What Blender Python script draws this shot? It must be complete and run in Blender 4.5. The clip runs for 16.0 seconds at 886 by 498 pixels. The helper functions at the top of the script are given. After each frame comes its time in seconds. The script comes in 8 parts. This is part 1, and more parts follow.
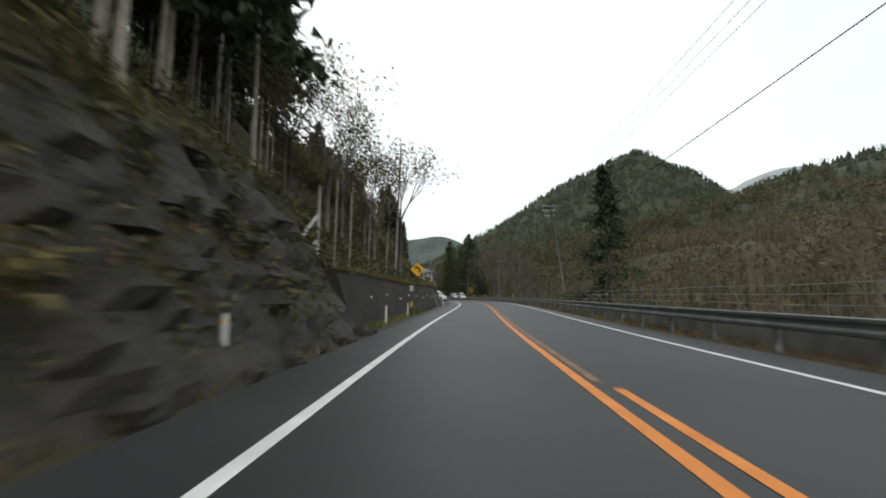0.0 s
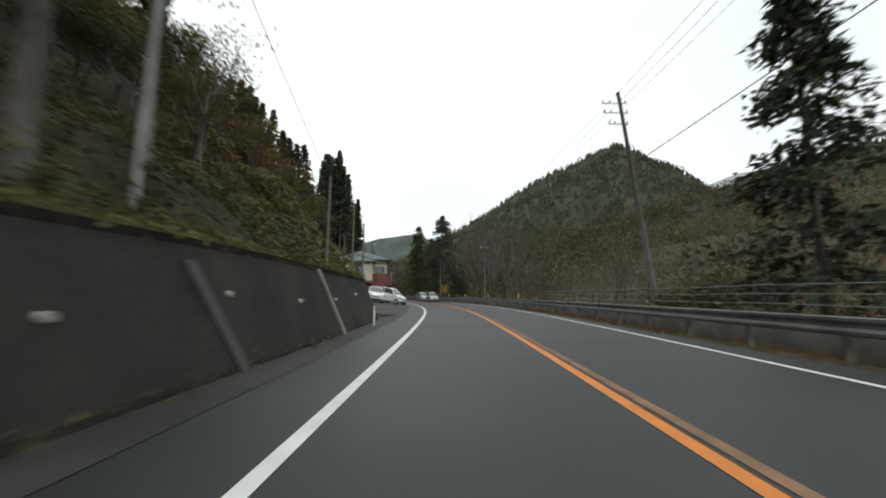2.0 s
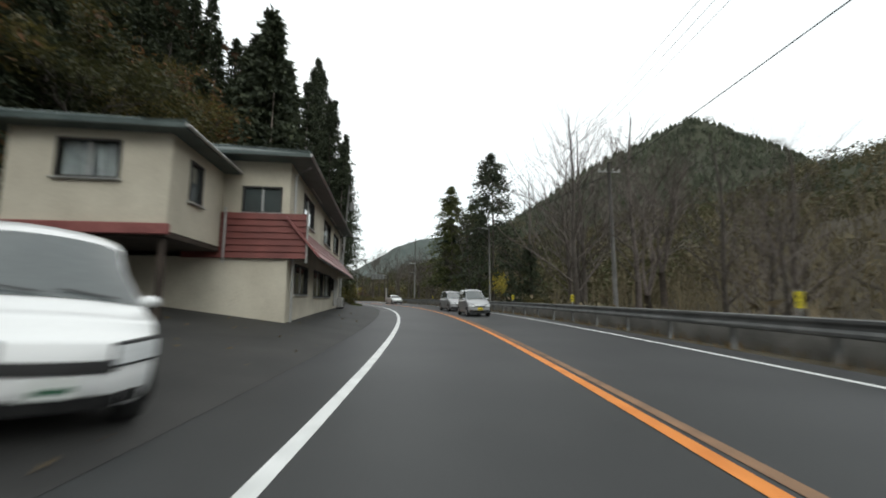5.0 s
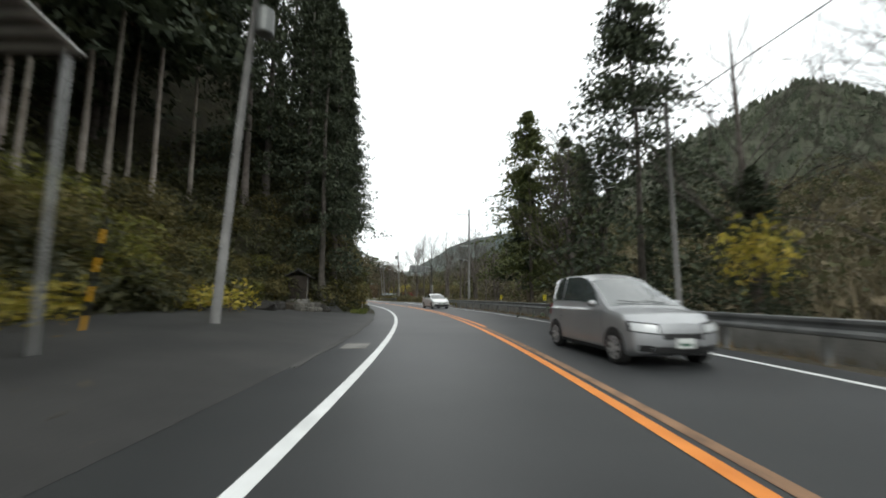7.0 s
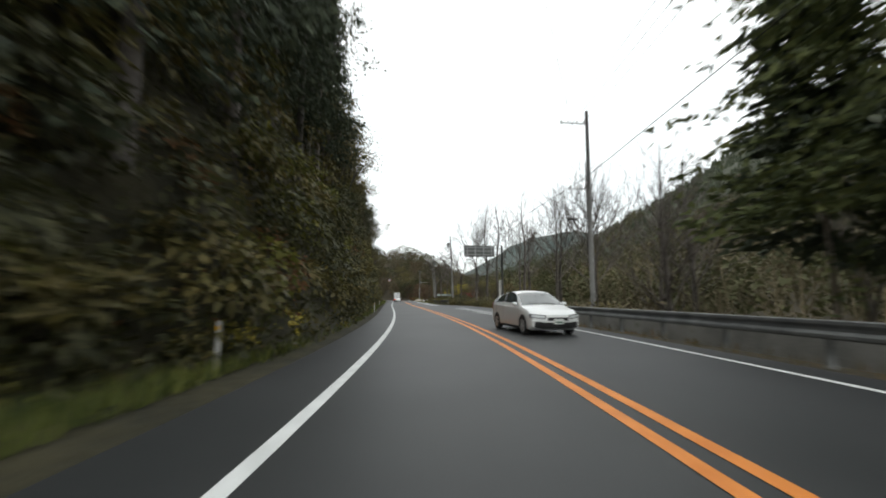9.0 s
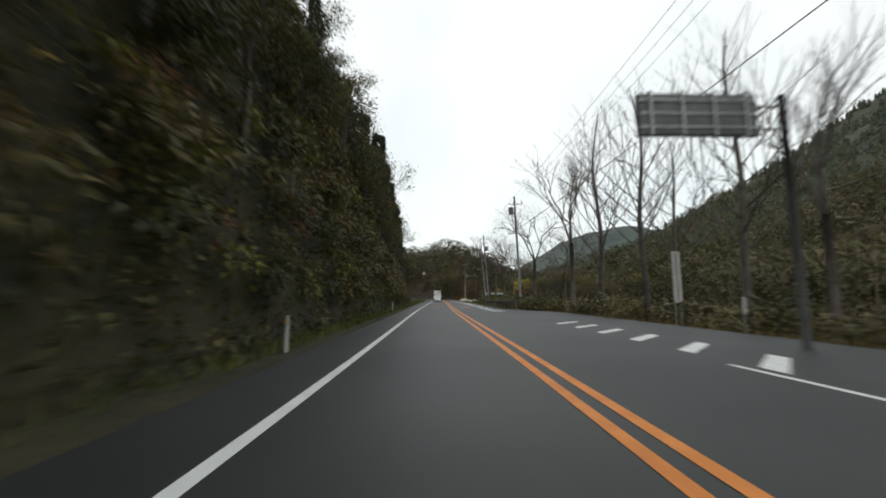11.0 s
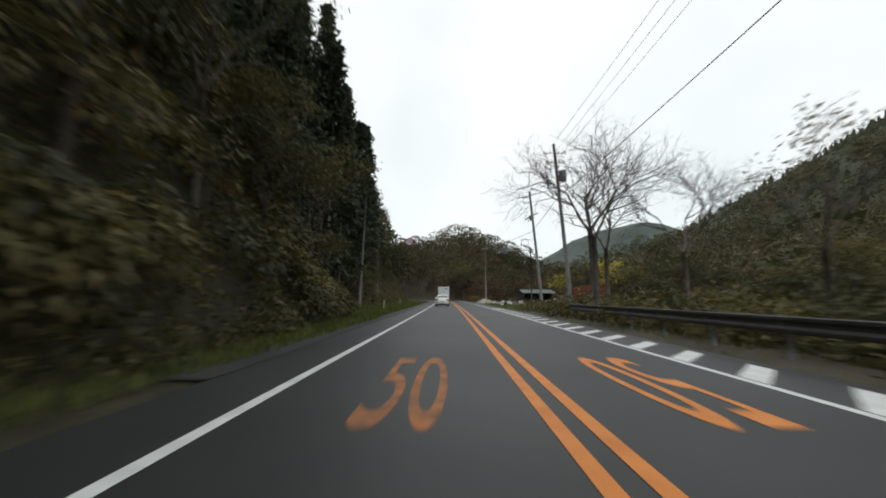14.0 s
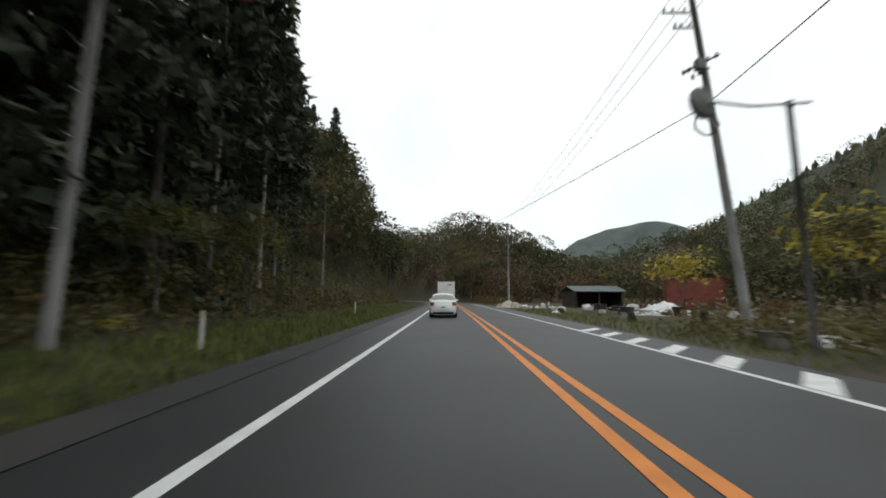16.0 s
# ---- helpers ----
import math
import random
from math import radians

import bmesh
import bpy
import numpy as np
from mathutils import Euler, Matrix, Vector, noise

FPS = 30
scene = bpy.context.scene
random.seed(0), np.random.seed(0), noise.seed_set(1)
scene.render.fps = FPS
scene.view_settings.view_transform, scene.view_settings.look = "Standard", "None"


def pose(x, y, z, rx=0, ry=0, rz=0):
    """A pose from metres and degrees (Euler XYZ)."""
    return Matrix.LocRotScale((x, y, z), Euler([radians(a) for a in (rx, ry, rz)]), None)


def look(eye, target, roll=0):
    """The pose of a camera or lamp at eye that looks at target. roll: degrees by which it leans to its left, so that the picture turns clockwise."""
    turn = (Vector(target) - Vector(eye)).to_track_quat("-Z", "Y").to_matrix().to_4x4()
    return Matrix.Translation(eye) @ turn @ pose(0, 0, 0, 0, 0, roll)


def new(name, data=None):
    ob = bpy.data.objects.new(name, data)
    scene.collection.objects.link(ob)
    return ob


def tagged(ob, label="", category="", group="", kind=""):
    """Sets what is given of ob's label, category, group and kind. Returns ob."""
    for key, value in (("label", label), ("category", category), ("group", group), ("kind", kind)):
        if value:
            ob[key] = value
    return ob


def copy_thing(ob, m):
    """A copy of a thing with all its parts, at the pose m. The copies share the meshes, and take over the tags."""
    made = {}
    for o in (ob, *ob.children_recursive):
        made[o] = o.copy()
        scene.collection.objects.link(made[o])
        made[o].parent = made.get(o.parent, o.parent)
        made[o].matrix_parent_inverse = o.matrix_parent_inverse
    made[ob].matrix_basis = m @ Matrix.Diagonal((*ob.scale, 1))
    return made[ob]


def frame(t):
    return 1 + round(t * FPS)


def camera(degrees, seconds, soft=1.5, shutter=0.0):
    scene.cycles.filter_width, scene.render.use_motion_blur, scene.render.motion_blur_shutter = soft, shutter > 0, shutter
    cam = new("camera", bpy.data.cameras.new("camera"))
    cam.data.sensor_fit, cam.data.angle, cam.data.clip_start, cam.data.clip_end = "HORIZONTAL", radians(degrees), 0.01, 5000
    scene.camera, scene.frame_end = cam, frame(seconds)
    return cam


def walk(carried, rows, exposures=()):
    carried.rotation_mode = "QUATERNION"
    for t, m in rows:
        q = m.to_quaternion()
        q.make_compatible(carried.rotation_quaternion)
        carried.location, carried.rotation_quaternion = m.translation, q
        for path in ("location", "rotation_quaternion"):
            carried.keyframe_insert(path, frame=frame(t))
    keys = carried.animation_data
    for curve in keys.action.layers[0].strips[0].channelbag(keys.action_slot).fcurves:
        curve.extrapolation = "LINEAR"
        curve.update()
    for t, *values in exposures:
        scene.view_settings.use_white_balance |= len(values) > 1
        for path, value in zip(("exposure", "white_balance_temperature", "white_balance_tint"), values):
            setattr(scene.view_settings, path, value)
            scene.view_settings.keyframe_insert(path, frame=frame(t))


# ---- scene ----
cam = camera(96.35, 16.0, soft=1.8, shutter=0.45)
EYE = 1.227
ROWS = [
    (0, 0.000, 0.000, 96.63, 0.55), (0.5, 0.143, 7.077, 96.60, -1.69), (1, 0.511, 14.147, 96.79, -3.02),
    (1.5, 0.982, 21.212, 96.75, -3.40), (2, 1.469, 28.277, 96.61, -3.35), (2.5, 1.941, 35.311, 96.70, -3.20),
    (3, 2.381, 42.285, 96.90, -2.86), (3.5, 2.738, 49.201, 96.90, -1.87), (4, 2.957, 56.061, 96.96, -0.65),
    (4.5, 3.008, 62.858, 96.87, 0.94), (5, 2.860, 69.586, 96.87, 2.72), (5.5, 2.490, 76.237, 96.87, 4.77),
    (6, 1.880, 82.802, 96.86, 6.93), (6.5, 1.038, 89.322, 96.71, 8.88), (7, -0.027, 95.840, 96.83, 10.80),
    (7.5, -1.345, 102.342, 96.78, 13.24), (8, -2.935, 108.815, 96.86, 15.41), (8.5, -4.774, 115.291, 96.99, 17.38),
    (9, -6.861, 121.800, 97.04, 19.31), (9.5, -9.234, 128.320, 96.92, 21.79), (10, -11.902, 134.837, 96.87, 23.72),
    (10.5, -14.782, 141.347, 96.87, 25.02), (11, -17.801, 147.848, 96.92, 25.83), (11.5, -20.914, 154.358, 97.03, 26.35),
    (12, -24.095, 160.890, 96.85, 26.65), (12.5, -27.302, 167.415, 96.91, 26.76), (13, -30.490, 173.906, 97.12, 26.65),
    (13.5, -33.661, 180.363, 97.13, 26.79), (14, -36.837, 186.775, 96.88, 27.03), (14.5, -40.003, 193.078, 96.89, 27.41),
    (15, -43.126, 199.219, 97.03, 27.56), (15.5, -46.186, 205.208, 96.79, 27.64), (16, -49.163, 211.055, 96.98, 27.41)]
walk(cam, [(t, pose(x, y, EYE, rx, 0, rz)) for t, x, y, rx, rz in ROWS],
     exposures=((0, .06), (2, .0), (3, -.12), (4.2, .0), (6.3, .42), (7.4, .48), (9.2, .32), (11.3, -.15), (13, -.2), (14.5, -.1), (16, -.05)))

# ---------------------------------------------------------------- sky and light (overcast)
world = bpy.data.worlds.new("overcast_sky")
scene.world = world
world.use_nodes = True
wn, wl = world.node_tree.nodes, world.node_tree.links
wn.clear()
w_out = wn.new("ShaderNodeOutputWorld")
w_bg = wn.new("ShaderNodeBackground")
w_sky = wn.new("ShaderNodeTexSky")
w_sky.sky_type = 'NISHITA'
w_sky.sun_disc = False
w_sky.sun_elevation, w_sky.sun_rotation = radians(50), radians(-10)
w_gain = wn.new("ShaderNodeMix")
w_gain.data_type, w_gain.blend_type = 'RGBA', 'MULTIPLY'
w_gain.inputs[0].default_value = 1.0
w_gain.inputs[7].default_value = (0.12, 0.12, 0.12, 1)
w_cloud = wn.new("ShaderNodeTexNoise")
w_cloud.inputs["Scale"].default_value = 2.2
w_cloud.inputs["Detail"].default_value = 5
w_ramp = wn.new("ShaderNodeValToRGB")
w_ramp.color_ramp.elements[0].position, w_ramp.color_ramp.elements[0].color = 0.3, (0.855, 0.925, 0.925, 1)
w_ramp.color_ramp.elements[1].position, w_ramp.color_ramp.elements[1].color = 0.62, (1.03, 1.06, 1.035, 1)
w_mix = wn.new("ShaderNodeMix")
w_mix.data_type = 'RGBA'
w_mix.inputs[0].default_value = 0.9
w_tc = wn.new("ShaderNodeTexCoord")
wl.new(w_tc.outputs["Generated"], w_cloud.inputs["Vector"])
wl.new(w_cloud.outputs["Fac"], w_ramp.inputs[0])
wl.new(w_sky.outputs[0], w_gain.inputs[6])
wl.new(w_gain.outputs[2], w_mix.inputs[6])
wl.new(w_ramp.outputs[0], w_mix.inputs[7])
wl.new(w_mix.outputs[2], w_bg.inputs[0])
w_bg.inputs[1].default_value = 1.12
wl.new(w_bg.outputs[0], w_out.inputs[0])

sun = new("sun", bpy.data.lights.new("sun", 'SUN'))
sun.data.energy, sun.data.angle, sun.data.color = 0.7, radians(25), (0.98, 1.0, 0.95)
sun.matrix_world = look((40, -60, 120), (0, 100, 0))
scene.view_settings.exposure = 0.0


# ---------------------------------------------------------------- materials
def material(name, c1, c2, scale=4.0, rough=0.8, bump=0.3, fine=40.0, metal=0.0, coat=0.0, c3=None, spread=0.0,
             island=False, coords="Position", spec=0.4, trans=0.0, dist=0.02):
    """Two-scale noise between c1 and c2 (c3: blotches), bump, optional hue spread per object or per island."""
    m = bpy.data.materials.new(name)
    m.use_nodes = True
    n, l = m.node_tree.nodes, m.node_tree.links
    b = n["Principled BSDF"]
    if coords == "Position":
        src = n.new("ShaderNodeNewGeometry").outputs["Position"]
    else:
        src = n.new("ShaderNodeTexCoord").outputs["Object"]
    big, small = n.new("ShaderNodeTexNoise"), n.new("ShaderNodeTexNoise")
    for t, sc, de in ((big, scale, 4), (small, fine, 3)):
        t.inputs["Scale"].default_value = sc
        t.inputs["Detail"].default_value = de
        l.new(src, t.inputs["Vector"])
    add = n.new("ShaderNodeMath")
    add.operation = 'MULTIPLY_ADD'
    add.inputs[1].default_value = 0.35
    l.new(small.outputs["Fac"], add.inputs[0])
    sub = n.new("ShaderNodeMath")
    sub.operation = 'MULTIPLY'
    sub.inputs[1].default_value = 0.65
    l.new(big.outputs["Fac"], sub.inputs[0])
    l.new(sub.outputs[0], add.inputs[2])
    ramp = n.new("ShaderNodeValToRGB")
    e = ramp.color_ramp.elements
    e[0].position, e[0].color = 0.36, (*c1, 1)
    e[1].position, e[1].color = 0.64, (*c2, 1)
    if c3:
        k = e.new(0.72)
        k.color = (*c3, 1)
    l.new(add.outputs[0], ramp.inputs[0])
    col = ramp.outputs[0]
    if spread or island:
        hsv = n.new("ShaderNodeHueSaturation")
        rnd = n.new("ShaderNodeNewGeometry").outputs["Random Per Island"] if island else n.new("ShaderNodeObjectInfo").outputs["Random"]
        mr = n.new("ShaderNodeMapRange")
        mr.inputs[3].default_value, mr.inputs[4].default_value = 1 - spread, 1 + spread
        l.new(rnd, mr.inputs[0])
        l.new(mr.outputs[0], hsv.inputs["Value"])
        mh = n.new("ShaderNodeMapRange")
        mh.inputs[3].default_value, mh.inputs[4].default_value = 0.5 + spread * 0.05, 0.5 - spread * 0.05
        l.new(rnd, mh.inputs[0])
        l.new(mh.outputs[0], hsv.inputs["Hue"])
        l.new(col, hsv.inputs["Color"])
        col = hsv.outputs[0]
    l.new(col, b.inputs["Base Color"])
    b.inputs["Roughness"].default_value = rough
    b.inputs["Metallic"].default_value = metal
    b.inputs["Specular IOR Level"].default_value = spec
    b.inputs["Coat Weight"].default_value = coat
    b.inputs["Coat Roughness"].default_value = 0.05
    if bump:
        bp = n.new("ShaderNodeBump")
        bp.inputs["Strength"].default_value = bump
        bp.inputs["Distance"].default_value = dist
        l.new(add.outputs[0], bp.inputs["Height"])
        l.new(bp.outputs[0], b.inputs["Normal"])
    if trans:
        b.inputs["Subsurface Weight"].default_value = 0.0
        t = n.new("ShaderNodeBsdfTranslucent")
        l.new(col, t.inputs["Color"])
        ms = n.new("ShaderNodeMixShader")
        ms.inputs[0].default_value = trans
        l.new(b.outputs[0], ms.inputs[1])
        l.new(t.outputs[0], ms.inputs[2])
        l.new(ms.outputs[0], n["Material Output"].inputs["Surface"])
    return m


def lamp_material(name, colour, strength):
    m = bpy.data.materials.new(name)
    m.use_nodes = True
    b = m.node_tree.nodes["Principled BSDF"]
    b.inputs["Base Color"].default_value = (*colour, 1)
    b.inputs["Emission Color"].default_value = (*colour, 1)
    b.inputs["Emission Strength"].default_value = strength
    return m


M = {}
M["asphalt"] = material("asphalt", (0.019, 0.0205, 0.0215), (0.040, 0.042, 0.043), 0.28, 0.55, 0.5, 42, c3=(0.046, 0.048, 0.049), dist=0.006)
M["apron"] = material("apron_asphalt", (0.022, 0.022, 0.0215), (0.045, 0.044, 0.042), 0.6, 0.7, 0.6, 30, c3=(0.06, 0.058, 0.052), dist=0.01)
M["white_line"] = material("white_line", (0.62, 0.63, 0.62), (0.84, 0.85, 0.84), 3.0, 0.6, 0.2, 60)
M["orange_line"] = material("orange_line", (0.62, 0.19, 0.025), (0.80, 0.28, 0.05), 3.0, 0.6, 0.2, 60)
M["worn_line"] = material("worn_line", (0.13, 0.08, 0.05), (0.34, 0.19, 0.1), 3.0, 0.7, 0.2, 40)
M["ground"] = material("leaf_litter", (0.05, 0.042, 0.028), (0.088, 0.073, 0.048), 0.35, 0.95, 0.4, 6, c3=(0.075, 0.075, 0.035), dist=0.05)
# mossy ground, darkened so gaps between leaves read as shade
M["bank"] = material("mossy_shaded_bank", (0.019, 0.0185, 0.0095), (0.05, 0.044, 0.021), 0.9, 0.95, 1.0, 6, c3=(0.055, 0.062, 0.018), dist=0.15)
M["rock"] = material("wet_rock", (0.010, 0.0088, 0.0068), (0.031, 0.027, 0.0205), 1.4, 0.7, 1.0, 9, c3=(0.062, 0.056, 0.044), dist=0.12)
M["earth"] = material("dark_earth", (0.02, 0.017, 0.012), (0.06, 0.048, 0.032), 1.2, 0.9, 0.9, 12, c3=(0.05, 0.06, 0.02), dist=0.08)
M["grass"] = material("grass_blades", (0.075, 0.10, 0.022), (0.165, 0.18, 0.042), 1.0, 0.7, 0, 12, spread=0.5, island=True, trans=0.3)
M["dry_grass"] = material("dry_grass", (0.12, 0.085, 0.035), (0.24, 0.17, 0.07), 1.0, 0.8, 0, 12, spread=0.4, island=True, trans=0.2)
M["concrete"] = material("concrete", (0.16, 0.155, 0.145), (0.30, 0.29, 0.27), 1.2, 0.85, 0.4, 22, c3=(0.10, 0.11, 0.06), dist=0.01)
M["mossy"] = material("mossy_concrete", (0.012, 0.0105, 0.009), (0.033, 0.029, 0.025), 0.7, 0.9, 0.8, 10, c3=(0.045, 0.06, 0.014), dist=0.03)
M["block"] = material("stone_block", (0.024, 0.022, 0.021), (0.055, 0.052, 0.047), 2.0, 0.9, 0.7, 14, spread=0.35, dist=0.02)
M["pale"] = material("pale_concrete", (0.36, 0.35, 0.33), (0.52, 0.51, 0.48), 2.0, 0.8, 0.3, 30)
M["bark"] = material("grey_bark", (0.06, 0.05, 0.042), (0.15, 0.13, 0.115), 3.0, 0.9, 0.8, 18, coords="Object", spread=0.3, dist=0.03)
M["pale_bark"] = material("cedar_bark", (0.16, 0.13, 0.105), (0.34, 0.30, 0.26), 2.0, 0.9, 0.8, 14, coords="Object", spread=0.25, dist=0.03)
# cedar, dark and olive greens are lifted to stand in for veiling glare
M["cedar"] = material("cedar_needles", (0.03, 0.04, 0.024), (0.068, 0.084, 0.046), 0.8, 0.8, 0, 6, coords="Object", spread=.32, island=True, trans=0.15)
M["cedar_olive"] = material("olive_needles", (0.05, 0.065, 0.02), (0.11, 0.125, 0.04), 0.8, 0.8, 0, 6, coords="Object", spread=.34, island=True, trans=0.2)
M["leaf_dark"] = material("dark_leaves", (0.041, 0.044, 0.018), (0.09, 0.09, 0.034), 0.9, 0.6, 0, 6, spread=.34, island=True, trans=0.35)
M["leaf_olive"] = material("olive_leaves", (0.084, 0.074, 0.024), (0.175, 0.147, 0.048), 0.9, 0.6, 0, 6, spread=.3, island=True, trans=0.35)
M["leaf_yellow"] = material("yellow_leaves", (0.27, 0.22, 0.03), (0.48, 0.40, 0.065), 0.9, 0.6, 0, 6, spread=0.35, island=True, trans=0.3)
M["leaf_lime"] = material("lime_leaves", (0.10, 0.105, 0.02), (0.21, 0.20, 0.04), 0.9, 0.6, 0, 6, spread=.3, island=True, trans=0.35)
M["leaf_rust"] = material("rust_leaves", (0.11, 0.062, 0.026), (0.21, 0.115, 0.045), 0.9, 0.7, 0, 6, spread=.3, island=True, trans=0.35)
M["brush"] = material("brown_brush", (0.098, 0.08, 0.048), (0.19, 0.158, 0.095), 0.5, 0.9, 0, 6, spread=.25, island=True)
# green lightened to stand in for haze over the far slopes
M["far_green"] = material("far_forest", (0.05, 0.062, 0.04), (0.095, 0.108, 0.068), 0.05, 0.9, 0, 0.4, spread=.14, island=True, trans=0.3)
M["far_brown"] = material("far_brown_forest", (0.10, 0.085, 0.05), (0.175, 0.148, 0.088), 0.05, 0.9, 0, 0.4, spread=.14, island=True, trans=0.3)
M["far_olive"] = material("far_olive_wood", (0.052, 0.058, 0.027), (0.10, 0.098, 0.044), 0.05, 0.9, 0, 0.4, spread=.14, island=True, trans=0.3)
M["hill_floor"] = material("hill_floor", (0.032, 0.036, 0.022), (0.06, 0.064, 0.038), 0.08, 0.95, 0.3, 1.5, dist=0.1)
M["far_rust"] = material("far_rust_wood", (0.085, 0.056, 0.035), (0.15, 0.096, 0.056), 0.05, 0.9, 0, 0.4, spread=.16, island=True, trans=0.3)
M["rail"] = material("weathered_steel", (0.13, 0.135, 0.135), (0.24, 0.245, 0.24), 2.0, 0.55, 0.15, 40, metal=0.5)
M["dark_steel"] = material("dark_steel", (0.03, 0.03, 0.03), (0.06, 0.058, 0.055), 3.0, 0.55, 0.2, 30, metal=0.3)
M["galvanised"] = material("galvanised_steel", (0.30, 0.31, 0.31), (0.45, 0.46, 0.46), 4.0, 0.45, 0.1, 60, metal=0.6)
M["pole"] = material("pole_concrete", (0.14, 0.135, 0.13), (0.24, 0.235, 0.225), 1.5, 0.85, 0.2, 30, dist=0.005)
M["wire"] = material("black_wire", (0.012, 0.012, 0.012), (0.02, 0.02, 0.02), 3.0, 0.6, 0, 30)
M["cream"] = material("cream_render", (0.46, 0.42, 0.335), (0.63, 0.585, 0.48), 0.7, 0.85, 0.3, 25, c3=(0.34, 0.30, 0.22), dist=0.006)
M["red_roof"] = material("red_metal_roof", (0.19, 0.062, 0.058), (0.30, 0.11, 0.10), 1.2, 0.5, 0.1, 20)
# roof red darkened: the end wall's shade is put into the boards' colour
M["red_board"] = material("red_boarding_in_shade", (0.13, 0.035, 0.03), (0.21, 0.06, 0.05), 1.6, 0.6, 0.2, 25)
M["grey_roof"] = material("grey_green_roof", (0.055, 0.075, 0.072), (0.11, 0.14, 0.135), 1.5, 0.5, 0.3, 20)
M["brown_wood"] = material("dark_timber", (0.022, 0.017, 0.013), (0.06, 0.045, 0.035), 2.0, 0.8, 0.4, 25, spread=0.3)
M["black_frame"] = material("dark_frame", (0.018, 0.017, 0.016), (0.04, 0.038, 0.036), 3.0, 0.5, 0.1, 30)
M["sill"] = material("aluminium_frame", (0.35, 0.35, 0.34), (0.5, 0.5, 0.49), 3.0, 0.4, 0.1, 40, metal=0.5)
M["curtain"] = material("pale_curtain", (0.42, 0.42, 0.42), (0.6, 0.6, 0.6), 2.0, 0.9, 0.3, 8, dist=0.03)
M["sign_yellow"] = material("sign_yellow", (0.72, 0.36, 0.015), (0.80, 0.42, 0.02), 3.0, 0.45, 0, 40)
M["sign_lemon"] = material("marker_yellow", (0.62, 0.52, 0.02), (0.72, 0.60, 0.03), 3.0, 0.45, 0, 40)
M["sign_black"] = material("sign_black", (0.012, 0.012, 0.012), (0.02, 0.02, 0.02), 3.0, 0.5, 0, 40)
M["panel_back"] = material("sign_panel_back", (0.10, 0.105, 0.10), (0.17, 0.175, 0.17), 2.0, 0.5, 0.1, 30, metal=0.4)
M["tarp"] = material("blue_tarp", (0.01, 0.09, 0.34), (0.03, 0.17, 0.50), 1.5, 0.5, 0.5, 8, dist=0.05)
M["white_car"] = material("white_car_paint", (0.74, 0.75, 0.75), (0.80, 0.81, 0.81), 1.0, 0.3, 0, 20, coat=0.8, coords="Object")
M["silver_car"] = material("silver_car_paint", (0.33, 0.34, 0.35), (0.40, 0.41, 0.42), 1.0, 0.38, 0, 60, metal=0.3, coat=0.8, coords="Object")
M["tyre"] = material("tyre_rubber", (0.014, 0.014, 0.014), (0.026, 0.026, 0.026), 6.0, 0.85, 0.2, 50, coords="Object")
M["chrome"] = material("alloy", (0.40, 0.41, 0.42), (0.5, 0.51, 0.52), 6.0, 0.35, 0, 50, metal=0.25, coords="Object")
M["trim"] = material("black_trim", (0.015, 0.015, 0.016), (0.03, 0.03, 0.03), 6.0, 0.55, 0, 50, coords="Object")
# base lightened to bluish grey in place of reflected sky
M["car_glass"] = material("sky_grey_glass", (0.05, 0.062, 0.063), (0.075, 0.09, 0.09), 1.0, 0.06, 0, 20, coat=1.0, coords="Object", spec=0.6)
M["lens_red"] = lamp_material("tail_lamp_red", (0.22, 0.012, 0.012), 0.03)
M["lens_brake"] = lamp_material("brake_lamp_red", (0.9, 0.03, 0.02), 2.2)
M["lens_amber"] = lamp_material("marker_amber", (0.95, 0.32, 0.04), 1.2)
M["lens_clear"] = material("headlamp_lens", (0.55, 0.57, 0.58), (0.7, 0.72, 0.73), 6.0, 0.12, 0, 50, coat=1.0, coords="Object")
M["plate_white"] = material("plate_white", (0.6, 0.62, 0.6), (0.7, 0.72, 0.7), 8.0, 0.5, 0, 50)
M["plate_yellow"] = material("plate_yellow", (0.62, 0.48, 0.03), (0.7, 0.55, 0.05), 8.0, 0.5, 0, 50)
M["plate_bar"] = material("plate_bar_green", (0.02, 0.09, 0.05), (0.03, 0.11, 0.06), 8.0, 0.5, 0, 50)
M["box_white"] = material("truck_box_white", (0.58, 0.59, 0.59), (0.72, 0.73, 0.73), 1.2, 0.5, 0.1, 20, coords="Object")
M["red_barn"] = material("red_corrugated", (0.11, 0.025, 0.018), (0.19, 0.045, 0.03), 1.2, 0.6, 0.2, 20)
M["white_paint"] = material("sign_white", (0.62, 0.63, 0.63), (0.7, 0.71, 0.71), 3.0, 0.45, 0, 40)
M["red_paint"] = material("sign_red", (0.42, 0.02, 0.02), (0.5, 0.03, 0.025), 3.0, 0.45, 0, 40)
M["blue_paint"] = material("sign_blue", (0.02, 0.06, 0.3), (0.03, 0.08, 0.35), 3.0, 0.45, 0, 40)
M["grey_timber"] = material("grey_timber", (0.11, 0.1, 0.085), (0.21, 0.195, 0.165), 3.0, 0.85, 0.3, 30, spread=0.2)
M["gutter"] = material("worn_edging", (0.035, 0.035, 0.033), (0.085, 0.083, 0.079), 0.9, 0.85, 0.4, 14, dist=0.01)
M["worn_number"] = material("worn_number", (0.09, 0.065, 0.045), (0.55, 0.19, 0.05), 2.5, 0.7, 0.2, 30)
# pale and blue-grey tones stand in for haze over the distance
M["distant"] = material("haze_tinted_forest", (0.33, 0.365, 0.375), (0.42, 0.455, 0.465), 0.004, 0.95, 0, 0.02)
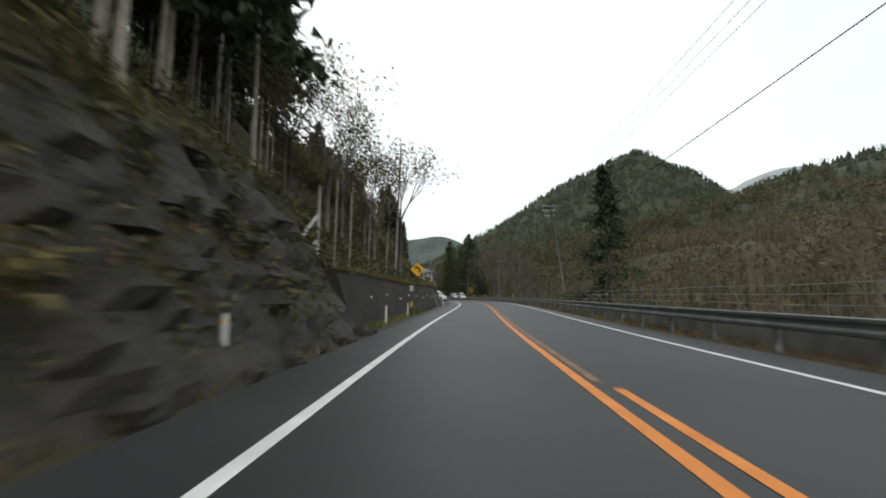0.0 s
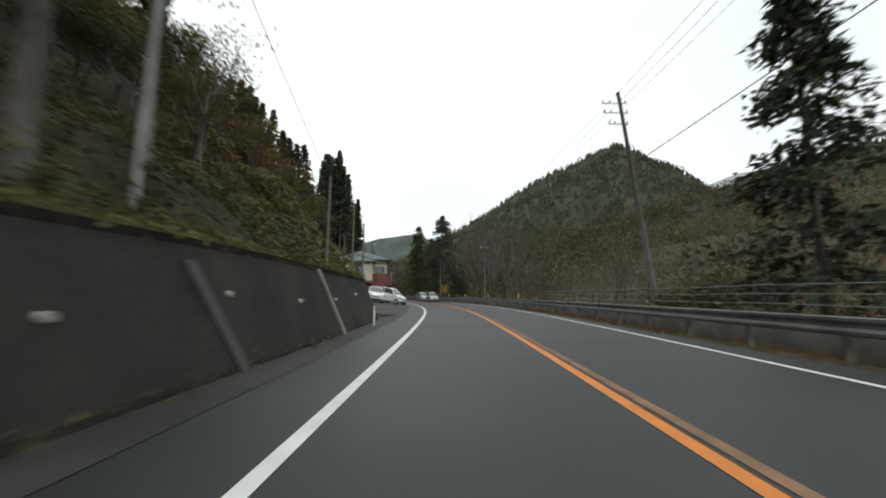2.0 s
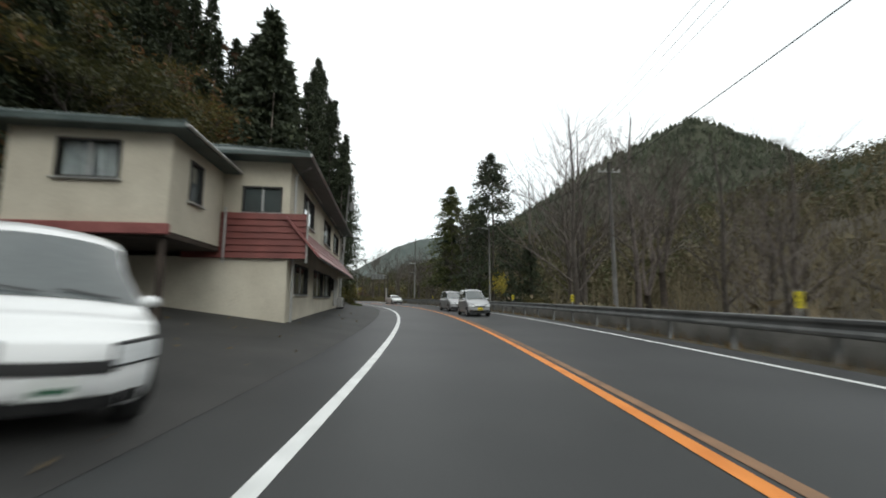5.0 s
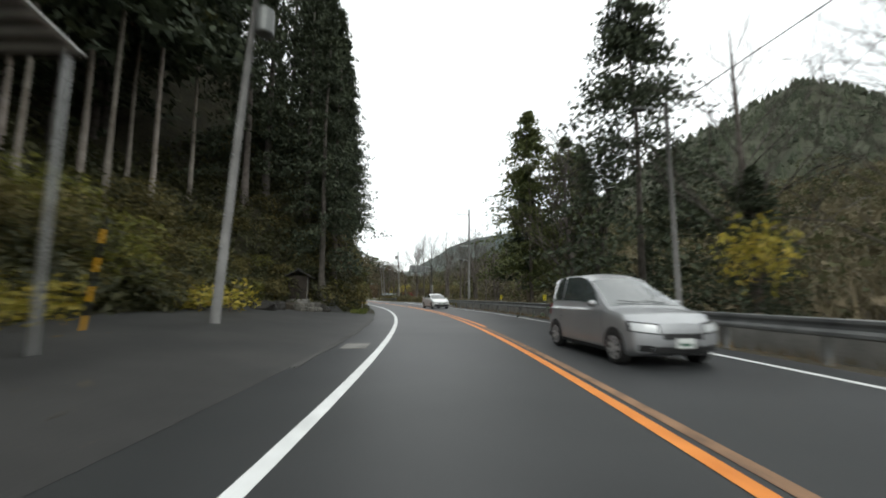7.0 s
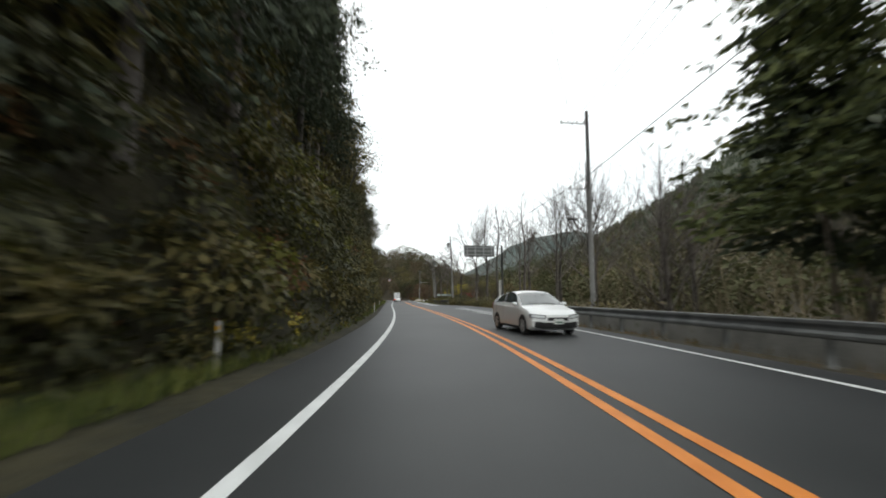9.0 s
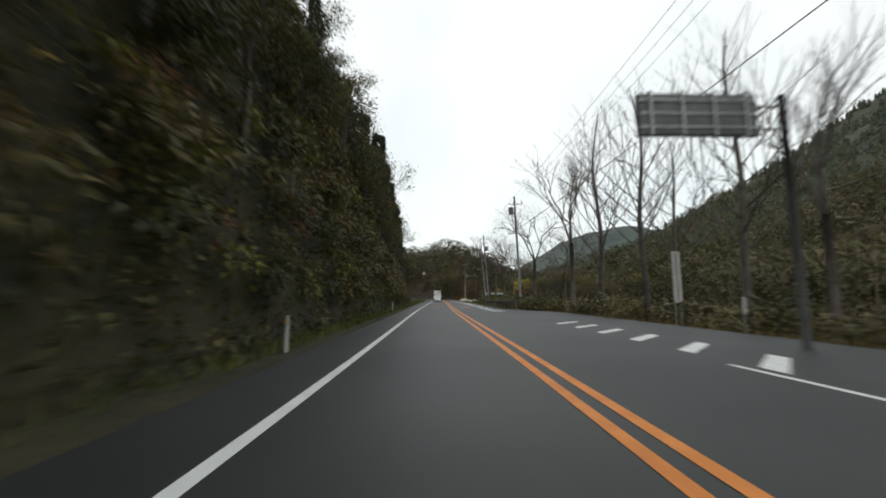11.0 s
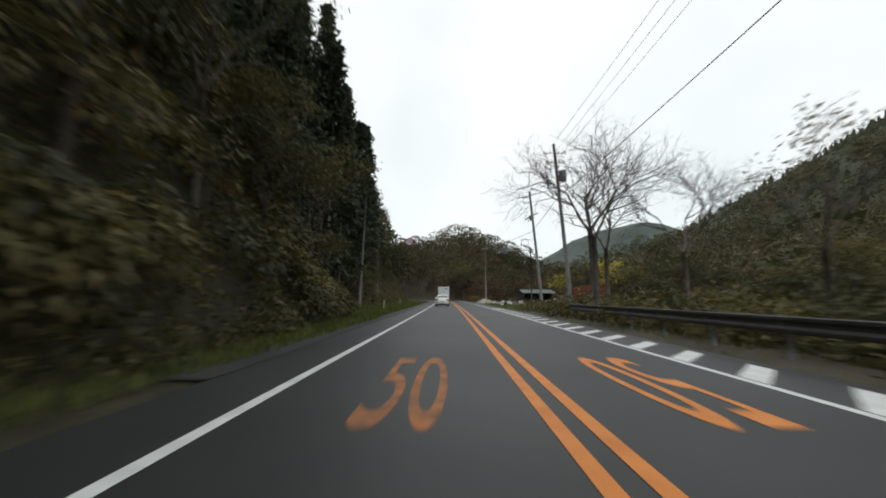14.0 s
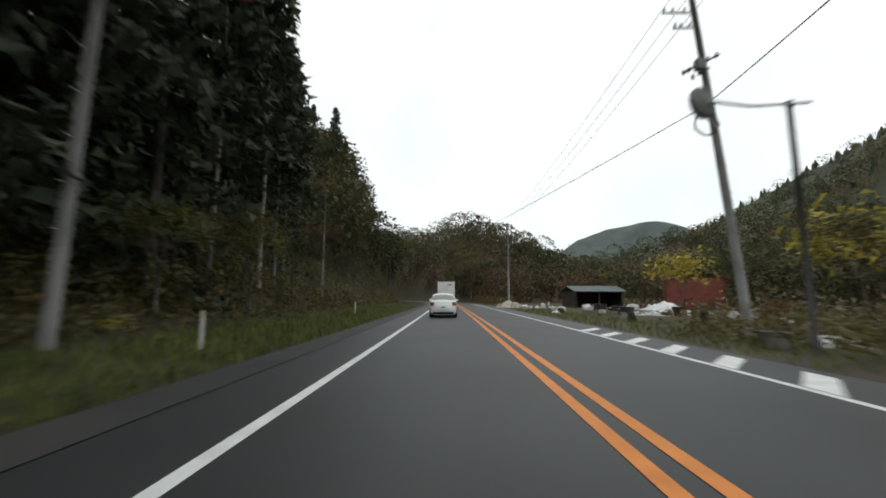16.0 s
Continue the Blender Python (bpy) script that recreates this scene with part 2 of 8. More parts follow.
M["distant_near"] = material("mist_tinted_forest", (0.062, 0.078, 0.073), (0.10, 0.118, 0.108), 0.012, 0.95, 0, 0.05)
M["rubble"] = material("pale_rubble", (0.26, 0.235, 0.19), (0.46, 0.42, 0.36), 1.6, 0.9, 0.8, 14, spread=0.2, dist=0.03)
M["rubble_dark"] = material("mossy_rubble", (0.05, 0.047, 0.04), (0.15, 0.14, 0.12), 1.8, 0.9, 0.8, 12, c3=(0.07, 0.085, 0.03), spread=0.3, dist=0.03)
M["debris"] = material("white_sheeting", (0.5, 0.5, 0.5), (0.75, 0.75, 0.75), 3.0, 0.6, 0.4, 15, spread=0.3)
M["mirror"] = bpy.data.materials.new("mirror_glass")
M["mirror"].use_nodes = True
_b = M["mirror"].node_tree.nodes["Principled BSDF"]
_b.inputs["Metallic"].default_value, _b.inputs["Roughness"].default_value = 1.0, 0.04
_b.inputs["Base Color"].default_value = (0.8, 0.82, 0.82, 1)
_gl = bpy.data.materials.new("window_glass")
_gl.use_nodes = True
_b = _gl.node_tree.nodes["Principled BSDF"]
_b.inputs["Transmission Weight"].default_value, _b.inputs["Roughness"].default_value = 1.0, 0.02
_b.inputs["Base Color"].default_value = (0.75, 0.8, 0.8, 1)
_b.inputs["IOR"].default_value = 1.1
M["glass"] = _gl


# ---------------------------------------------------------------- mesh helpers
class Build:
    """Collects vertices and faces for one mesh."""

    def __init__(self):
        self.v, self.f = [], []

    def quad(self, a, b, c, d):
        i = len(self.v)
        self.v += [tuple(a), tuple(b), tuple(c), tuple(d)]
        self.f.append((i, i + 1, i + 2, i + 3))

    def tri(self, a, b, c):
        i = len(self.v)
        self.v += [tuple(a), tuple(b), tuple(c)]
        self.f.append((i, i + 1, i + 2))

    def box(self, c, size, turn=None, bev=0.0):
        """A box with its edges cut off by bev."""
        hx, hy, hz = (k / 2 for k in size)
        m = turn or Matrix()
        i = len(self.v)
        if bev <= 0:
            pts = [(sx * hx, sy * hy, sz * hz) for sz in (-1, 1) for sy in (-1, 1) for sx in (-1, 1)]
            faces = [(0, 2, 3, 1), (4, 5, 7, 6), (0, 1, 5, 4), (2, 6, 7, 3), (0, 4, 6, 2), (1, 3, 7, 5)]
        else:
            b = min(bev, hx * 0.9, hy * 0.9, hz * 0.9)
            pts = []
            for z, k in ((-hz, b), (-hz + b, 0), (hz - b, 0), (hz, b)):
                x, y = hx - k, hy - k
                pts += [(-x + b, -y, z), (x - b, -y, z), (x, -y + b, z), (x, y - b, z), (x - b, y, z), (-x + b, y, z), (-x, y - b, z), (-x, -y + b, z)]
            faces = [tuple(range(7, -1, -1)), tuple(range(24, 32))]
            for r in range(3):
                for k in range(8):
                    a, n2 = r * 8 + k, r * 8 + (k + 1) % 8
                    faces.append((a, n2, n2 + 8, a + 8))
        c = Vector(c)
        self.v += [tuple((m @ Vector(p)) + c) for p in pts]
        self.f += [tuple(i + k for k in f) for f in faces]

    def tube(self, pts, radii, n=8, cap=True):
        pts = [Vector(p) for p in pts]
        i0 = len(self.v)
        for k, p in enumerate(pts):
            d = pts[min(k + 1, len(pts) - 1)] - pts[max(k - 1, 0)]
            d = d.normalized() if d.length > 1e-9 else Vector((0, 0, 1))
            a = d.cross(Vector((0, 0, 1)) if abs(d.z) < 0.9 else Vector((1, 0, 0))).normalized()
            b = d.cross(a)
            r = radii[k] if isinstance(radii, (list, tuple)) else radii
            for j in range(n):
                w = 2 * math.pi * j / n
                self.v.append(tuple(p + a * (math.cos(w) * r) + b * (math.sin(w) * r)))
        for k in range(len(pts) - 1):
            for j in range(n):
                a, b = i0 + k * n + j, i0 + k * n + (j + 1) % n
                self.f.append((a, b, b + n, a + n))
        if cap:
            self.f.append(tuple(i0 + j for j in range(n)))
            e = i0 + (len(pts) - 1) * n
            self.f.append(tuple(e + j for j in reversed(range(n))))

    def loft(self, rings, cap=True):
        """Rings of equally many points, joined in order."""
        n, i0 = len(rings[0]), len(self.v)
        for r in rings:
            self.v += [tuple(p) for p in r]
        for k in range(len(rings) - 1):
            for j in range(n):
                a, b = i0 + k * n + j, i0 + k * n + (j + 1) % n
                self.f.append((a, b, b + n, a + n))
        if cap:
            self.f.append(tuple(i0 + j for j in reversed(range(n))))
            self.f.append(tuple(i0 + (len(rings) - 1) * n + j for j in range(n)))

    def mesh(self, name, mat, smooth=False):
        me = bpy.data.meshes.new(name)
        me.from_pydata(self.v, [], self.f)
        if mat:
            me.materials.append(M[mat])
        if smooth:
            me.shade_smooth()
        me.update()
        return me


def part(name, b, mat, parent=None, label="", smooth=False, at=None):
    """Links a Build (or a ready mesh) as one mesh object under a thing or a part."""
    me = b.mesh(name, mat, smooth) if isinstance(b, Build) else b
    ob = new(name, me)
    if parent is not None:
        ob.parent = parent
    if at is not None:
        ob.matrix_basis = at
    if label:
        tagged(ob, label)
    return ob


def empty(name, at=None):
    ob = new(name)
    ob.empty_display_size = 0.2
    if at is not None:
        ob.matrix_basis = at
    return ob


# ---------------------------------------------------------------- the road's line: s metres along the left edge line, lat metres to its right
HEAD = [-2.2, -2.4, -2.6, -2.9, -4.5, -4.3, -2.1, 2.2, 6.4, 10.8, 16.1, 21.1, 25.0, 26.7, 27.1, 26.7, 26.1, 26.1, 26.4, 26.7,
        26.9, 27, 29, 33, 38.5, 44.5, 50.5, 56, 60, 63, 65]
S_KNOT = -37.5 + 15 * np.arange(len(HEAD))
S_FINE = np.arange(-260.0, 760.0, 0.5)


def smooth_curve(k, v, t):
    m = np.gradient(v, k)
    t = np.clip(t, k[0], k[-1])
    i = np.clip(np.searchsorted(k, t, side="right") - 1, 0, len(k) - 2)
    h = k[i + 1] - k[i]
    u = (t - k[i]) / h
    return (2 * u**3 - 3 * u**2 + 1) * v[i] + (u**3 - 2 * u**2 + u) * h * m[i] + (-2 * u**3 + 3 * u**2) * v[i + 1] + (u**3 - u**2) * h * m[i + 1]


H_FINE = np.radians(smooth_curve(S_KNOT, np.array(HEAD, float), S_FINE))
_mid = (H_FINE[1:] + H_FINE[:-1]) / 2
X_FINE = np.concatenate([[0], np.cumsum(-np.sin(_mid) * 0.5)])
Y_FINE = np.concatenate([[0], np.cumsum(np.cos(_mid) * 0.5)])
_i0 = int(260 / 0.5)
X_FINE += -1.66 - X_FINE[_i0]
Y_FINE -= Y_FINE[_i0]


def road(s, lat):
    h = np.interp(s, S_FINE, H_FINE)
    return np.interp(s, S_FINE, X_FINE) + np.cos(h) * lat, np.interp(s, S_FINE, Y_FINE) + np.sin(h) * lat


def at(s, lat, z=0.0):
    x, y = road(s, lat)
    return Vector((float(x), float(y), z))


def heading(s):
    return math.degrees(float(np.interp(s, S_FINE, H_FINE)))


def spot(s, lat, z=0.0, turn=0.0):
    """A pose on the plan whose y runs along the road and x to its right."""
    p = at(s, lat, z)
    return pose(p.x, p.y, p.z, 0, 0, heading(s) + turn)


def rng(seed):
    return random.Random(seed)


def ease(u):
    u = np.clip(u, 0, 1)
    return u * u * (3 - 2 * u)


# left side: where the slope begins (metres left of the edge line), the fall of the apron, the first steep band and the slope above
L_S = [-260, 11, 14, 30, 47, 51, 54.5, 58, 62, 67, 73, 77, 99, 104, 118, 126, 132, 160, 188, 206, 216, 224, 262, 300, 760]
L_TOE = [1.8, 1.9, 3.2, 3.2, 3.3, 3.9, 5.0, 7.0, 8.9, 10.4, 12.4, 13.0, 13.0, 7.6, 7.0, 3.4, 2.2, 2.7, 2.8, 3.0, 4.0, 6.2, 6.8, 8.0, 8.0]
L_K = [0, 0, 0, 0, 0, .08, .12, .15, .15, .15, .15, .15, .15, .14, .13, .05, .03, .03, .03, .04, .06, .10, .10, .04, .02]
L_M1 = [1.5, 1.5, 4.0, 4.0, 4.0, 3.0, 3.0, 3.0, 3.0, 3.0, 2.2, 1.0, 1.0, .9, .9, 2.0, 3.2, 4.3, 4.5, 2.4, 1.0, .5, .5, 2.0, 2.0]
L_B1 = [6, 6, 2.1, 2.0, 2.0, 2.5, 2.8, 3.0, 3.1, 3.2, 3.4, 6, 6, 5, 5, 9, 14, 16, 16, 10, 5, 3, 3, 24, 24]
L_M2 = [.8, .8, .75, .7, .7, .75, .85, .9, .9, .9, .9, .9, .8, .75, .75, .9, 1.0, 1.0, 1.0, .8, .5, .3, .3, .8, .8]
# right side: where the flat ends, how deep it falls, where the far hillside begins, how high the ridge is
R_S = [-260, 138, 148, 160, 184, 194, 225, 300, 340, 430, 760]
R_EDGE = [9.3, 9.3, 10.5, 12.6, 12.2, 9.2, 9.0, 9.0, 9.0, 10, 10]
R_DROP = [4.5, 4.0, 3.0, 1.6, .9, .4, 0, 0, 0, 0, 0]
R_HILL = [34, 34, 34, 40, 48, 54, 60, 80, 80, 40, 14]


def height(s, lat):
    s, lat = np.asarray(s, float), np.asarray(lat, float)
    d = -lat
    toe, k = np.interp(s, L_S, L_TOE), np.interp(s, L_S, L_K)
    m1, b1, m2 = np.interp(s, L_S, L_M1), np.interp(s, L_S, L_B1), np.interp(s, L_S, L_M2)
    zl = k * np.clip(np.minimum(d, toe) - np.interp(s, [0, 208, 216], [1.3, 1.3, 2.1]), 0, None) + np.minimum(m1 * np.clip(d - toe, 0, None), b1) + m2 * np.clip(d - toe - b1 / m1, 0, None)
    rough_l = ease((d - toe - 0.3) / 3) * ease((s - 122) / 12) * ease((222 - s) / 10) * 0.75 * np.sin(s * 0.52 + 0.6 * d) * np.sin(d * 1.1 + 0.33 * s) + ease((d - toe - 0.3) / 3) * (0.35 * np.sin(s * 0.9 + d * 0.7) + 0.3 * np.sin(s * 2.1 - d * 1.3) + 0.5 * np.sin(s * 0.31 + d * 0.23))
    zl = np.where(zl > 34, 34 + (zl - 34) * 0.5, zl)
    edge, drop, h0 = np.interp(s, R_S, R_EDGE), np.interp(s, R_S, R_DROP), np.interp(s, R_S, R_HILL)
    ridge = 84 + 66 * np.exp(-((s - 285) / 62) ** 2) + 8 * np.sin(s * 0.021) + 5 * np.sin(s * 0.055 + 1) 
    ridge = ridge * (1 - 0.84 * ease((s - 300) / 150))
    u = np.clip((lat - h0) / (300 - h0), 0, None)
    hill = ridge * np.where(u < 1, 0.82 * u + 0.18 * ease(u), 1 - 0.35 * (u - 1))
    hill = hill + ease(u * 6) * (3.0 * np.sin(lat * 0.05 + s * 0.04) + 2.2 * np.sin(lat * 0.11 - s * 0.07))
    front = 24 * np.clip((lat - 9.0) / 16, 0, 1) ** 0.8 * (1 - 0.8 * ease((lat - 22) / 60)) * ease((s - 315) / 45)
    zr = -drop * ease((lat - edge) / 5) + np.maximum(hill, front) + 0.25 * ease((lat - edge - 1) / 4) * np.sin(s * 0.7 + lat * 0.9)
    return np.where(lat < 0, zl + rough_l, np.where(lat > 7.2, zr, 0.0))


def hz(s, lat):
    return float(height(s, lat))


def sheet(name, s_vals, lat_vals, mat, lift=0.0, z_of=height, smooth=True):
    """A grid laid over road coordinates."""
    S, Lt = np.meshgrid(s_vals, lat_vals, indexing="ij")
    x, y = road(S, Lt)
    z = z_of(S, Lt) + lift
    n1, n2 = S.shape
    verts = np.stack([x, y, z], -1).reshape(-1, 3)
    idx = np.arange(n1 * n2).reshape(n1, n2)
    faces = np.stack([idx[:-1, :-1], idx[:-1, 1:], idx[1:, 1:], idx[1:, :-1]], -1).reshape(-1, 4)
    me = bpy.data.meshes.new(name)
    me.from_pydata(verts.tolist(), [], faces.tolist())
    me.materials.append(M[mat])
    if smooth:
        me.shade_smooth()
    return new(name, me)


def flat(z):
    return lambda s, lat: np.zeros_like(s) + z


# ---------------------------------------------------------------- ground, road and its markings
s_ground = np.concatenate([np.arange(-250, -40, 15), np.arange(-40, 300, 1.25), np.arange(300, 420, 4), np.arange(420, 760, 14)])
lat_ground = np.concatenate([[-95, -80, -66, -54, -44, -36, -30, -25, -21], np.arange(-18, -8, 1.0), np.arange(-8, 0, 0.5), [0, 3.5, 7.2],
                             np.arange(8, 16, 0.8), np.arange(16, 40, 3), np.arange(40, 320, 9), [330, 360, 400, 450, 520, 600]])
ground = sheet("ground", s_ground, lat_ground, "ground", lift=-0.045)
tagged(ground, "brown leaf-littered valley ground with wooded slopes", "ground", kind="structure")
ground.data.materials.append(M["bank"])
_mid_lat = (lat_ground[:-1] + lat_ground[1:]) / 2
_n2 = len(lat_ground) - 1
ground.data.materials.append(M["hill_floor"])
ground.data.polygons.foreach_set("material_index", [1 if _mid_lat[i % _n2] < 0 else 2 if q.center.z > 34 + 12 * math.sin(q.center.y * .03) else 0 for i, q in enumerate(ground.data.polygons)])
far_ground = Build()
far_ground.quad((-4000, -4000, -6), (4000, -4000, -6), (4000, 4000, -6), (-4000, 4000, -6))
tagged(part("distant_ground", far_ground, "ground"), "distant flat brown valley floor", "ground", kind="structure")

# mountains far beyond the valley, haze painted into their base colours
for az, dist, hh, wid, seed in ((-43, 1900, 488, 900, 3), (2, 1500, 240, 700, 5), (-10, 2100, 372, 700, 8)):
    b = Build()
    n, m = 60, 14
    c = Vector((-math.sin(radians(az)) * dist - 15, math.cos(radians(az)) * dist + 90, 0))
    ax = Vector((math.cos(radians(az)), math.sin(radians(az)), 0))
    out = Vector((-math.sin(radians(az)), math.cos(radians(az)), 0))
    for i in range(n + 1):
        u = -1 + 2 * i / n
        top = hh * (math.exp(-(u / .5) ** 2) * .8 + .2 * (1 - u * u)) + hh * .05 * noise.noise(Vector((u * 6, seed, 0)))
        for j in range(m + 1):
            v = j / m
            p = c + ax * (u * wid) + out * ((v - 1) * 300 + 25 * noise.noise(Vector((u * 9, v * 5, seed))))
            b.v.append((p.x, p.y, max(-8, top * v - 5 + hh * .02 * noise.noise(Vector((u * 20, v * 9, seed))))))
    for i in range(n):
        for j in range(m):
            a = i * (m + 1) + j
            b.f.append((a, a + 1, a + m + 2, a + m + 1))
    tagged(part("distant_mountain", b, "distant_near" if seed == 5 else "distant", smooth=True), "pale mountain far beyond the valley, haze painted into its colour", "mountain", kind="structure")

ROAD_S = np.concatenate([np.arange(-120, 300, 1.5), np.arange(300, 620, 4)])
carriageway = sheet("road", ROAD_S, np.array([-1.3, 0.0, 1.6, 3.3, 5.2, 7.2, 8.1]), "asphalt", z_of=flat(0.0), lift=0.0)
tagged(carriageway, "damp dark grey asphalt two-lane road", "road", kind="structure")
layby = sheet("lay_by", np.arange(138, 197, 1.0), np.linspace(0, 1, 5), "asphalt")
# the lay-by widens and narrows again
_me = layby.data
for i, v in enumerate(_me.vertices):
    si, li = 138 + (i // 5) * 1.0, (i % 5) / 4
    w = 8.1 + 4.0 * float(ease((si - 140) / 16) * (1 - ease((si - 182) / 13)))
    p = at(si, 8.1 + (w - 8.1) * li, 0.001)
    v.co = p
tagged(layby, "asphalt lay-by beside the road", "lay-by", kind="structure")
apron = sheet("apron", np.arange(52, 126, 1.0), -np.array([1.28, 1.6, 2.5, 3.5, 5, 6.5, 8, 10, 12.6]), "apron", lift=0.004,
              z_of=lambda s, lat: np.where(-lat < np.interp(s, L_S, L_TOE), np.interp(s, L_S, L_K) * np.clip(-lat - 1.3, 0, None), height(s, lat) - 0.5))
tagged(apron, "worn dark asphalt and gravel forecourt rising from the road", "forecourt", kind="structure")
# pale worn edge where the forecourt meets the carriageway
gutter = Build()
gutter.loft([[at(s, -1.16 - .03 * math.sin(s * 1.7), -.05), at(s, -1.16 - .03 * math.sin(s * 1.7), .01), at(s, -1.31 - .03 * math.sin(s * .9), .016), at(s, -1.31 - .03 * math.sin(s * .9), -.05)] for s in np.arange(103, 119, 1.5)])
tagged(part("gutter_edge", gutter, "gutter"), "worn pale concrete edging of the forecourt", "kerb", kind="structure")
verge = sheet("verge", np.arange(11, 54, 1.5), -np.array([1.28, 1.6, 1.9, 2.2]), "apron", lift=0.008, z_of=flat(0.0))
tagged(verge, "dark dirty asphalt strip at the foot of the wall", "verge", kind="structure")
shoulder = sheet("shoulder", np.arange(200, 330, 1.5), -np.array([1.28, 1.6, 1.9, 2.1]), "apron", lift=0.012, z_of=flat(0.0))
tagged(shoulder, "dark asphalt hard shoulder", "shoulder", kind="structure")


def stripe(name, s0, s1, lat, width, mat, label, z=0.006, step=1.5):
    n = max(2, int(abs(s1 - s0) / step) + 1)
    ss = np.linspace(s0, s1, n)
    b = Build()
    lats = lat if callable(lat) else (lambda s: lat)
    for i in range(n - 1):
        a, c = ss[i], ss[i + 1]
        b.quad(at(a, lats(a) - width / 2, z), at(a, lats(a) + width / 2, z), at(c, lats(c) + width / 2, z), at(c, lats(c) - width / 2, z))
    return tagged(part(name, b, mat), label, "road marking", kind="structure")


def right_lat(s):
    return float(np.interp(s, [-100, 0, 12, 40, 60, 135, 142, 190, 200, 620], [6.85, 6.85, 6.88, 7.15, 7.25, 7.25, 7.2, 6.62, 6.66, 6.66]))


for a, c in ((-120, 600),):
    stripe("edge_line", a, c, 0.0, 0.16, "white_line", "solid white edge line on asphalt")
stripe("edge_line", -120, 158, right_lat, 0.14, "white_line", "solid white edge line on asphalt")
stripe("edge_line", 185, 600, right_lat, 0.14, "white_line", "solid white edge line on asphalt")
stripe("centre_line", -120, 600, 3.3, 0.16, "orange_line", "solid orange centre line")
stripe("centre_line", -120, 5.6, 3.66, 0.14, "orange_line", "solid orange centre line")
stripe("centre_line", 6, 85, 3.52, 0.14, "worn_line", "worn faded orange centre line")
stripe("centre_line", 85, 112, 3.54, 0.15, "worn_line", "worn faded orange centre line")
stripe("centre_line", 112, 600, 3.66, 0.16, "orange_line", "solid orange centre line")
# hatched blocks outside the right edge line
for k in range(8):
    s0 = 152.4 + 2.35 * k
    b = Build()
    b.quad(at(s0, 7.3, 0.006), at(s0 + 1.65, 8.8, 0.006), at(s0 + 2.2, 8.8, 0.006), at(s0 + 0.6, 7.3, 0.006))
    tagged(part("hatch_block", b, "white_line"), "slanted white hatch block on asphalt", "road marking", kind="structure")
for k in range(28):
    s0 = 184.6 + 1.9 * k
    b = Build()
    w0 = right_lat(s0) + 0.1
    b.quad(at(s0, w0, 0.006), at(s0 + 1.15, w0 + 1.0, 0.006), at(s0 + 1.75, w0 + 1.0, 0.006), at(s0 + 0.62, w0, 0.006))
    tagged(part("hatch_block", b, "white_line"), "slanted white hatch block on asphalt", "road marking", kind="structure")
stripe("stop_patch", 105.5, 106.5, -0.66, 0.62, "concrete", "pale concrete drain cover beside the road", z=0.012)


def speed_number(s0, lat, turn, mat, label):
    """The road number "50", stretched along the road."""
    cu = bpy.data.curves.new("speed_number", 'FONT')
    cu.body = "50"
    cu.size = 1.0
    cu.offset = 0.004
    tmp = new("speed_number_outline", cu)
    bpy.context.view_layer.update()
    me = bpy.data.meshes.new_from_object(tmp.evaluated_get(bpy.context.evaluated_depsgraph_get()))
    bpy.data.objects.remove(tmp)
    me.materials.clear()
    me.materials.append(M[mat])
    ob = new("speed_number", me)
    ob.matrix_basis = spot(s0, lat, 0.006, turn) @ Matrix.Diagonal((1.08, 6.2, 1, 1))
    return tagged(ob, label, "road marking", kind="structure")


speed_number(197.9, 1.2, 0, "worn_number", "faded orange speed number 50 painted on asphalt")
speed_number(202.2, 5.75, 180, "orange_line", "orange speed number 50 painted on asphalt")


# ---------------------------------------------------------------- plants
def sprays(b, root, tip, width, droop, n, r, leaf=0.5):
    """Hanging needle sprays along one branch."""
    root, tip = Vector(root), Vector(tip)
    along = (tip - root).normalized()
    for k in range(n):
        u = 0.2 + 0.85 * (k + r.random()) / n
        p = root.lerp(tip, u) + Vector((r.gauss(0, .16), r.gauss(0, .16), r.gauss(0, .14) - droop * u * u))
        d = (along * r.uniform(.1, 1) + Vector((r.uniform(-.8, .8), r.uniform(-.8, .8), r.uniform(-1.0, .35)))).normalized() * leaf * r.uniform(.6, 1.4)
        q = d.cross(Vector((r.uniform(-1, 1), r.uniform(-1, 1), r.uniform(-1, 1)))).normalized() * leaf * width * r.uniform(.25, .5)
        b.tri(p - q, p + q, p + d)


def crown_conifer(H, R, z0, seed, n_br=150, gap=0.0, leaf=0.55, per=19, taper=.95):
    r, b = rng(seed), Build()
    for k in range(n_br):
        u = ((k + r.random()) / n_br) ** 0.9
        z = z0 + (H - z0) * u
        if gap and math.sin(z * 1.9 + seed) > 1 - gap:
            continue
        w = r.random() * 2 * math.pi
        ln = R * (1.12 * (1 - u) ** taper + 0.06 * math.sin(z * 2.3 + seed)) * r.uniform(0.6, 1.18) + 0.2
        lift = r.uniform(-0.1, 0.35) * ln
        root, tip = (0, 0, z), (math.cos(w) * ln, math.sin(w) * ln, z + lift)
        sprays(b, root, tip, 0.9, 0.3 * ln, per, r, leaf)
    for k in range(8):
        w = r.random() * 6.28
        b.tri((math.cos(w) * .16, math.sin(w) * .16, H - 1.2), (-math.cos(w) * .16, -math.sin(w) * .16, H - 1.1), (0, 0, H + r.uniform(0, .4)))
    return b


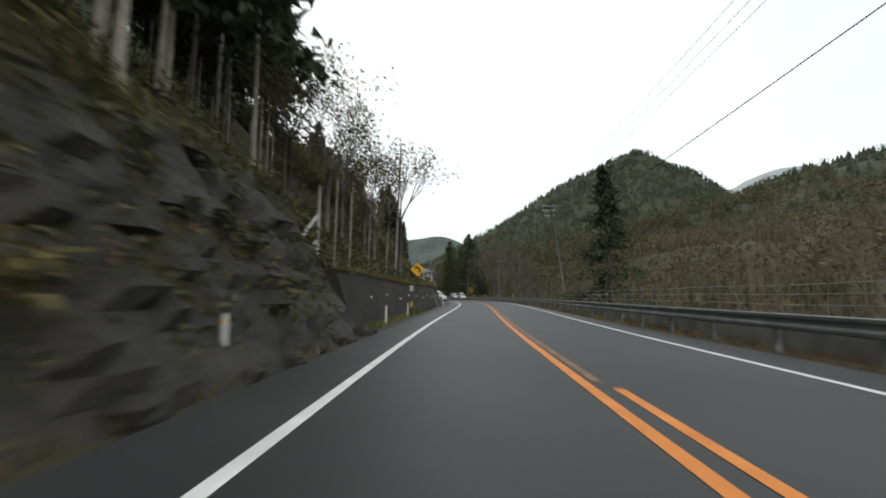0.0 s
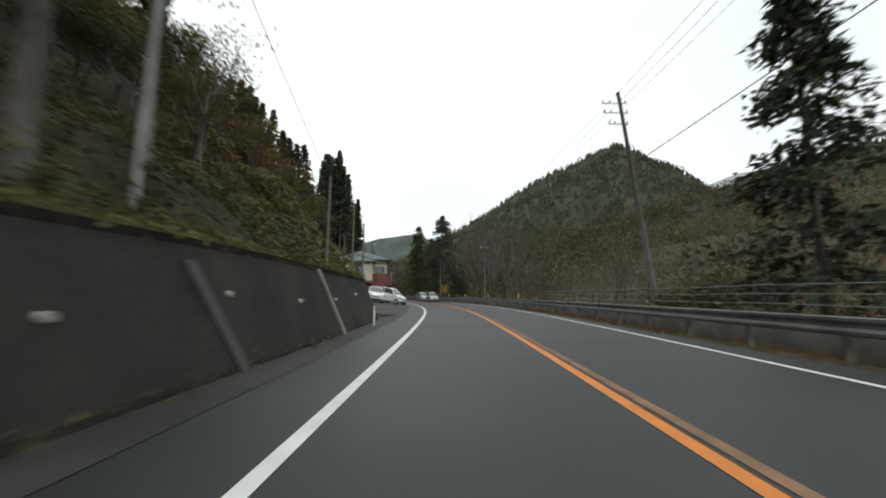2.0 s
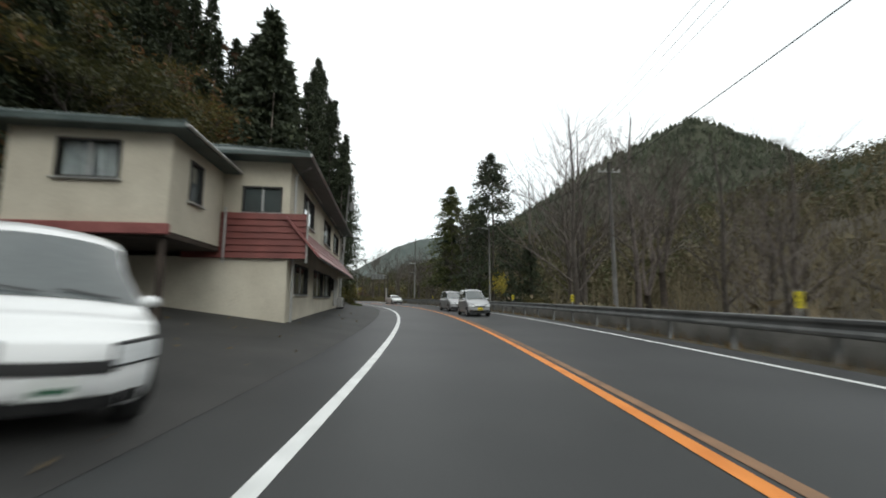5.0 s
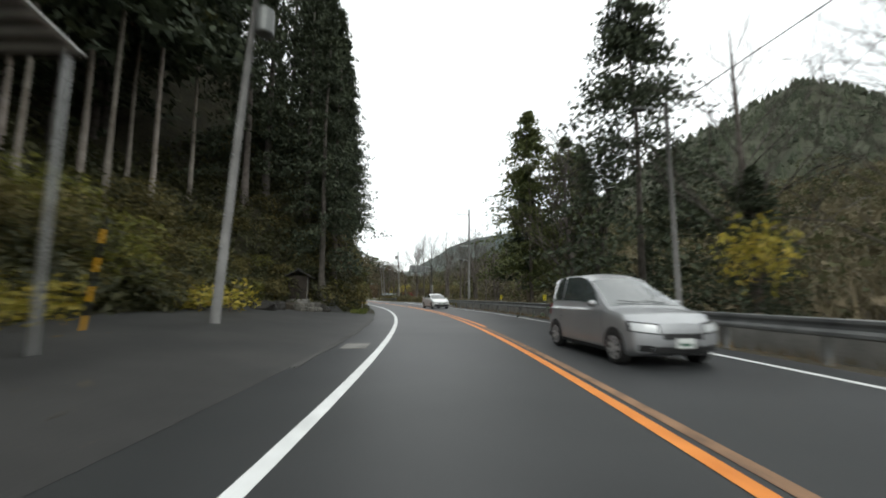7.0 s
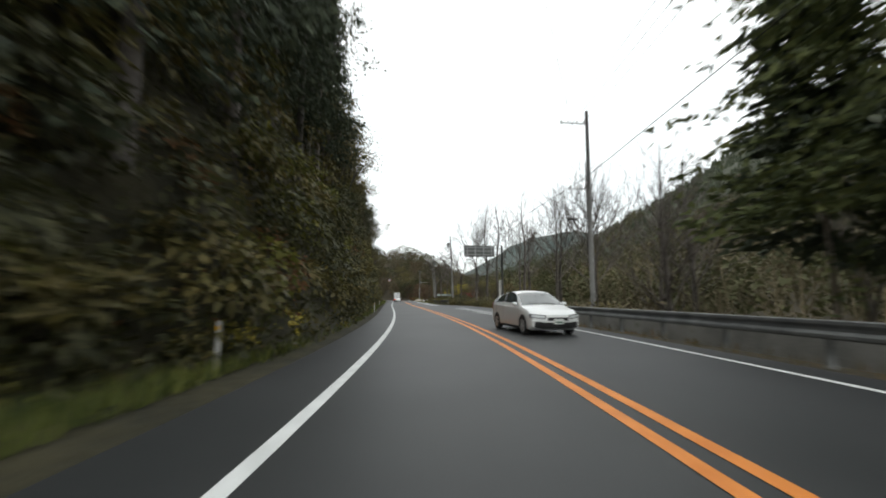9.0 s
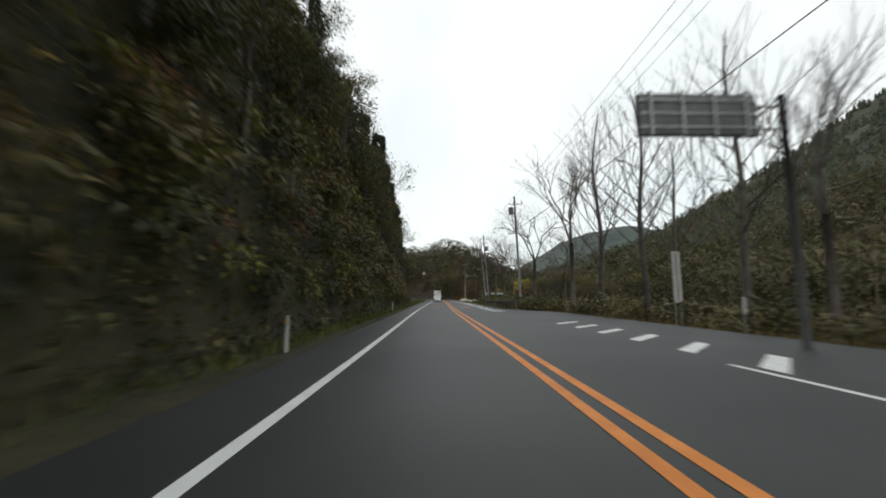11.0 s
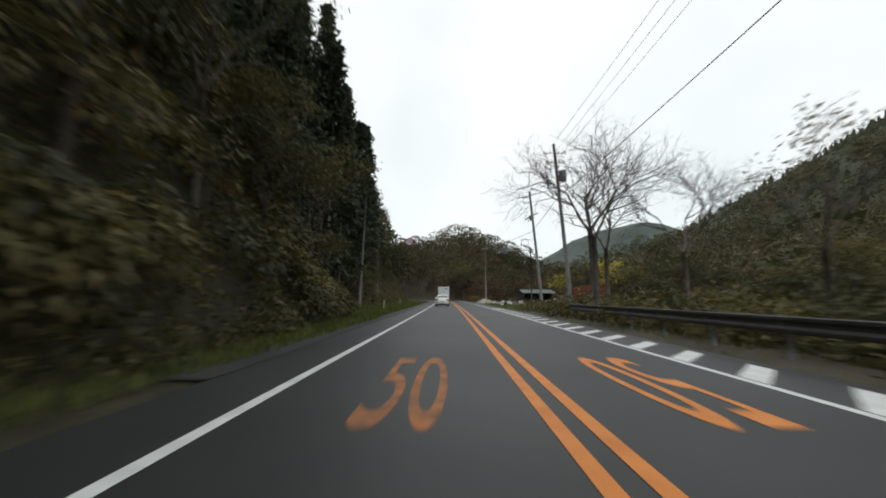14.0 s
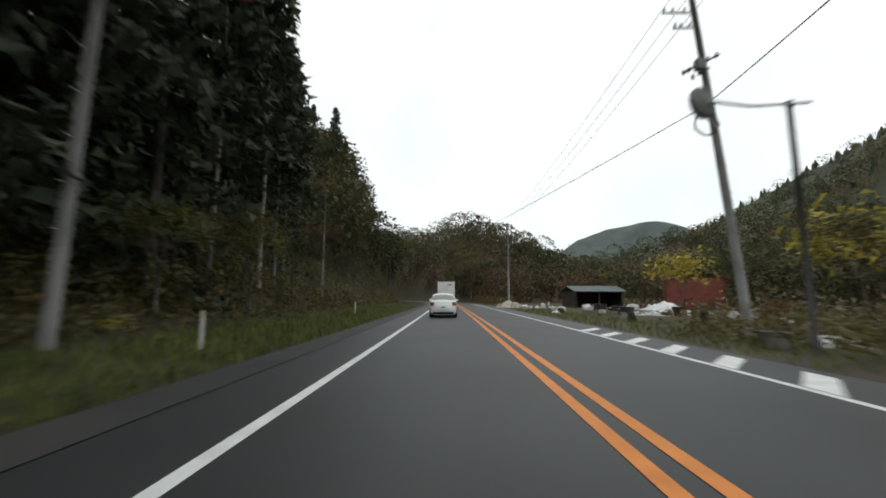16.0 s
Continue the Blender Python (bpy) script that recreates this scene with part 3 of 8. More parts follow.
def trunk_of(H, r0, bend, seed, n=9, rings=7):
    r, b = rng(seed), Build()
    pts = [(bend * math.sin(k * 0.9 + seed) * k / rings, bend * math.cos(k * 1.3 + seed) * k / rings, -0.6 + (H + 0.3) * k / rings) for k in range(rings + 1)]
    b.tube(pts, [r0 * (1.25 if k == 0 else 1.0 - 0.86 * k / rings) for k in range(rings + 1)], n)
    return b


def conifer(seed, H=22, R=2.6, z0=1.2, mat="cedar", n_br=170, gap=0.0, bark="bark", leaf=0.55, girth=0.0105, per=19, taper=.95):
    t = empty("conifer")
    part("trunk", trunk_of(H, girth * H, 0.12, seed), bark, t, smooth=True)
    part("crown", crown_conifer(H, R, z0, seed, n_br, gap, leaf, per, taper), mat, t)
    return t


def grow(b, p, d, ln, rad, depth, r, tips, spread, up):
    """A limb with its side limbs, down to twigs."""
    n = 3 if depth > 2 else 2 if depth else 1
    pts, q = [p], Vector(p)
    dd = Vector(d)
    for k in range(n):
        dd = (dd + Vector((r.uniform(-.16, .16), r.uniform(-.16, .16), r.uniform(-.05, .12) + up * 0.1))).normalized()
        q = q + dd * ln / n
        pts.append(q.copy())
    b.tube(pts, [rad * (1 - 0.55 * k / n) for k in range(n + 1)], 6 if depth > 2 else (4 if depth > 1 else 3), cap=False)
    if depth == 0:
        tips.append(pts[-1])
        return
    kids = r.randint(3, 4) if depth > 1 else 3
    for k in range(kids):
        u = 0.35 + 0.65 * (k + 1) / kids
        i = min(n, max(1, round(u * n)))
        a = dd.orthogonal().normalized()
        a.rotate(Matrix.Rotation(r.random() * 6.28, 3, dd))
        nd = (dd + a * r.uniform(spread * .6, spread * 1.25) + Vector((0, 0, up))).normalized()
        grow(b, pts[i], nd, ln * r.uniform(0.62, 0.82), rad * 0.55, depth - 1, r, tips, spread, up)


def bare_tree(seed, H=11, spread=0.7, up=0.18, leaves="", n_leaf=0, depth=5, name="bare_tree", leaf=.26):
    r, b, tips = rng(seed), Build(), []
    t = empty(name)
    h0 = H * 0.40
    tb = Build()
    pts = [(0, 0, -0.5), (0.05, 0.02, h0 * 0.5), (0.02, -0.06, h0)]
    tb.tube(pts, [0.0155 * H, 0.0125 * H, 0.011 * H], 9)
    part("trunk", tb, "bark", t, smooth=True)
    for k in range(3):
        w = k * 2.1 + r.random()
        d = Vector((math.cos(w) * spread * 0.55, math.sin(w) * spread * 0.55, 1)).normalized()
        grow(b, Vector(pts[2]) - Vector((0, 0, 0.1)), d, H * 0.215, 0.0072 * H, depth - 1, r, tips, spread, up)
    part("crown", b, "bark", t)
    if leaves:
        lb = Build()
        for p in tips:
            for k in range(n_leaf):
                clump(lb, p + Vector((r.gauss(0, .35), r.gauss(0, .35), r.gauss(0, .3))), 0.1, 1, leaf, r)
        part("foliage", lb, leaves, t)
    return t


def leader_tree(seed, H=11, name="bare_tree"):
    """A leafless tree whose trunk runs on to the top, with upswept side limbs."""
    r, b, tips = rng(seed), Build(), []
    t = empty(name)
    tb = Build()
    pts = [Vector((0.02 * k * math.sin(k * 1.1 + seed), 0.02 * k * math.cos(k * 0.9 + seed), -0.5 + (H + 0.5) * k / 9)) for k in range(10)]
    tb.tube(pts, [0.0145 * H * (1 - 0.93 * k / 9) ** 0.85 for k in range(10)], 8)
    part("trunk", tb, "bark", t, smooth=True)
    n = 26
    for k in range(n):
        u = 0.3 + 0.66 * (k + r.random()) / n
        z = -0.5 + (H + 0.5) * u
        i = min(8, int(u * 9))
        p = pts[i].lerp(pts[i + 1], u * 9 - i)
        w = k * 2.4 + r.uniform(-.4, .4)
        lift = r.uniform(.75, 1.35)
        d = Vector((math.cos(w), math.sin(w), lift)).normalized()
        ln = H * (0.27 * (1 - u) ** 0.7 + 0.035) * r.uniform(.7, 1.15)
        grow(b, p, d, ln, 0.0052 * H * (1.1 - u), 2, r, tips, 0.6, 0.22)
    part("crown", b, "bark", t)
    return t


def clump(b, c, rad, n, size, r):
    """n loose leaves round c."""
    for k in range(n):
        p = Vector(c) + Vector((r.gauss(0, rad), r.gauss(0, rad), r.gauss(0, rad * 0.8)))
        a = Vector((r.uniform(-1, 1), r.uniform(-1, 1), r.uniform(-.7, .7))).normalized()
        q = a.orthogonal().normalized()
        q.rotate(Matrix.Rotation(r.random() * 6.28, 3, a))
        s = size * r.uniform(0.55, 1.35)
        b.tri(p - a * s * .5 + q * s * .28, p - a * s * .3 - q * s * .3, p + a * s * .6)


def shrub(seed, R=1.0, hgt=1.1, mat="leaf_dark", n=420, size=0.16, name="shrub"):
    r, b, st = rng(seed), Build(), Build()
    t = empty(name)
    lobes = [(r.uniform(-.45, .45) * R, r.uniform(-.45, .45) * R, r.uniform(.35, .75) * hgt, r.uniform(.4, .65)) for k in range(6)]
    for k in range(n):
        x, y, z, q = lobes[k % 6]
        w, e = r.random() * 6.28, math.asin(r.uniform(-.6, 1))
        rad = q * r.uniform(.75, 1.08)
        clump(b, (x + math.cos(w) * math.cos(e) * rad * R, y + math.sin(w) * math.cos(e) * rad * R, max(0.02, z + math.sin(e) * rad * hgt * .8)), 0.05, 1, size, r)
    st.tube([(0, 0, -0.2), (.03, .02, hgt * .35), (-.02, .05, hgt * .7)], [.05, .04, .015], 5, cap=False)
    part("stem", st, "bark", t)
    part("foliage", b, mat, t)
    return t


class Grove:
    """Plants of one kind: a few grown ones, then copies of them."""

    def __init__(self, makers, label, category, group):
        self.makers, self.done, self.n = makers, {}, 0
        self.tags = (label, category, group)

    def add(self, s, lat, k=1.0, sink=0.15, turn=None, z=None, wide=1.0):
        v = self.n % len(self.makers)
        r = rng(self.n * 7 + 3)
        self.n += 1
        m = spot(s, lat, (hz(s, lat) if z is None else z) - sink, r.uniform(0, 360) if turn is None else turn) @ Matrix.Diagonal((k * wide, k * wide, k, 1))
        if v not in self.done:
            ob = self.makers[v]()
            ob.matrix_basis = m
            self.done[v] = ob
            tagged(ob, self.tags[0], self.tags[1], self.tags[2])
            return ob
        src = self.done[v]
        made = copy_thing(src, Matrix())
        made.matrix_basis = m
        return made


dense_cedar = Grove([lambda: conifer(11, 22, 3.0, 0.8, n_br=185, leaf=.46, per=19), lambda: conifer(12, 24, 2.8, 1.5, n_br=185, leaf=.46, per=19), lambda: conifer(13, 20, 3.2, 0.6, n_br=170, leaf=.46, per=19)],
                    "tall dark green cedar with dense drooping foliage", "conifer", "cedars along the valley")
near_cedar = Grove([lambda: conifer(14, 22, 3.2, 2.2, n_br=220, leaf=.24, per=46), lambda: conifer(15, 23, 3.0, 3.0, n_br=220, leaf=.24, per=46)],
                   "dark cedar with fine drooping sprays at the roadside", "conifer", "cedars at the roadside")
tall_cedar = Grove([lambda: conifer(21, 21, 2.8, 7.0, bark="pale_bark", n_br=150, girth=.0056), lambda: conifer(22, 23, 2.6, 8.5, bark="pale_bark", n_br=150, girth=.0056),
                    lambda: conifer(23, 19, 2.7, 6.5, bark="pale_bark", n_br=140, girth=.0056)],
                   "slim plantation cedar with a bare pale trunk and high dark crown", "conifer", "plantation cedars on the slope")
open_fir = Grove([lambda: conifer(31, 17, 3.6, 1.6, n_br=190, gap=0.12, leaf=0.3, per=44), lambda: conifer(32, 21, 4.7, 2.8, n_br=360, gap=0.1, leaf=0.25, per=48, taper=.64)],
                 "dark conifer with open ragged branches beyond the guardrail", "conifer", "conifers beyond the guardrail")
olive_cedar = Grove([lambda: conifer(41, 20, 4.2, 6.2, mat="cedar_olive", n_br=320, gap=0.14, leaf=0.25, per=48, taper=.72)], "conifer hung with yellow-green creeper", "conifer", "conifers beyond the guardrail")
leafless = Grove([lambda: leader_tree(51, 11), lambda: bare_tree(52, 11, 0.6, 0.2), lambda: leader_tree(53, 12), lambda: leader_tree(54, 10.5)],
                 "leafless grey tree with fine upswept twigs", "bare tree", "leafless trees beside the road")
wide_tree = Grove([lambda: bare_tree(61, 12, 0.95, 0.05, depth=5), lambda: bare_tree(62, 12, 1.0, 0.02, depth=6)],
                  "wide leafless tree with crooked spreading limbs", "bare tree", "leafless trees beside the road")
sparse_tree = Grove([lambda: bare_tree(71, 12, 0.75, 0.12, "leaf_olive", 9, depth=4, name="broadleaf_tree", leaf=.22), lambda: bare_tree(72, 11, 0.8, 0.1, "leaf_dark", 12, depth=4, name="broadleaf_tree", leaf=.21)],
                    "half-bare broadleaf tree with sparse olive leaves", "tree", "broadleaf trees on the slope")
rust_tree = Grove([lambda: bare_tree(75, 9, 0.8, 0.1, "leaf_rust", 6, depth=4, name="autumn_tree")], "autumn tree with rust-brown leaves", "tree", "autumn trees")
olive_tree = Grove([lambda: bare_tree(77, 9, 0.8, 0.1, "leaf_olive", 26, depth=4, name="broadleaf_tree", leaf=.19), lambda: bare_tree(78, 8, 0.8, 0.08, "leaf_dark", 28, depth=4, name="broadleaf_tree", leaf=.19)],
                   "leafy broadleaf tree with dull olive foliage", "tree", "broadleaf trees on the slope")
yellow_tree = Grove([lambda: bare_tree(79, 4.2, 0.9, 0.1, "leaf_yellow", 5, depth=4, name="yellow_tree")], "small tree with bright yellow autumn leaves", "tree", "yellow autumn trees")
dark_shrub = Grove([lambda: shrub(81, 1.1, 1.2, "leaf_dark", 520), lambda: shrub(82, 1.3, 1.0, "leaf_olive", 520)],
                   "dense rounded evergreen shrub on the bank", "shrub", "shrubs on the banks")
round_bush = Grove([lambda: shrub(85, 1.0, 1.15, "leaf_olive", 1500, 0.085), lambda: shrub(86, 1.05, 1.0, "leaf_lime", 1500, 0.085)],
                   "clipped rounded garden bush on the bank", "bush", "clipped bushes on the bank")
sunlit_shrub = Grove([lambda: shrub(87, 1.0, 1.2, "leaf_lime", 420, 0.15)], "yellowing creeper bush hanging on the cut slope", "shrub", "yellowing bushes on the slope")
rust_shrub = Grove([lambda: shrub(88, .8, 1.0, "leaf_rust", 420, 0.12)], "rust-red autumn bush in rough grass", "shrub", "rust-red bushes")
lime_tree = Grove([lambda: bare_tree(90, 9, 0.9, 0.05, "leaf_lime", 24, depth=4, name="broadleaf_tree", leaf=.18)], "leafy tree with yellow-green autumn foliage", "tree", "yellow-green trees at the wood's edge")
yellow_shrub = Grove([lambda: shrub(83, 1.0, 1.0, "leaf_yellow", 300, 0.15)], "low shrub with yellow autumn leaves", "shrub", "yellow shrubs")

# big single trees beyond the guardrail
open_fir.add(44.4, 16.3, 1.15, wide=1.1)
open_fir.add(116.4, 13.6, 1.12, wide=1.05)
olive_cedar.add(131.2, 13.4, 1.16, wide=1.0)
olive_cedar.add(129.0, 16.0, 1.02, wide=1.0)
tall_cedar.add(134.5, 14.5, 0.9, wide=1.2)
tall_cedar.add(129.5, 18.0, 0.85)
open_fir.add(124.5, 20.5, 0.6)
open_fir.add(112.5, 16.5, 0.55)
# leafless trees
for s, lat, k in ((124.5, 13.6, 1.65), (121.0, 13.7, 1.6), (113.5, 17.2, 1.6), (102.8, 15.5, 1.75), (97.5, 13.2, 1.75), (90, 13.5, 1.2), (87, 19, 1.1), (84, 15, 1.0),
                  (80, 21, 0.9), (76, 17, 0.8), (108, 20, 1.6), (86, 16.5, 1.0), (100, 20, 1.9), (94, 17.5, 1.6), (104.5, 18, 1.8), (91, 19, 1.5), (82, 18, 0.9), (70, 22, 1.0), (62, 18, 0.8), (141, 13.5, 1.2), (143.5, 15, 1.0),
                  (148, 13.4, 1.15), (151, 14.8, 1.2), (154.5, 13.6, 1.1), (158, 15.5, 1.15), (163, 14.2, 1.0), (168, 15.5, 1.25), (173, 13.6, 1.35), (179, 13.6, 1.4), (183.7, 13.1, 1.35),
                  (177, 18, 1.1), (146, 19, 1.2), (160, 20, 1.3), (137, 19, 1.0), (152, 24, 1.3), (199, 15.5, 0.6), (203, 17, 0.6)):
    leafless.add(s, lat, k)
for s, lat, k in ((193.8, 12.4, 1.15), (190.0, 14.5, 0.85), (215.5, 10.2, 0.95), (220.5, 11.8, 1.2), (222.8, 13.6, 1.05), (213.0, 13.5, 0.8)):
    wide_tree.add(s, lat, k)
yellow_tree.add(106.4, 10.2, 1.0, wide=.55)
olive_tree.add(103.0, 12.5, .5)
yellow_tree.add(100.2, 11.6, .6)
olive_tree.add(47.5, 13.2, .75)
olive_tree.add(52.0, 15.2, .7)
yellow_tree.add(118.0, 11.2, 0.6)
yellow_tree.add(239.5, 20.5, 1.5)
yellow_tree.add(251.0, 19.0, 1.3)

# plantation on the left slope before the house
r = rng(5)
for s, lat in ((2, -6.2), (5, -7.5), (8.5, -6.6), (11.5, -8.2), (15, -7.0)):
    tall_cedar.add(s, lat, r.uniform(.85, 1.05))
for k in range(120):
    s, lat, k = r.uniform(-14, 48), -r.uniform(7, 34), r.uniform(.8, 1.1)
    if -lat > .43 * s + 1.2:
        tall_cedar.add(s, lat, k)
for s, lat, k in ((18.5, -5.2, .8), (23.5, -6.2, .85), (27.5, -5.2, .75), (20.5, -8.5, .9), (33.5, -4.6, 1.05), (29.0, -6.4, .95), (38.5, -6.8, .9), (22.0, -9.0, .95), (31, -9, .8), (36, -10, .8), (45, -9.5, .7)):
    sparse_tree.add(s, lat, k)
# the hill behind the house
for k in range(58):
    s, lat = r.uniform(58, 108), -r.uniform(16, 46)
    g = r.random()
    (dense_cedar if g < .2 else olive_tree if g < .66 else leafless if g < .76 else rust_tree).add(s, lat, r.uniform(.4, .55) if g < .2 else r.uniform(.75, 1.15), wide=1.25)
for k in range(26):
    olive_tree.add(r.uniform(40, 62), -r.uniform(11, 24), r.uniform(.5, .85), wide=1.2)
# the dark cedar wood after the house
for s, lat, k in ((103.5, -10.5, .95), (106.5, -13, 1.0), (110, -13.5, 1.0), (113, -13, 1.05), (116, -13.0, 1.0), (119, -11.5, 1.0), (122, -9.6, 1.02), (124.5, -9.0, 1.05),
                  (127, -6.6, 1.0), (129.5, -8.5, 1.05), (132, -5.9, .95), (135, -7.6, 1.0), (138, -6.4, .9), (141, -8.2, .95)):
    (tall_cedar if s < 120 else near_cedar).add(s, lat, k)
for s, lat in ((105, -11.3), (108.8, -11.8), (112.2, -11.4), (115.4, -11.5)):
    tall_cedar.add(s, lat, 1.0)
for k in range(22):
    dense_cedar.add(r.uniform(101, 150), -r.uniform(15, 32), r.uniform(.55, .75), wide=1.5)
for k in range(24):
    dense_cedar.add(r.uniform(84, 140), -r.uniform(19, 38), r.uniform(.36, .52), wide=2.1)
for k in range(46):
    (olive_tree if k % 4 else rust_tree).add(r.uniform(80, 122), -r.uniform(15, 34), r.uniform(.95, 1.4), wide=1.3)
for s, lat, k in ((123.5, -4.9, .95), (126.5, -4.4, .95), (129.5, -4.2, .9), (133, -4.0, .8), (136.5, -4.2, .75), (140, -4.2, .72), (144, -4.3, .7), (148, -4.4, .62)):
    near_cedar.add(s, lat, k)
# trees on the cliff
for k in range(19):
    s = 143 + 3.8 * k
    (olive_tree if k % 4 else sparse_tree).add(s, -r.uniform(3.7, 4.6), r.uniform(.65, .95), sink=.4)
for k in range(30):
    olive_tree.add(r.uniform(136, 218), -r.uniform(4.2, 7.5), r.uniform(.6, .95), sink=.4)
for k in range(34):
    s = r.uniform(146, 216)
    g = r.random()
    (dense_cedar if g < .3 else olive_tree if g < .85 else rust_tree).add(s, -r.uniform(8, 22), r.uniform(.45, .75), sink=.4)
for s, lat, k in ((158, -5.0, .7), (166, -5.5, .6), (174, -5.2, .65), (183, -5.4, .7), (191, -5.6, .75), (198, -5.8, .8), (205, -6.0, .85), (150, -5.2, .75)):
    olive_tree.add(s, lat, k, sink=.5)
# wood after the cliff
for s, lat, k in ((214, -6.8, .8), (218, -7.8, .95), (222, -9.5, 1.0), (226, -8.4, 1.05), (230.5, -10, 1.05), (235, -8.8, 1.0), (240, -10.2, 1.0), (245, -11, 1.0), (250, -12, .95), (256, -13.5, .8), (262, -15.5, .6)):
    dense_cedar.add(s, lat, k)
for s, lat in ((231, -8.0), (237.3, -8.0), (242, -8.2), (247, -9.6), (253, -11.5), (226, -7.6)):
    tall_cedar.add(s, lat, r.uniform(.85, 1))
for k in range(46):
    s = r.uniform(216, 330)
    g = r.random()
    far = s > 240
    (dense_cedar if g < (.12 if far else .5) else tall_cedar if g < (.15 if far else .65) else olive_tree if g < (.7 if far else .88) else rust_tree).add(s, -r.uniform(12, 40), r.uniform(.55, .75) if far and g < .15 else r.uniform(.7, 1.0), wide=1.2 if far else 1)
for s, lat, k in ((238, -6.9, .55), (244, -7.2, .6), (222, -6.8, .6), (256, -8, .6), (272, -11, .8), (281, -12, .85), (292, -13, .9), (305, -12, .9), (318, -12, .9)):
    olive_tree.add(s, lat, k)
# bank shrubs
for k in range(16):
    s = 102 + k * 1.7
    dark_shrub.add(s, -float(np.interp(s, L_S, L_TOE)) - r.uniform(.1, 1.6), r.uniform(.8, 1.25))
for k in range(14):
    dark_shrub.add(r.uniform(100, 125), -r.uniform(8.5, 12), r.uniform(1, 1.5))
for s, lat, k in ((103.2, -6.3, .9), (104.6, -7.2, 1.1), (110.4, -7.3, .6), (130.5, -2.6, .6), (134, -2.4, .45), (140, -2.2, .4), (231, -6.4, .5)):
    yellow_shrub.add(s, lat, k)
for k in range(26):
    s = 140 + k * 3.1
    dark_shrub.add(s, float(np.interp(s, R_S, R_EDGE)) + r.uniform(.9, 2.8), r.uniform(.9, 1.5))
for k in range(7):
    dark_shrub.add(r.uniform(192, 226), r.uniform(11, 17), r.uniform(.8, 1.2))
# clipped round bushes on the garden bank
for s, lat, k in ((119.1, -6.9, 1.0), (119.6, -8.0, .95), (117.8, -8.6, 1.1), (116.4, -10.4, 1.3), (114.0, -10.2, 1.3), (113.2, -9.0, 1.2), (113.4, -7.9, .8), (115.0, -8.0, .9), (111.0, -8.6, 1.5), (108.0, -8.2, 1.5), (106.2, -8.8, 1.6), (109.4, -9.6, 1.9), (112.6, -10.2, 1.9), (106.8, -10.4, 2.0), (115.6, -9.6, 1.6), (117.0, -7.6, .9)):
    round_bush.add(s, lat, k)
yellow_shrub.add(111.6, -6.2, 1.3)
yellow_shrub.add(110.8, -6.9, 1.1)
for k in range(14):
    rust_tree.add(r.uniform(240, 330), r.uniform(24, 60), r.uniform(.5, .9))
for k in range(10):
    olive_tree.add(r.uniform(236, 330), r.uniform(20, 60), r.uniform(.5, .9))


# bushes hanging on the cut slope
for k in range(80):
    s = r.uniform(127, 216)
    toe = float(np.interp(s, L_S, L_TOE))
    d = toe + .4 + 5.5 * r.random() ** 1.2
    g = r.random()
    (dark_shrub if g < .62 else sunlit_shrub if g < .86 else rust_shrub).add(s, -d, r.uniform(.6, 1.35), sink=.3)
# growth beyond the right edge before the field
for k in range(22):
    olive_tree.add(r.uniform(196, 250), r.uniform(14, 36), r.uniform(.35, .62), wide=1.2)
for s, lat, k in ((236, 13.5, .55), (240, 17, .6), (229, 16, .5), (247, 16, .5)):
    rust_shrub.add(s, lat, k * 1.6)
sparse_tree.add(206, 13.5, .65)
for k in range(14):
    dark_shrub.add(r.uniform(203, 223), r.uniform(12.5, 19), r.uniform(1.2, 1.9))
for s, lat, k in ((224, -12.5, 1.1), (227.5, -12, 1.15), (231, -13.5, 1.1), (234.5, -12.5, 1.1), (238, -13, 1.1), (242, -15, 1.0), (229, -16, 1.15), (225, -16, 1.1), (221, -13, 1.05), (207.5, -7.6, .85), (210, -9.5, .95), (212.5, -7.4, .9), (215, -10.5, 1.0), (208, -12, 1.0), (217, -8.4, .95), (211.5, -12.5, 1.0)):
    dense_cedar.add(s, lat, k)
for s, lat, k in ((318, 10.5, .8), (323, 12, .9), (328, 11, .85), (333, 13.5, .95), (338, 12, .85), (343, 15, .9), (326, 15, .8), (312, -9.5, 1.1), (317, -9.2, 1.1), (322, -9.4, 1.1), (306, -10, 1.1)):
    olive_tree.add(s, lat, k * 1.5, wide=1.1)
# the high wood where the road bends away
for k in range(22):
    (olive_tree if k % 3 else rust_tree).add(r.uniform(262, 335), -r.uniform(11, 30), r.uniform(.8, 1.25), wide=1.2)
# the yellow-green trees at the wood's edge
for s, lat, k in ((224.2, -7.0, .62), (238, -6.6, .5), (233, -6.9, .45)):
    lime_tree.add(s, lat, k)


# ---------------------------------------------------------------- uncounted growth
def stuff(name, b, mat, label, category):
    return tagged(part(name, b, mat), label, category, kind="stuff")


def cover(name, label, mat, s0, s1, d0, d1, n, leaf, per, rad, seed, want=None, side=-1, rise=0.12):
    r, b = rng(seed), Build()
    for k in range(n):
        s = r.uniform(s0, s1)
        toe = float(np.interp(s, L_S, L_TOE)) if side < 0 else float(np.interp(s, R_S, R_EDGE))
        d = toe + d0 + (d1 - d0) * r.random() ** 1.25
        if want and not want(s, d, r):
            continue
        c = at(s, side * d, hz(s, side * d) + rise)
        clump(b, c, rad, per, leaf, r)
    return stuff(name, b, mat, label, "undergrowth")


def clear_of_tarp(s, d, r):
    return not (52.5 < s < 61.5 and d < 8.6)



def patch(f, lo, ph):
    return lambda s, d, r: math.sin(s * f + ph) * math.sin(d * f * 1.7 + ph * 2) + r.uniform(-.5, .5) > lo


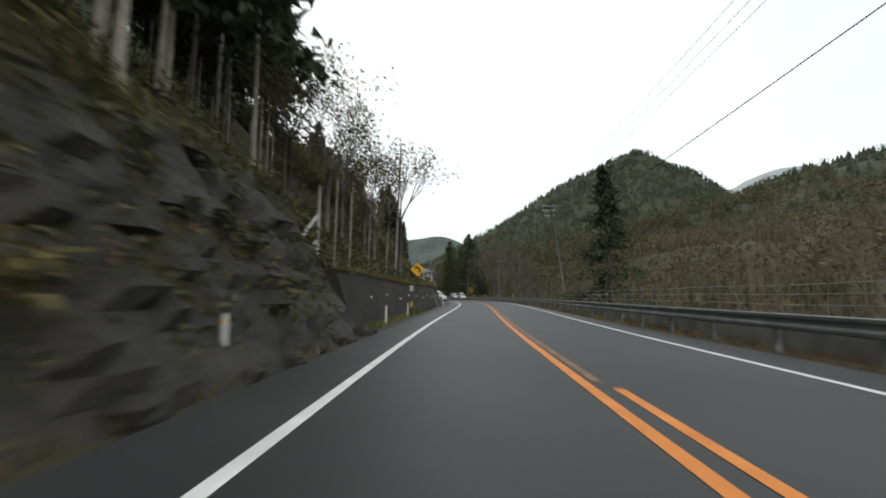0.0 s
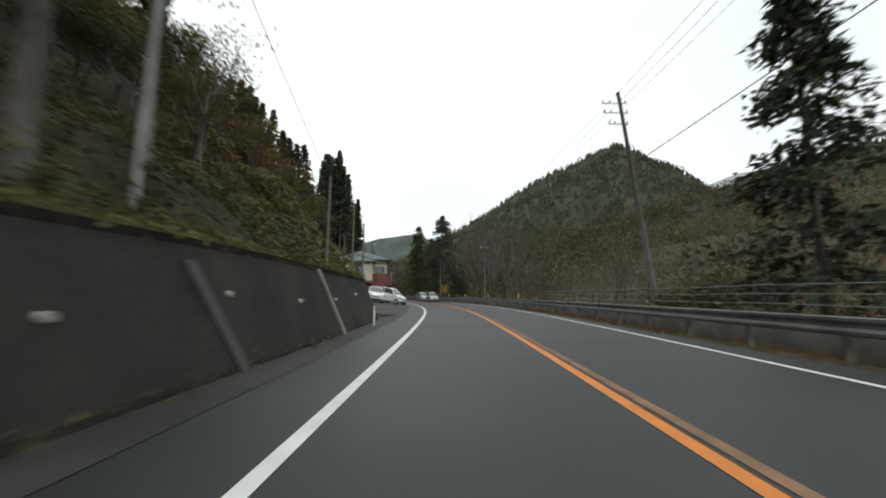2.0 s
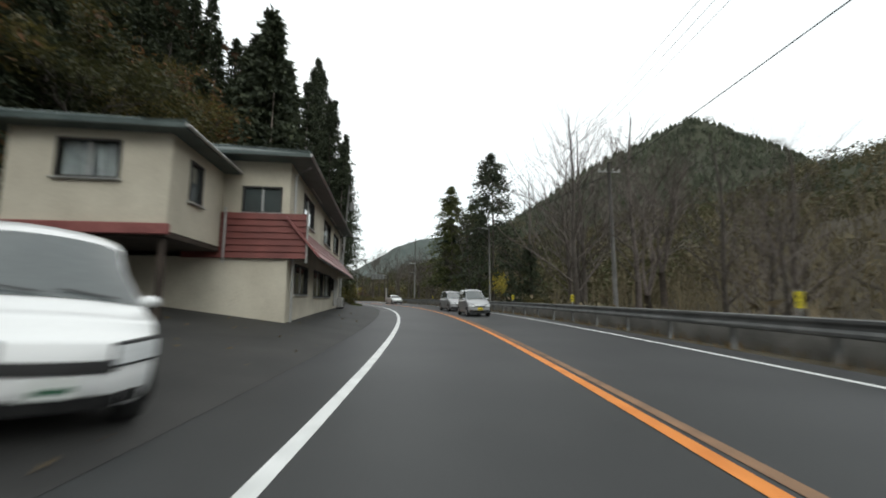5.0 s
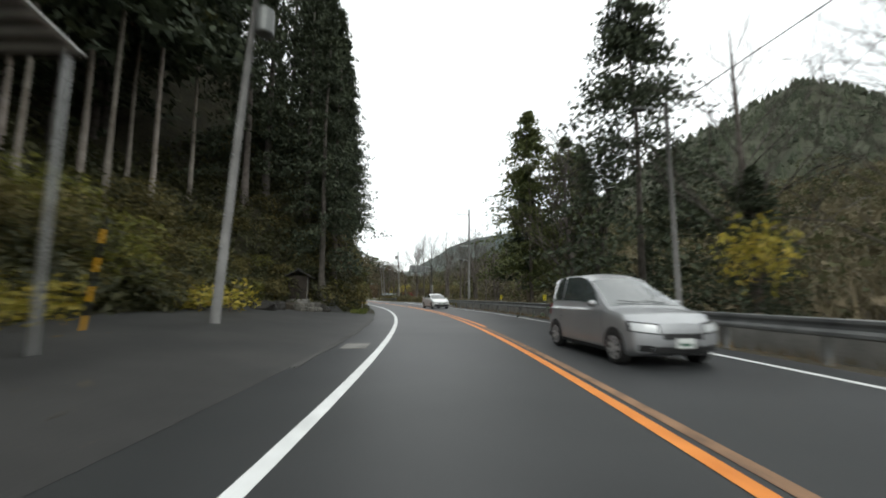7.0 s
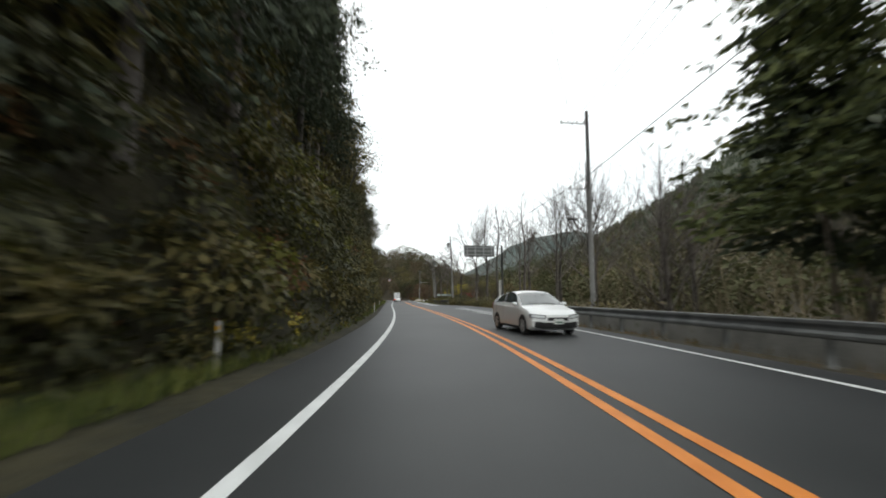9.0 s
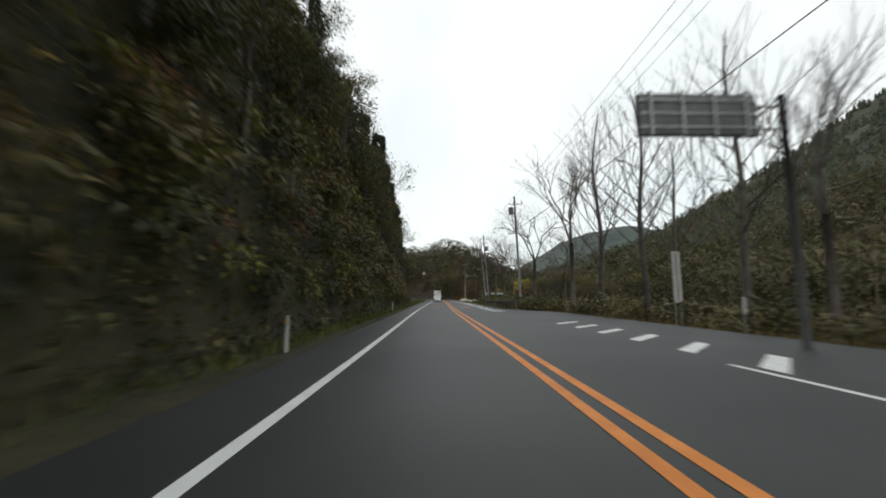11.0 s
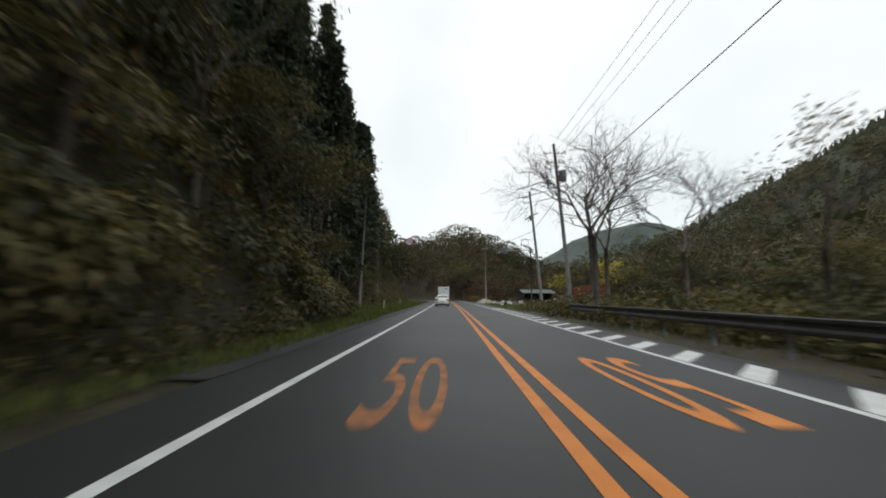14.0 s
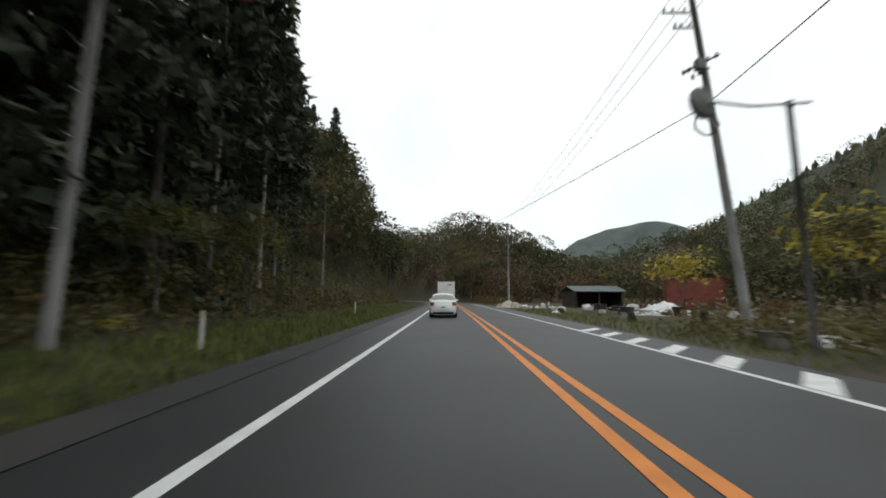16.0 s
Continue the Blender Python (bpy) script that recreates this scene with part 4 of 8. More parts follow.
cover("undergrowth", "dark evergreen creepers and ferns on the cut slope", "leaf_dark", 124, 218, -.1, 9, 6500, .19, 10, .24, 91)
cover("undergrowth", "olive and yellowing creepers on the cut slope", "leaf_olive", 126, 218, -.1, 9, 4200, .17, 10, .22, 92, patch(.42, -.3, 1.0))
cover("undergrowth", "rust-brown withered creepers on the cut slope", "leaf_rust", 128, 218, .2, 9, 1800, .15, 8, .2, 93, patch(.35, .1, 2.2))
cover("undergrowth", "dark ferns and creepers on the wooded slope", "leaf_dark", -25, 66, .2, 10, 9500, .2, 6, .2, 94)
cover("undergrowth", "thin olive grasses and ferns on the wooded slope", "leaf_olive", -25, 66, 0, 8, 4500, .18, 6, .18, 95, patch(.5, .15, .4))
cover("undergrowth", "dark evergreen undergrowth behind the house", "leaf_olive", 55, 104, 0, 14, 6500, .3, 6, .3, 96)
cover("undergrowth", "dark undergrowth below the cedar wood", "leaf_dark", 100, 128, 0, 9, 5500, .26, 6, .25, 97)
cover("undergrowth", "yellow-green undergrowth along the wood's edge", "leaf_olive", 214, 330, -.4, 8, 6500, .22, 6, .22, 98)
cover("brushwood", "brown withered brush beyond the guardrail", "brush", -30, 200, .6, 34, 9000, .34, 6, .5, 99, side=1, rise=.6)
cover("brushwood", "olive brambles beyond the guardrail", "leaf_olive", -30, 240, .6, 16, 5000, .26, 6, .4, 100, patch(.3, .1, 1.4), side=1, rise=.4)
cover("brushwood", "olive brambles beside the lay-by", "leaf_olive", 142, 236, .5, 10, 4200, .17, 8, .4, 101, side=1, rise=.3)
cover("brushwood", "brown brush across the stream field", "brush", 230, 420, 14, 60, 5000, .4, 6, .5, 102, side=1, rise=.4)


def pads(name, label, mat, s0, s1, d0, d1, n, seed, size=(.45, 1.15), leaf=.2, per=105, side=-1, lift=.25, want=None):
    """Hanging masses of leaves: each mass is the upper and outer part of an uneven round, its leaves drooping."""
    r, b = rng(seed), Build()
    for k in range(n):
        s = r.uniform(s0, s1)
        d = (float(np.interp(s, L_S, L_TOE)) if side < 0 else float(np.interp(s, R_S, R_EDGE))) + d0 + (d1 - d0) * r.random() ** 1.1
        if want and not want(s, d, r):
            continue
        R = r.uniform(*size)
        c = at(s, side * (d - R * .25), hz(s, side * d) + R * lift)
        out = (at(s, -side) - at(s, 0)).normalized()
        ph = r.random() * 9
        for j in range(int(per * R * R / .6)):
            v = Vector((r.gauss(0, 1), r.gauss(0, 1), r.gauss(0, 1))).normalized() + out * .55 + Vector((0, 0, .5))
            v.normalize()
            q = R * r.uniform(.72, 1.05) * (1 + .22 * math.sin(v.x * 5 + ph) * math.sin(v.z * 6 - ph))
            p = c + Vector((v.x * q, v.y * q, v.z * q * .8))
            droop = (v * .6 + Vector((r.uniform(-.5, .5), r.uniform(-.5, .5), -.55 + r.uniform(-.4, .4)))).normalized()
            w = droop.cross(v + Vector((r.uniform(-.4, .4), r.uniform(-.4, .4), r.uniform(-.4, .4)))).normalized()
            ln = leaf * r.uniform(.55, 1.4)
            b.tri(p - w * ln * .33, p + w * ln * .33, p + droop * ln)
    return stuff(name, b, mat, label, "undergrowth")


def clear_of_tarp(s, d, r):
    return not (52.5 < s < 61.5 and d < 8.6)



pads("hanging_growth", "dark evergreen branches hanging over the cut slope", "leaf_dark", 126, 217, .3, 9, 400, 201, (.45, 1.35))
pads("hanging_growth", "olive leafy branches hanging over the cut slope", "leaf_olive", 126, 217, .3, 9, 560, 202, (.45, 1.35))
pads("hanging_growth", "yellow-green creepers draped over the cut slope", "leaf_lime", 128, 217, .3, 8, 180, 203, (.4, 1.1))
pads("hanging_growth", "rust-brown autumn branches on the cut slope", "leaf_rust", 130, 217, .4, 6, 110, 204, (.3, .8), .16)
pads("hanging_growth", "yellow autumn leaves low on the cut slope", "leaf_yellow", 130, 217, .1, 2.2, 16, 205, (.25, .5), .13)
pads("hanging_growth", "dark low growth along the slope's foot", "leaf_dark", 124, 216, -.15, 1.0, 110, 219, (.3, .6), .15)
pads("hanging_growth", "olive low growth along the slope's foot", "leaf_olive", 124, 216, -.15, 1.0, 110, 220, (.25, .55), .14)
pads("hanging_growth", "dark bushes beneath the cedar wood", "leaf_dark", 101, 128, .1, 6, 90, 206, (.5, 1.1), .17)
pads("hanging_growth", "olive bushes beneath the cedar wood", "leaf_olive", 101, 128, .0, 5, 90, 207, (.4, 1.0), .16)
pads("hanging_growth", "lime ferns beneath the cedar wood", "leaf_lime", 104, 128, .0, 3.5, 34, 208, (.3, .7), .13)
pads("hanging_growth", "dark ferns hanging over the wooded slope", "leaf_dark", -20, 50, .5, 9, 170, 209, (.35, .85), .17)
pads("hanging_growth", "olive ferns hanging over the wooded slope", "leaf_olive", -20, 62, .8, 9, 110, 210, (.3, .8), .16)
pads("hanging_growth", "olive and brown growth above the block wall", "leaf_olive", 50, 76, .6, 12, 150, 211, (.5, 1.3), .22, want=clear_of_tarp)
pads("hanging_growth", "olive tufts along the block wall's top", "leaf_olive", 50, 66, .2, .9, 44, 233, (.2, .42), .14)
pads("hanging_growth", "rust-brown growth above the block wall", "leaf_rust", 50, 90, 1.5, 16, 60, 212, (.5, 1.2), .22, want=clear_of_tarp)
pads("hanging_growth", "yellow-green branches at the wood's edge", "leaf_olive", 214, 262, .6, 5, 90, 213, (.4, 1.0), .18, lift=.8)
pads("roadside_growth", "olive bushes beside the lay-by", "leaf_olive", 146, 222, 1.2, 14, 215, 214, (.6, 1.6), .2, 70, side=1)
pads("roadside_growth", "dark green bushes beside the lay-by", "leaf_dark", 150, 222, 1.2, 12, 125, 215, (.6, 1.5), .2, 70, side=1)
pads("roadside_growth", "yellow-green bushes beside the lay-by", "leaf_lime", 150, 224, 1.5, 16, 40, 216, (.5, 1.2), .18, 70, side=1)
pads("roadside_growth", "withered brown thicket beyond the guardrail", "brush", -25, 150, 1.5, 22, 170, 217, (.8, 2.2), .3, 34, side=1, lift=.5)
pads("roadside_growth", "yellowing olive thicket beyond the guardrail", "leaf_olive", -10, 150, 1.5, 14, 90, 218, (.6, 1.6), .26, 40, side=1, lift=.5)


def blades(name, label, mat, strips, n, h, seed):
    r, b = rng(seed), Build()
    for k in range(n):
        s0, s1, l0, l1 = strips[k % len(strips)]
        s, lat = r.uniform(s0, s1), r.uniform(l0, l1)
        c = at(s, lat, hz(s, lat) - 0.02)
        w, q = r.random() * 6.28, h * r.uniform(.4, 1.3)
        lean = Vector((math.cos(w), math.sin(w), 0)) * q * r.uniform(.1, .6)
        side = Vector((-math.sin(w), math.cos(w), 0)) * 0.018
        b.tri(c - side, c + side, c + lean + Vector((0, 0, q)))
    return stuff(name, b, mat, label, "grass")


blades("verge_grass", "rough green grass along the road's verge", "grass",
       [(12, 30, -2.1, -1.75), (123, 134, -2.9, -1.9), (130, 218, -3.1, -1.75), (156, 218, -3.2, -1.8), (206, 320, -6.8, -2.2), (206, 262, -5.6, -2.1), (206, 250, -4.6, -2.1), (192, 300, 8.2, 16), (228, 262, 8.2, 12)], 26000, .24, 111)
blades("dry_verge_grass", "dry straw-coloured grass beneath the guardrail", "dry_grass",
       [(-30, 140, 8.05, 9.1), (-30, 60, 8.05, 9.0), (140, 200, 12.0, 14), (225, 300, 10, 30), (0, 20, -2.6, -1.5)], 15000, .2, 112)
blades("verge_grass", "bright green grass bank below the cedar wood", "grass", [(160, 218, -3.1, -1.75), (206, 240, -5.2, -2.1), (206, 270, -5.5, -2.1)], 16000, .2, 113)

# leafless saplings and thin trunks filling the far bank
r, b = rng(120), Build()
for k in range(1350):
    s, lat = r.uniform(-30, 250), 14 + 62 * r.random() ** 1.3
    if s > 150 and (lat < 34 or s > 205):
        continue
    c, h = at(s, lat, hz(s, lat) - .3), r.uniform(4.5, 10)
    top = c + Vector((r.uniform(-.7, .7), r.uniform(-.7, .7), h))
    b.tube([c, c.lerp(top, .5) + Vector((r.uniform(-.2, .2), 0, 0)), top], [.09, .055, .015], 3, cap=False)
    for j in range(8):
        u, w = r.uniform(.3, .95), r.random() * 6.28
        p, ln = c.lerp(top, u), (1.15 - u) * h * r.uniform(.25, .5)
        q = p + Vector((math.cos(w) * ln * .6, math.sin(w) * ln * .6, ln * .8))
        b.tube([p, q], [.028, .006], 3, cap=False)
        b.tube([p.lerp(q, .5), p.lerp(q, .5) + Vector((math.cos(w + 1) * ln * .3, math.sin(w + 1) * ln * .3, ln * .45))], [.015, .004], 3, cap=False)
stuff("sapling_wood", b, "brush", "leafless brown saplings crowding the far bank", "woodland")


def forest(name, mat, label, n, seed, region, pick, conifer_share, hi=(9, 14), leafy=0.0, fine=1):
    """Far trees: ragged cones, leafy rounds or leafless twig crowns."""
    r, b = rng(seed), Build()
    for k in range(n):
        s, lat = r.uniform(*region[0]), region[1][0] + (region[1][1] - region[1][0]) * r.random() ** region[2]
        if not pick(s, lat, r):
            continue
        c, h = at(s, lat, hz(s, lat) - .8), r.uniform(*hi)
        w = h * r.uniform(.24, .36)
        g = r.random()
        if g < conifer_share:
            for z0, z1, q in ((.05, .6, 1), (.35, .85, .75), (.62, 1.0, .42)):
                i, m = len(b.v), 7
                for j in range(m):
                    a, q2 = 6.283 * j / m + r.random() * .7, w * q * r.uniform(.6, 1.35)
                    b.v.append((c.x + math.cos(a) * q2, c.y + math.sin(a) * q2, c.z + h * (z0 + r.uniform(-.08, .08))))
                b.v.append((c.x + r.uniform(-.2, .2) * w, c.y + r.uniform(-.2, .2) * w, c.z + h * z1))
                b.f += [(i + j, i + (j + 1) % m, i + m) for j in range(m)]
        elif g < conifer_share + leafy:
            for j in range(84 * fine * fine):
                v = Vector((r.gauss(0, 1), r.gauss(0, 1), r.gauss(.35, 1))).normalized()
                p = c + Vector((v.x * w * 1.5, v.y * w * 1.5, h * (.56 + .42 * v.z))) + Vector((r.gauss(0, .3), r.gauss(0, .3), r.gauss(0, .3)))
                d = (v + Vector((r.uniform(-.6, .6), r.uniform(-.6, .6), r.uniform(-1, .2)))).normalized()
                e = d.cross(v + Vector((.1, .2, .3))).normalized()
                ln = h * r.uniform(.06, .12) / fine ** .8
                b.tri(p - e * ln * .5, p + e * ln * .5, p + d * ln)
        else:
            for j in range(30):
                p = c + Vector((r.gauss(0, w * .5), r.gauss(0, w * .5), h * r.uniform(.15, .5)))
                q = p + Vector((r.gauss(0, w * .5), r.gauss(0, w * .5), h * r.uniform(.25, .45)))
                a, wd = r.random() * 6.283, h * r.uniform(.008, .02)
                e = Vector((math.cos(a) * wd, math.sin(a) * wd, 0))
                b.tri(p - e, p + e, q)
            for j in range(34):
                p = c + Vector((r.gauss(0, w * .75), r.gauss(0, w * .75), h * (.5 + r.gauss(0, .2))))
                clump(b, p, .1, 1, h * .06, r)
            b.tube([c, c + Vector((r.uniform(-.6, .6), 0, h * .7))], [.16, .05], 3, cap=False)
    return stuff(name, b, mat, label, "forest")


def high(s, lat, r):
    return hz(s, lat) + r.uniform(-22, 22) + 12 * math.sin(s * .03) > 42


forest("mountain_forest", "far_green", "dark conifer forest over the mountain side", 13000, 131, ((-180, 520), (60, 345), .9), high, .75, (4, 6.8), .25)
forest("hillside_wood", "far_brown", "brown autumn wood over the lower hillside", 3600, 132, ((-100, 330), (40, 230), 1.1), lambda s, lat, r: not high(s, lat, r), .0, (6, 10), .35)
forest("hillside_wood", "far_olive", "olive leafy wood over the lower hillside", 1900, 136, ((120, 430), (34, 200), 1.1), lambda s, lat, r: not high(s, lat, r), .0, (5, 9), 1.0)
forest("field_wood", "far_rust", "rust-brown low wood behind the field", 110, 141, ((236, 345), (26, 85), 1.0), lambda s, lat, r: True, .0, (4, 7), 1.0, fine=2)
forest("field_wood", "far_olive", "dark olive low wood behind the field", 190, 142, ((228, 345), (30, 90), 1.0), lambda s, lat, r: True, .0, (4, 8), 1.0, fine=2)
forest("valley_wood", "far_brown", "brown autumn wood closing the valley", 500, 133, ((310, 520), (10, 110), 1.2), lambda s, lat, r: True, .0, (7, 12), .5, fine=2)
forest("valley_wood", "far_rust", "rust-red autumn wood closing the valley", 330, 137, ((300, 500), (11, 110), 1.2), lambda s, lat, r: True, .0, (6, 9), .9, fine=2)
forest("valley_wood", "far_olive", "dark olive wood closing the valley", 800, 134, ((312, 560), (12, 130), 1.2), lambda s, lat, r: True, .0, (7, 11), 1.0, fine=2)
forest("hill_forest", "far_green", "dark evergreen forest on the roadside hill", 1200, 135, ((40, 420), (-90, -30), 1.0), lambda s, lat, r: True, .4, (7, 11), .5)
forest("hill_forest", "far_olive", "dark olive trees over the hill at the bend", 330, 139, ((272, 430), (-55, -10.5), 1.0), lambda s, lat, r: True, .0, (7, 12), 1.0, fine=2)
forest("hill_forest", "far_rust", "rust-brown trees over the hill at the bend", 110, 140, ((280, 430), (-50, -10), 1.0), lambda s, lat, r: True, .0, (6, 9), 1.0, fine=2)
forest("hill_forest", "far_rust", "brown and rust trees on the roadside hill", 420, 138, ((50, 420), (-80, -24), 1.0), lambda s, lat, r: True, .0, (6, 9), .8)


# ---------------------------------------------------------------- guardrail and fence on the right
guardrail = empty("guardrail")
tagged(guardrail, "weathered grey steel beam guardrail on round posts", "guardrail")
_prof = [(0.0, .84), (-.045, .82), (-.05, .76), (-.015, .70), (-.015, .64), (-.05, .58), (-.05, .52), (0.0, .49), (.012, .49), (-.035, .53), (-.036, .575), (.0, .635), (.0, .705), (-.036, .765), (-.033, .81), (.012, .84)]
SPAN = 4.8
G0, G1 = -38.4, 148.8
_post = Build()
_post.tube([(0, 0, -.3), (0, 0, .80)], .062, 8)
_post_me = _post.mesh("post", "rail", True)
_blk = Build()
_blk.box((-.10, 0, .66), (.14, .09, .22), bev=.01)
_blk_me = _blk.mesh("spacer", "rail")
k = 0
s = G0
while s < G1:
    b = Build()
    rings = []
    for j in range(5):
        q = s + SPAN * j / 4
        rings.append([at(q, 8.45 + x, z) for x, z in _prof])
    b.loft(rings)
    part("beam", b, "rail", guardrail)
    for q in (s, s + SPAN / 2):
        m = spot(q, 8.60, 0)
        p = part("post", _post_me, None, guardrail, at=m)
        part("spacer", _blk_me, None, p)
    s += SPAN
rail_end = empty("guardrail")
tagged(rail_end, "short dark weathered steel guardrail at the end of the lay-by", "guardrail")
for s in np.arange(188.0, 213.0, SPAN):
    b = Build()
    b.loft([[at(s + SPAN * j / 4, 9.1 + x, z) for x, z in _prof] for j in range(5)])
    part("beam", b, "dark_steel", rail_end)
    for q in (s, s + SPAN / 2):
        p = part("post", _post_me, None, rail_end, at=spot(q, 9.25, 0))
        part("spacer", _blk_me, None, p)
# a low concrete kerb wall behind the guardrail, in cast lengths
s = -38
while s < 140:
    b = Build()
    L = 6.0
    rings = []
    for j in range(4):
        q = s + (L - .03) * j / 3
        rings.append([at(q, 9.0 + x, z) for x, z in ((0, -.3), (.02, .44), (.05, .47), (.24, .47), (.27, .44), (.29, -1.2))])
    b.loft(rings)
    tagged(part("parapet", b, "concrete"), "low stained concrete parapet behind the guardrail", "parapet", "parapet lengths")
    s += L
fence = empty("wire_fence")
tagged(fence, "thin steel wire fence above the riverside parapet", "fence")
for q in np.arange(-36, 62, 3.0):
    b = Build()
    p = at(q, 9.62, 0)
    b.tube([p + Vector((0, 0, -.6)), p + Vector((0, 0, 1.5))], .028, 6)
    part("post", b, "dark_steel", fence)
for z in (.72, 1.0, 1.25, 1.48):
    b = Build()
    b.tube([at(q, 9.60, z + .015 * math.sin(q)) for q in np.arange(-36, 62, 1.5)], .012, 4)
    part("wire", b, "rail", fence)


# ---------------------------------------------------------------- utility poles and their wires
def utility_pole(s, lat, H, r0=.16, arms=((11.4, 1.1, 0),), lean=0.0, transformer=None, lamp=False, band=None, mat="pole", label="tall grey concrete utility pole with crossarms"):
    t = empty("utility_pole", spot(s, lat, min(hz(s, lat), hz(s, lat - .3)) - .05))
    tagged(t, label, "utility pole", "utility poles")
    lx = math.tan(radians(lean))
    b = Build()
    b.tube([(0, 0, -.4), (lx * H / 2, 0, H / 2), (lx * H, 0, H)], [r0, r0 * .82, r0 * .6], 12)
    part("shaft", b, mat, t, smooth=True)
    for z, w, off in arms:
        b = Build()
        b.box((lx * z + off, 0, z), (w * 2, .07, .07), bev=.01)
        arm = part("crossarm", b, "galvanised", t)
        for x in (-w + .08, -w * .35, w * .35, w - .08):
            b = Build()
            b.tube([(lx * z + off + x, 0, z + .03), (lx * z + off + x, 0, z + .12), (lx * z + off + x, 0, z + .2)], [.03, .055, .03], 7)
            part("insulator", b, "pale", arm)
    if transformer:
        z, x = transformer
        b = Build()
        b.tube([(lx * z + x, .0, z - .42), (lx * z + x, 0, z - .38), (lx * z + x, 0, z + .38), (lx * z + x, 0, z + .42)], [.2, .27, .27, .18], 14)
        part("transformer", b, "panel_back", t, smooth=False)
        b = Build()
        b.box((lx * z + x / 2, 0, z), (abs(x), .06, .06))
        part("bracket", b, "galvanised", t)
    if lamp:
        z = lamp
        b = Build()
        b.tube([(lx * z, 0, z), (lx * z - .6, 0, z + .12), (lx * z - .9, 0, z + .1)], .03, 6)
        part("lamp_arm", b, "galvanised", t)
        b = Build()
        b.box((lx * z - 1.1, 0, z + .06), (.55, .24, .13), bev=.04)
        part("lamp_head", b, "dark_steel", t)
    if band:
        b = Build()
        b.tube([(0, 0, band), (0, 0, band + .09)], r0 + .012, 12)
        part("band", b, "red_roof", t, "faded red band")
    for k in range(5):
        b = Build()
        z = 2.2 + .9 * k
        b.tube([(lx * z, -r0 * .9, z), (lx * z, -r0 - .14, z)], .012, 5)
        part("step_bolt", b, "galvanised", t)
    return t


H1 = 13.6 - hz(50.8, 13.5)
utility_pole(50.8, 11.6 + .126 * H1, H1, arms=((H1 - .7, .75, -.35), (H1 - 1.3, .75, -.35), (H1 - 2.0, .6, -.3)), lean=-7.2)
utility_pole(93.0, 13.4, 13.4, arms=((12.8, .75, 0),), label="grey utility pole half hidden by bare trees")
utility_pole(110.0, 10.6, 9.6, r0=.11, arms=(), lamp=9.2, label="slim grey lamp pole beside the guardrail")
utility_pole(144.5, 11.4, 13.2, arms=((12.4, .8, -.9), (8.3, .7, -.5)), lamp=6.4, lean=.6)
utility_pole(195.3, 11.2, 12.9, arms=((12.0, .8, .1), (8.6, .5, -.5)), transformer=(11.2, -.45), lean=-2.4)
utility_pole(222.1, 10.85, 12.4, arms=((11.7, .85, 0), (11.0, .7, 0)), transformer=(10.0, .4), lean=-4.2)
pole_16 = utility_pole(234.7, 11.8, 12.3, arms=((11.7, .6, -.55), (11.1, .45, -.4)), lean=-4.9, label="leaning concrete utility pole with switchgear and cables")
def switchgear(t, z, lx):
    """A crossed bracket with a small case, insulators and drop leads."""
    for nm, p, q, rad, mt in (("arm", (-.75, 0, z - .35), (.6, 0, z + .35), .035, "dark_steel"), ("arm", (-.5, .1, z - .1), (.3, .1, z - .1), .03, "galvanised")):
        b = Build()
        b.tube([(p[0] + lx * z, p[1], p[2]), (q[0] + lx * z, q[1], q[2])], rad, 7)
        part(nm, b, mt, t)
    b = Build()
    b.box((lx * z - .2, -.12, z - .12), (.34, .26, .42), bev=.04)
    case = part("switch_case", b, "panel_back", t)
    b = Build()
    b.tube([(lx * z - .2, -.12, z - .34), (lx * z - .2, -.12, z - .46)], .09, 10)
    part("gland", b, "dark_steel", case)
    for x, dz in ((-.72, -.33), (-.55, -.25), (-.4, -.5), (.5, .33), (.2, .2)):
        b = Build()
        b.tube([(lx * z + x, 0, z + dz - .1), (lx * z + x, 0, z + dz), (lx * z + x, 0, z + dz + .1)], [.03, .06, .03], 7)
        part("insulator", b, "dark_steel", t)


switchgear(pole_16, 9.7, math.tan(radians(-4.9)))
utility_pole(278.0, 10.5, 12.0, arms=((11.5, .8, 0),))
utility_pole(36.9, -5.7, 12.0, r0=.13, arms=(), lean=2.0, label="leaning grey utility pole among the trees")
utility_pole(107.5, -4.85, 11.3, r0=.135, arms=((10.6, .45, .45),), transformer=(9.2, .36), lean=3.6, label="pale concrete utility pole among roadside bushes")
utility_pole(228.45, -5.5, 9.8, r0=.13, arms=(), band=.9, lean=2.2, label="pale utility pole with a red band beside the wood")
utility_pole(252.0, -8.0, 9.0, r0=.11, arms=(), label="slim grey utility pole at the wood's edge")


def wire(p, q, sag, r=.012, n=14, label="thin black overhead wire"):
    p, q = Vector(p), Vector(q)
    b = Build()
    b.tube([p.lerp(q, k / n) - Vector((0, 0, sag * 4 * (k / n) * (1 - k / n))) for k in range(n + 1)], r, 4)
    return tagged(part("overhead_wire", b, "wire"), label, "wire", "overhead wires")


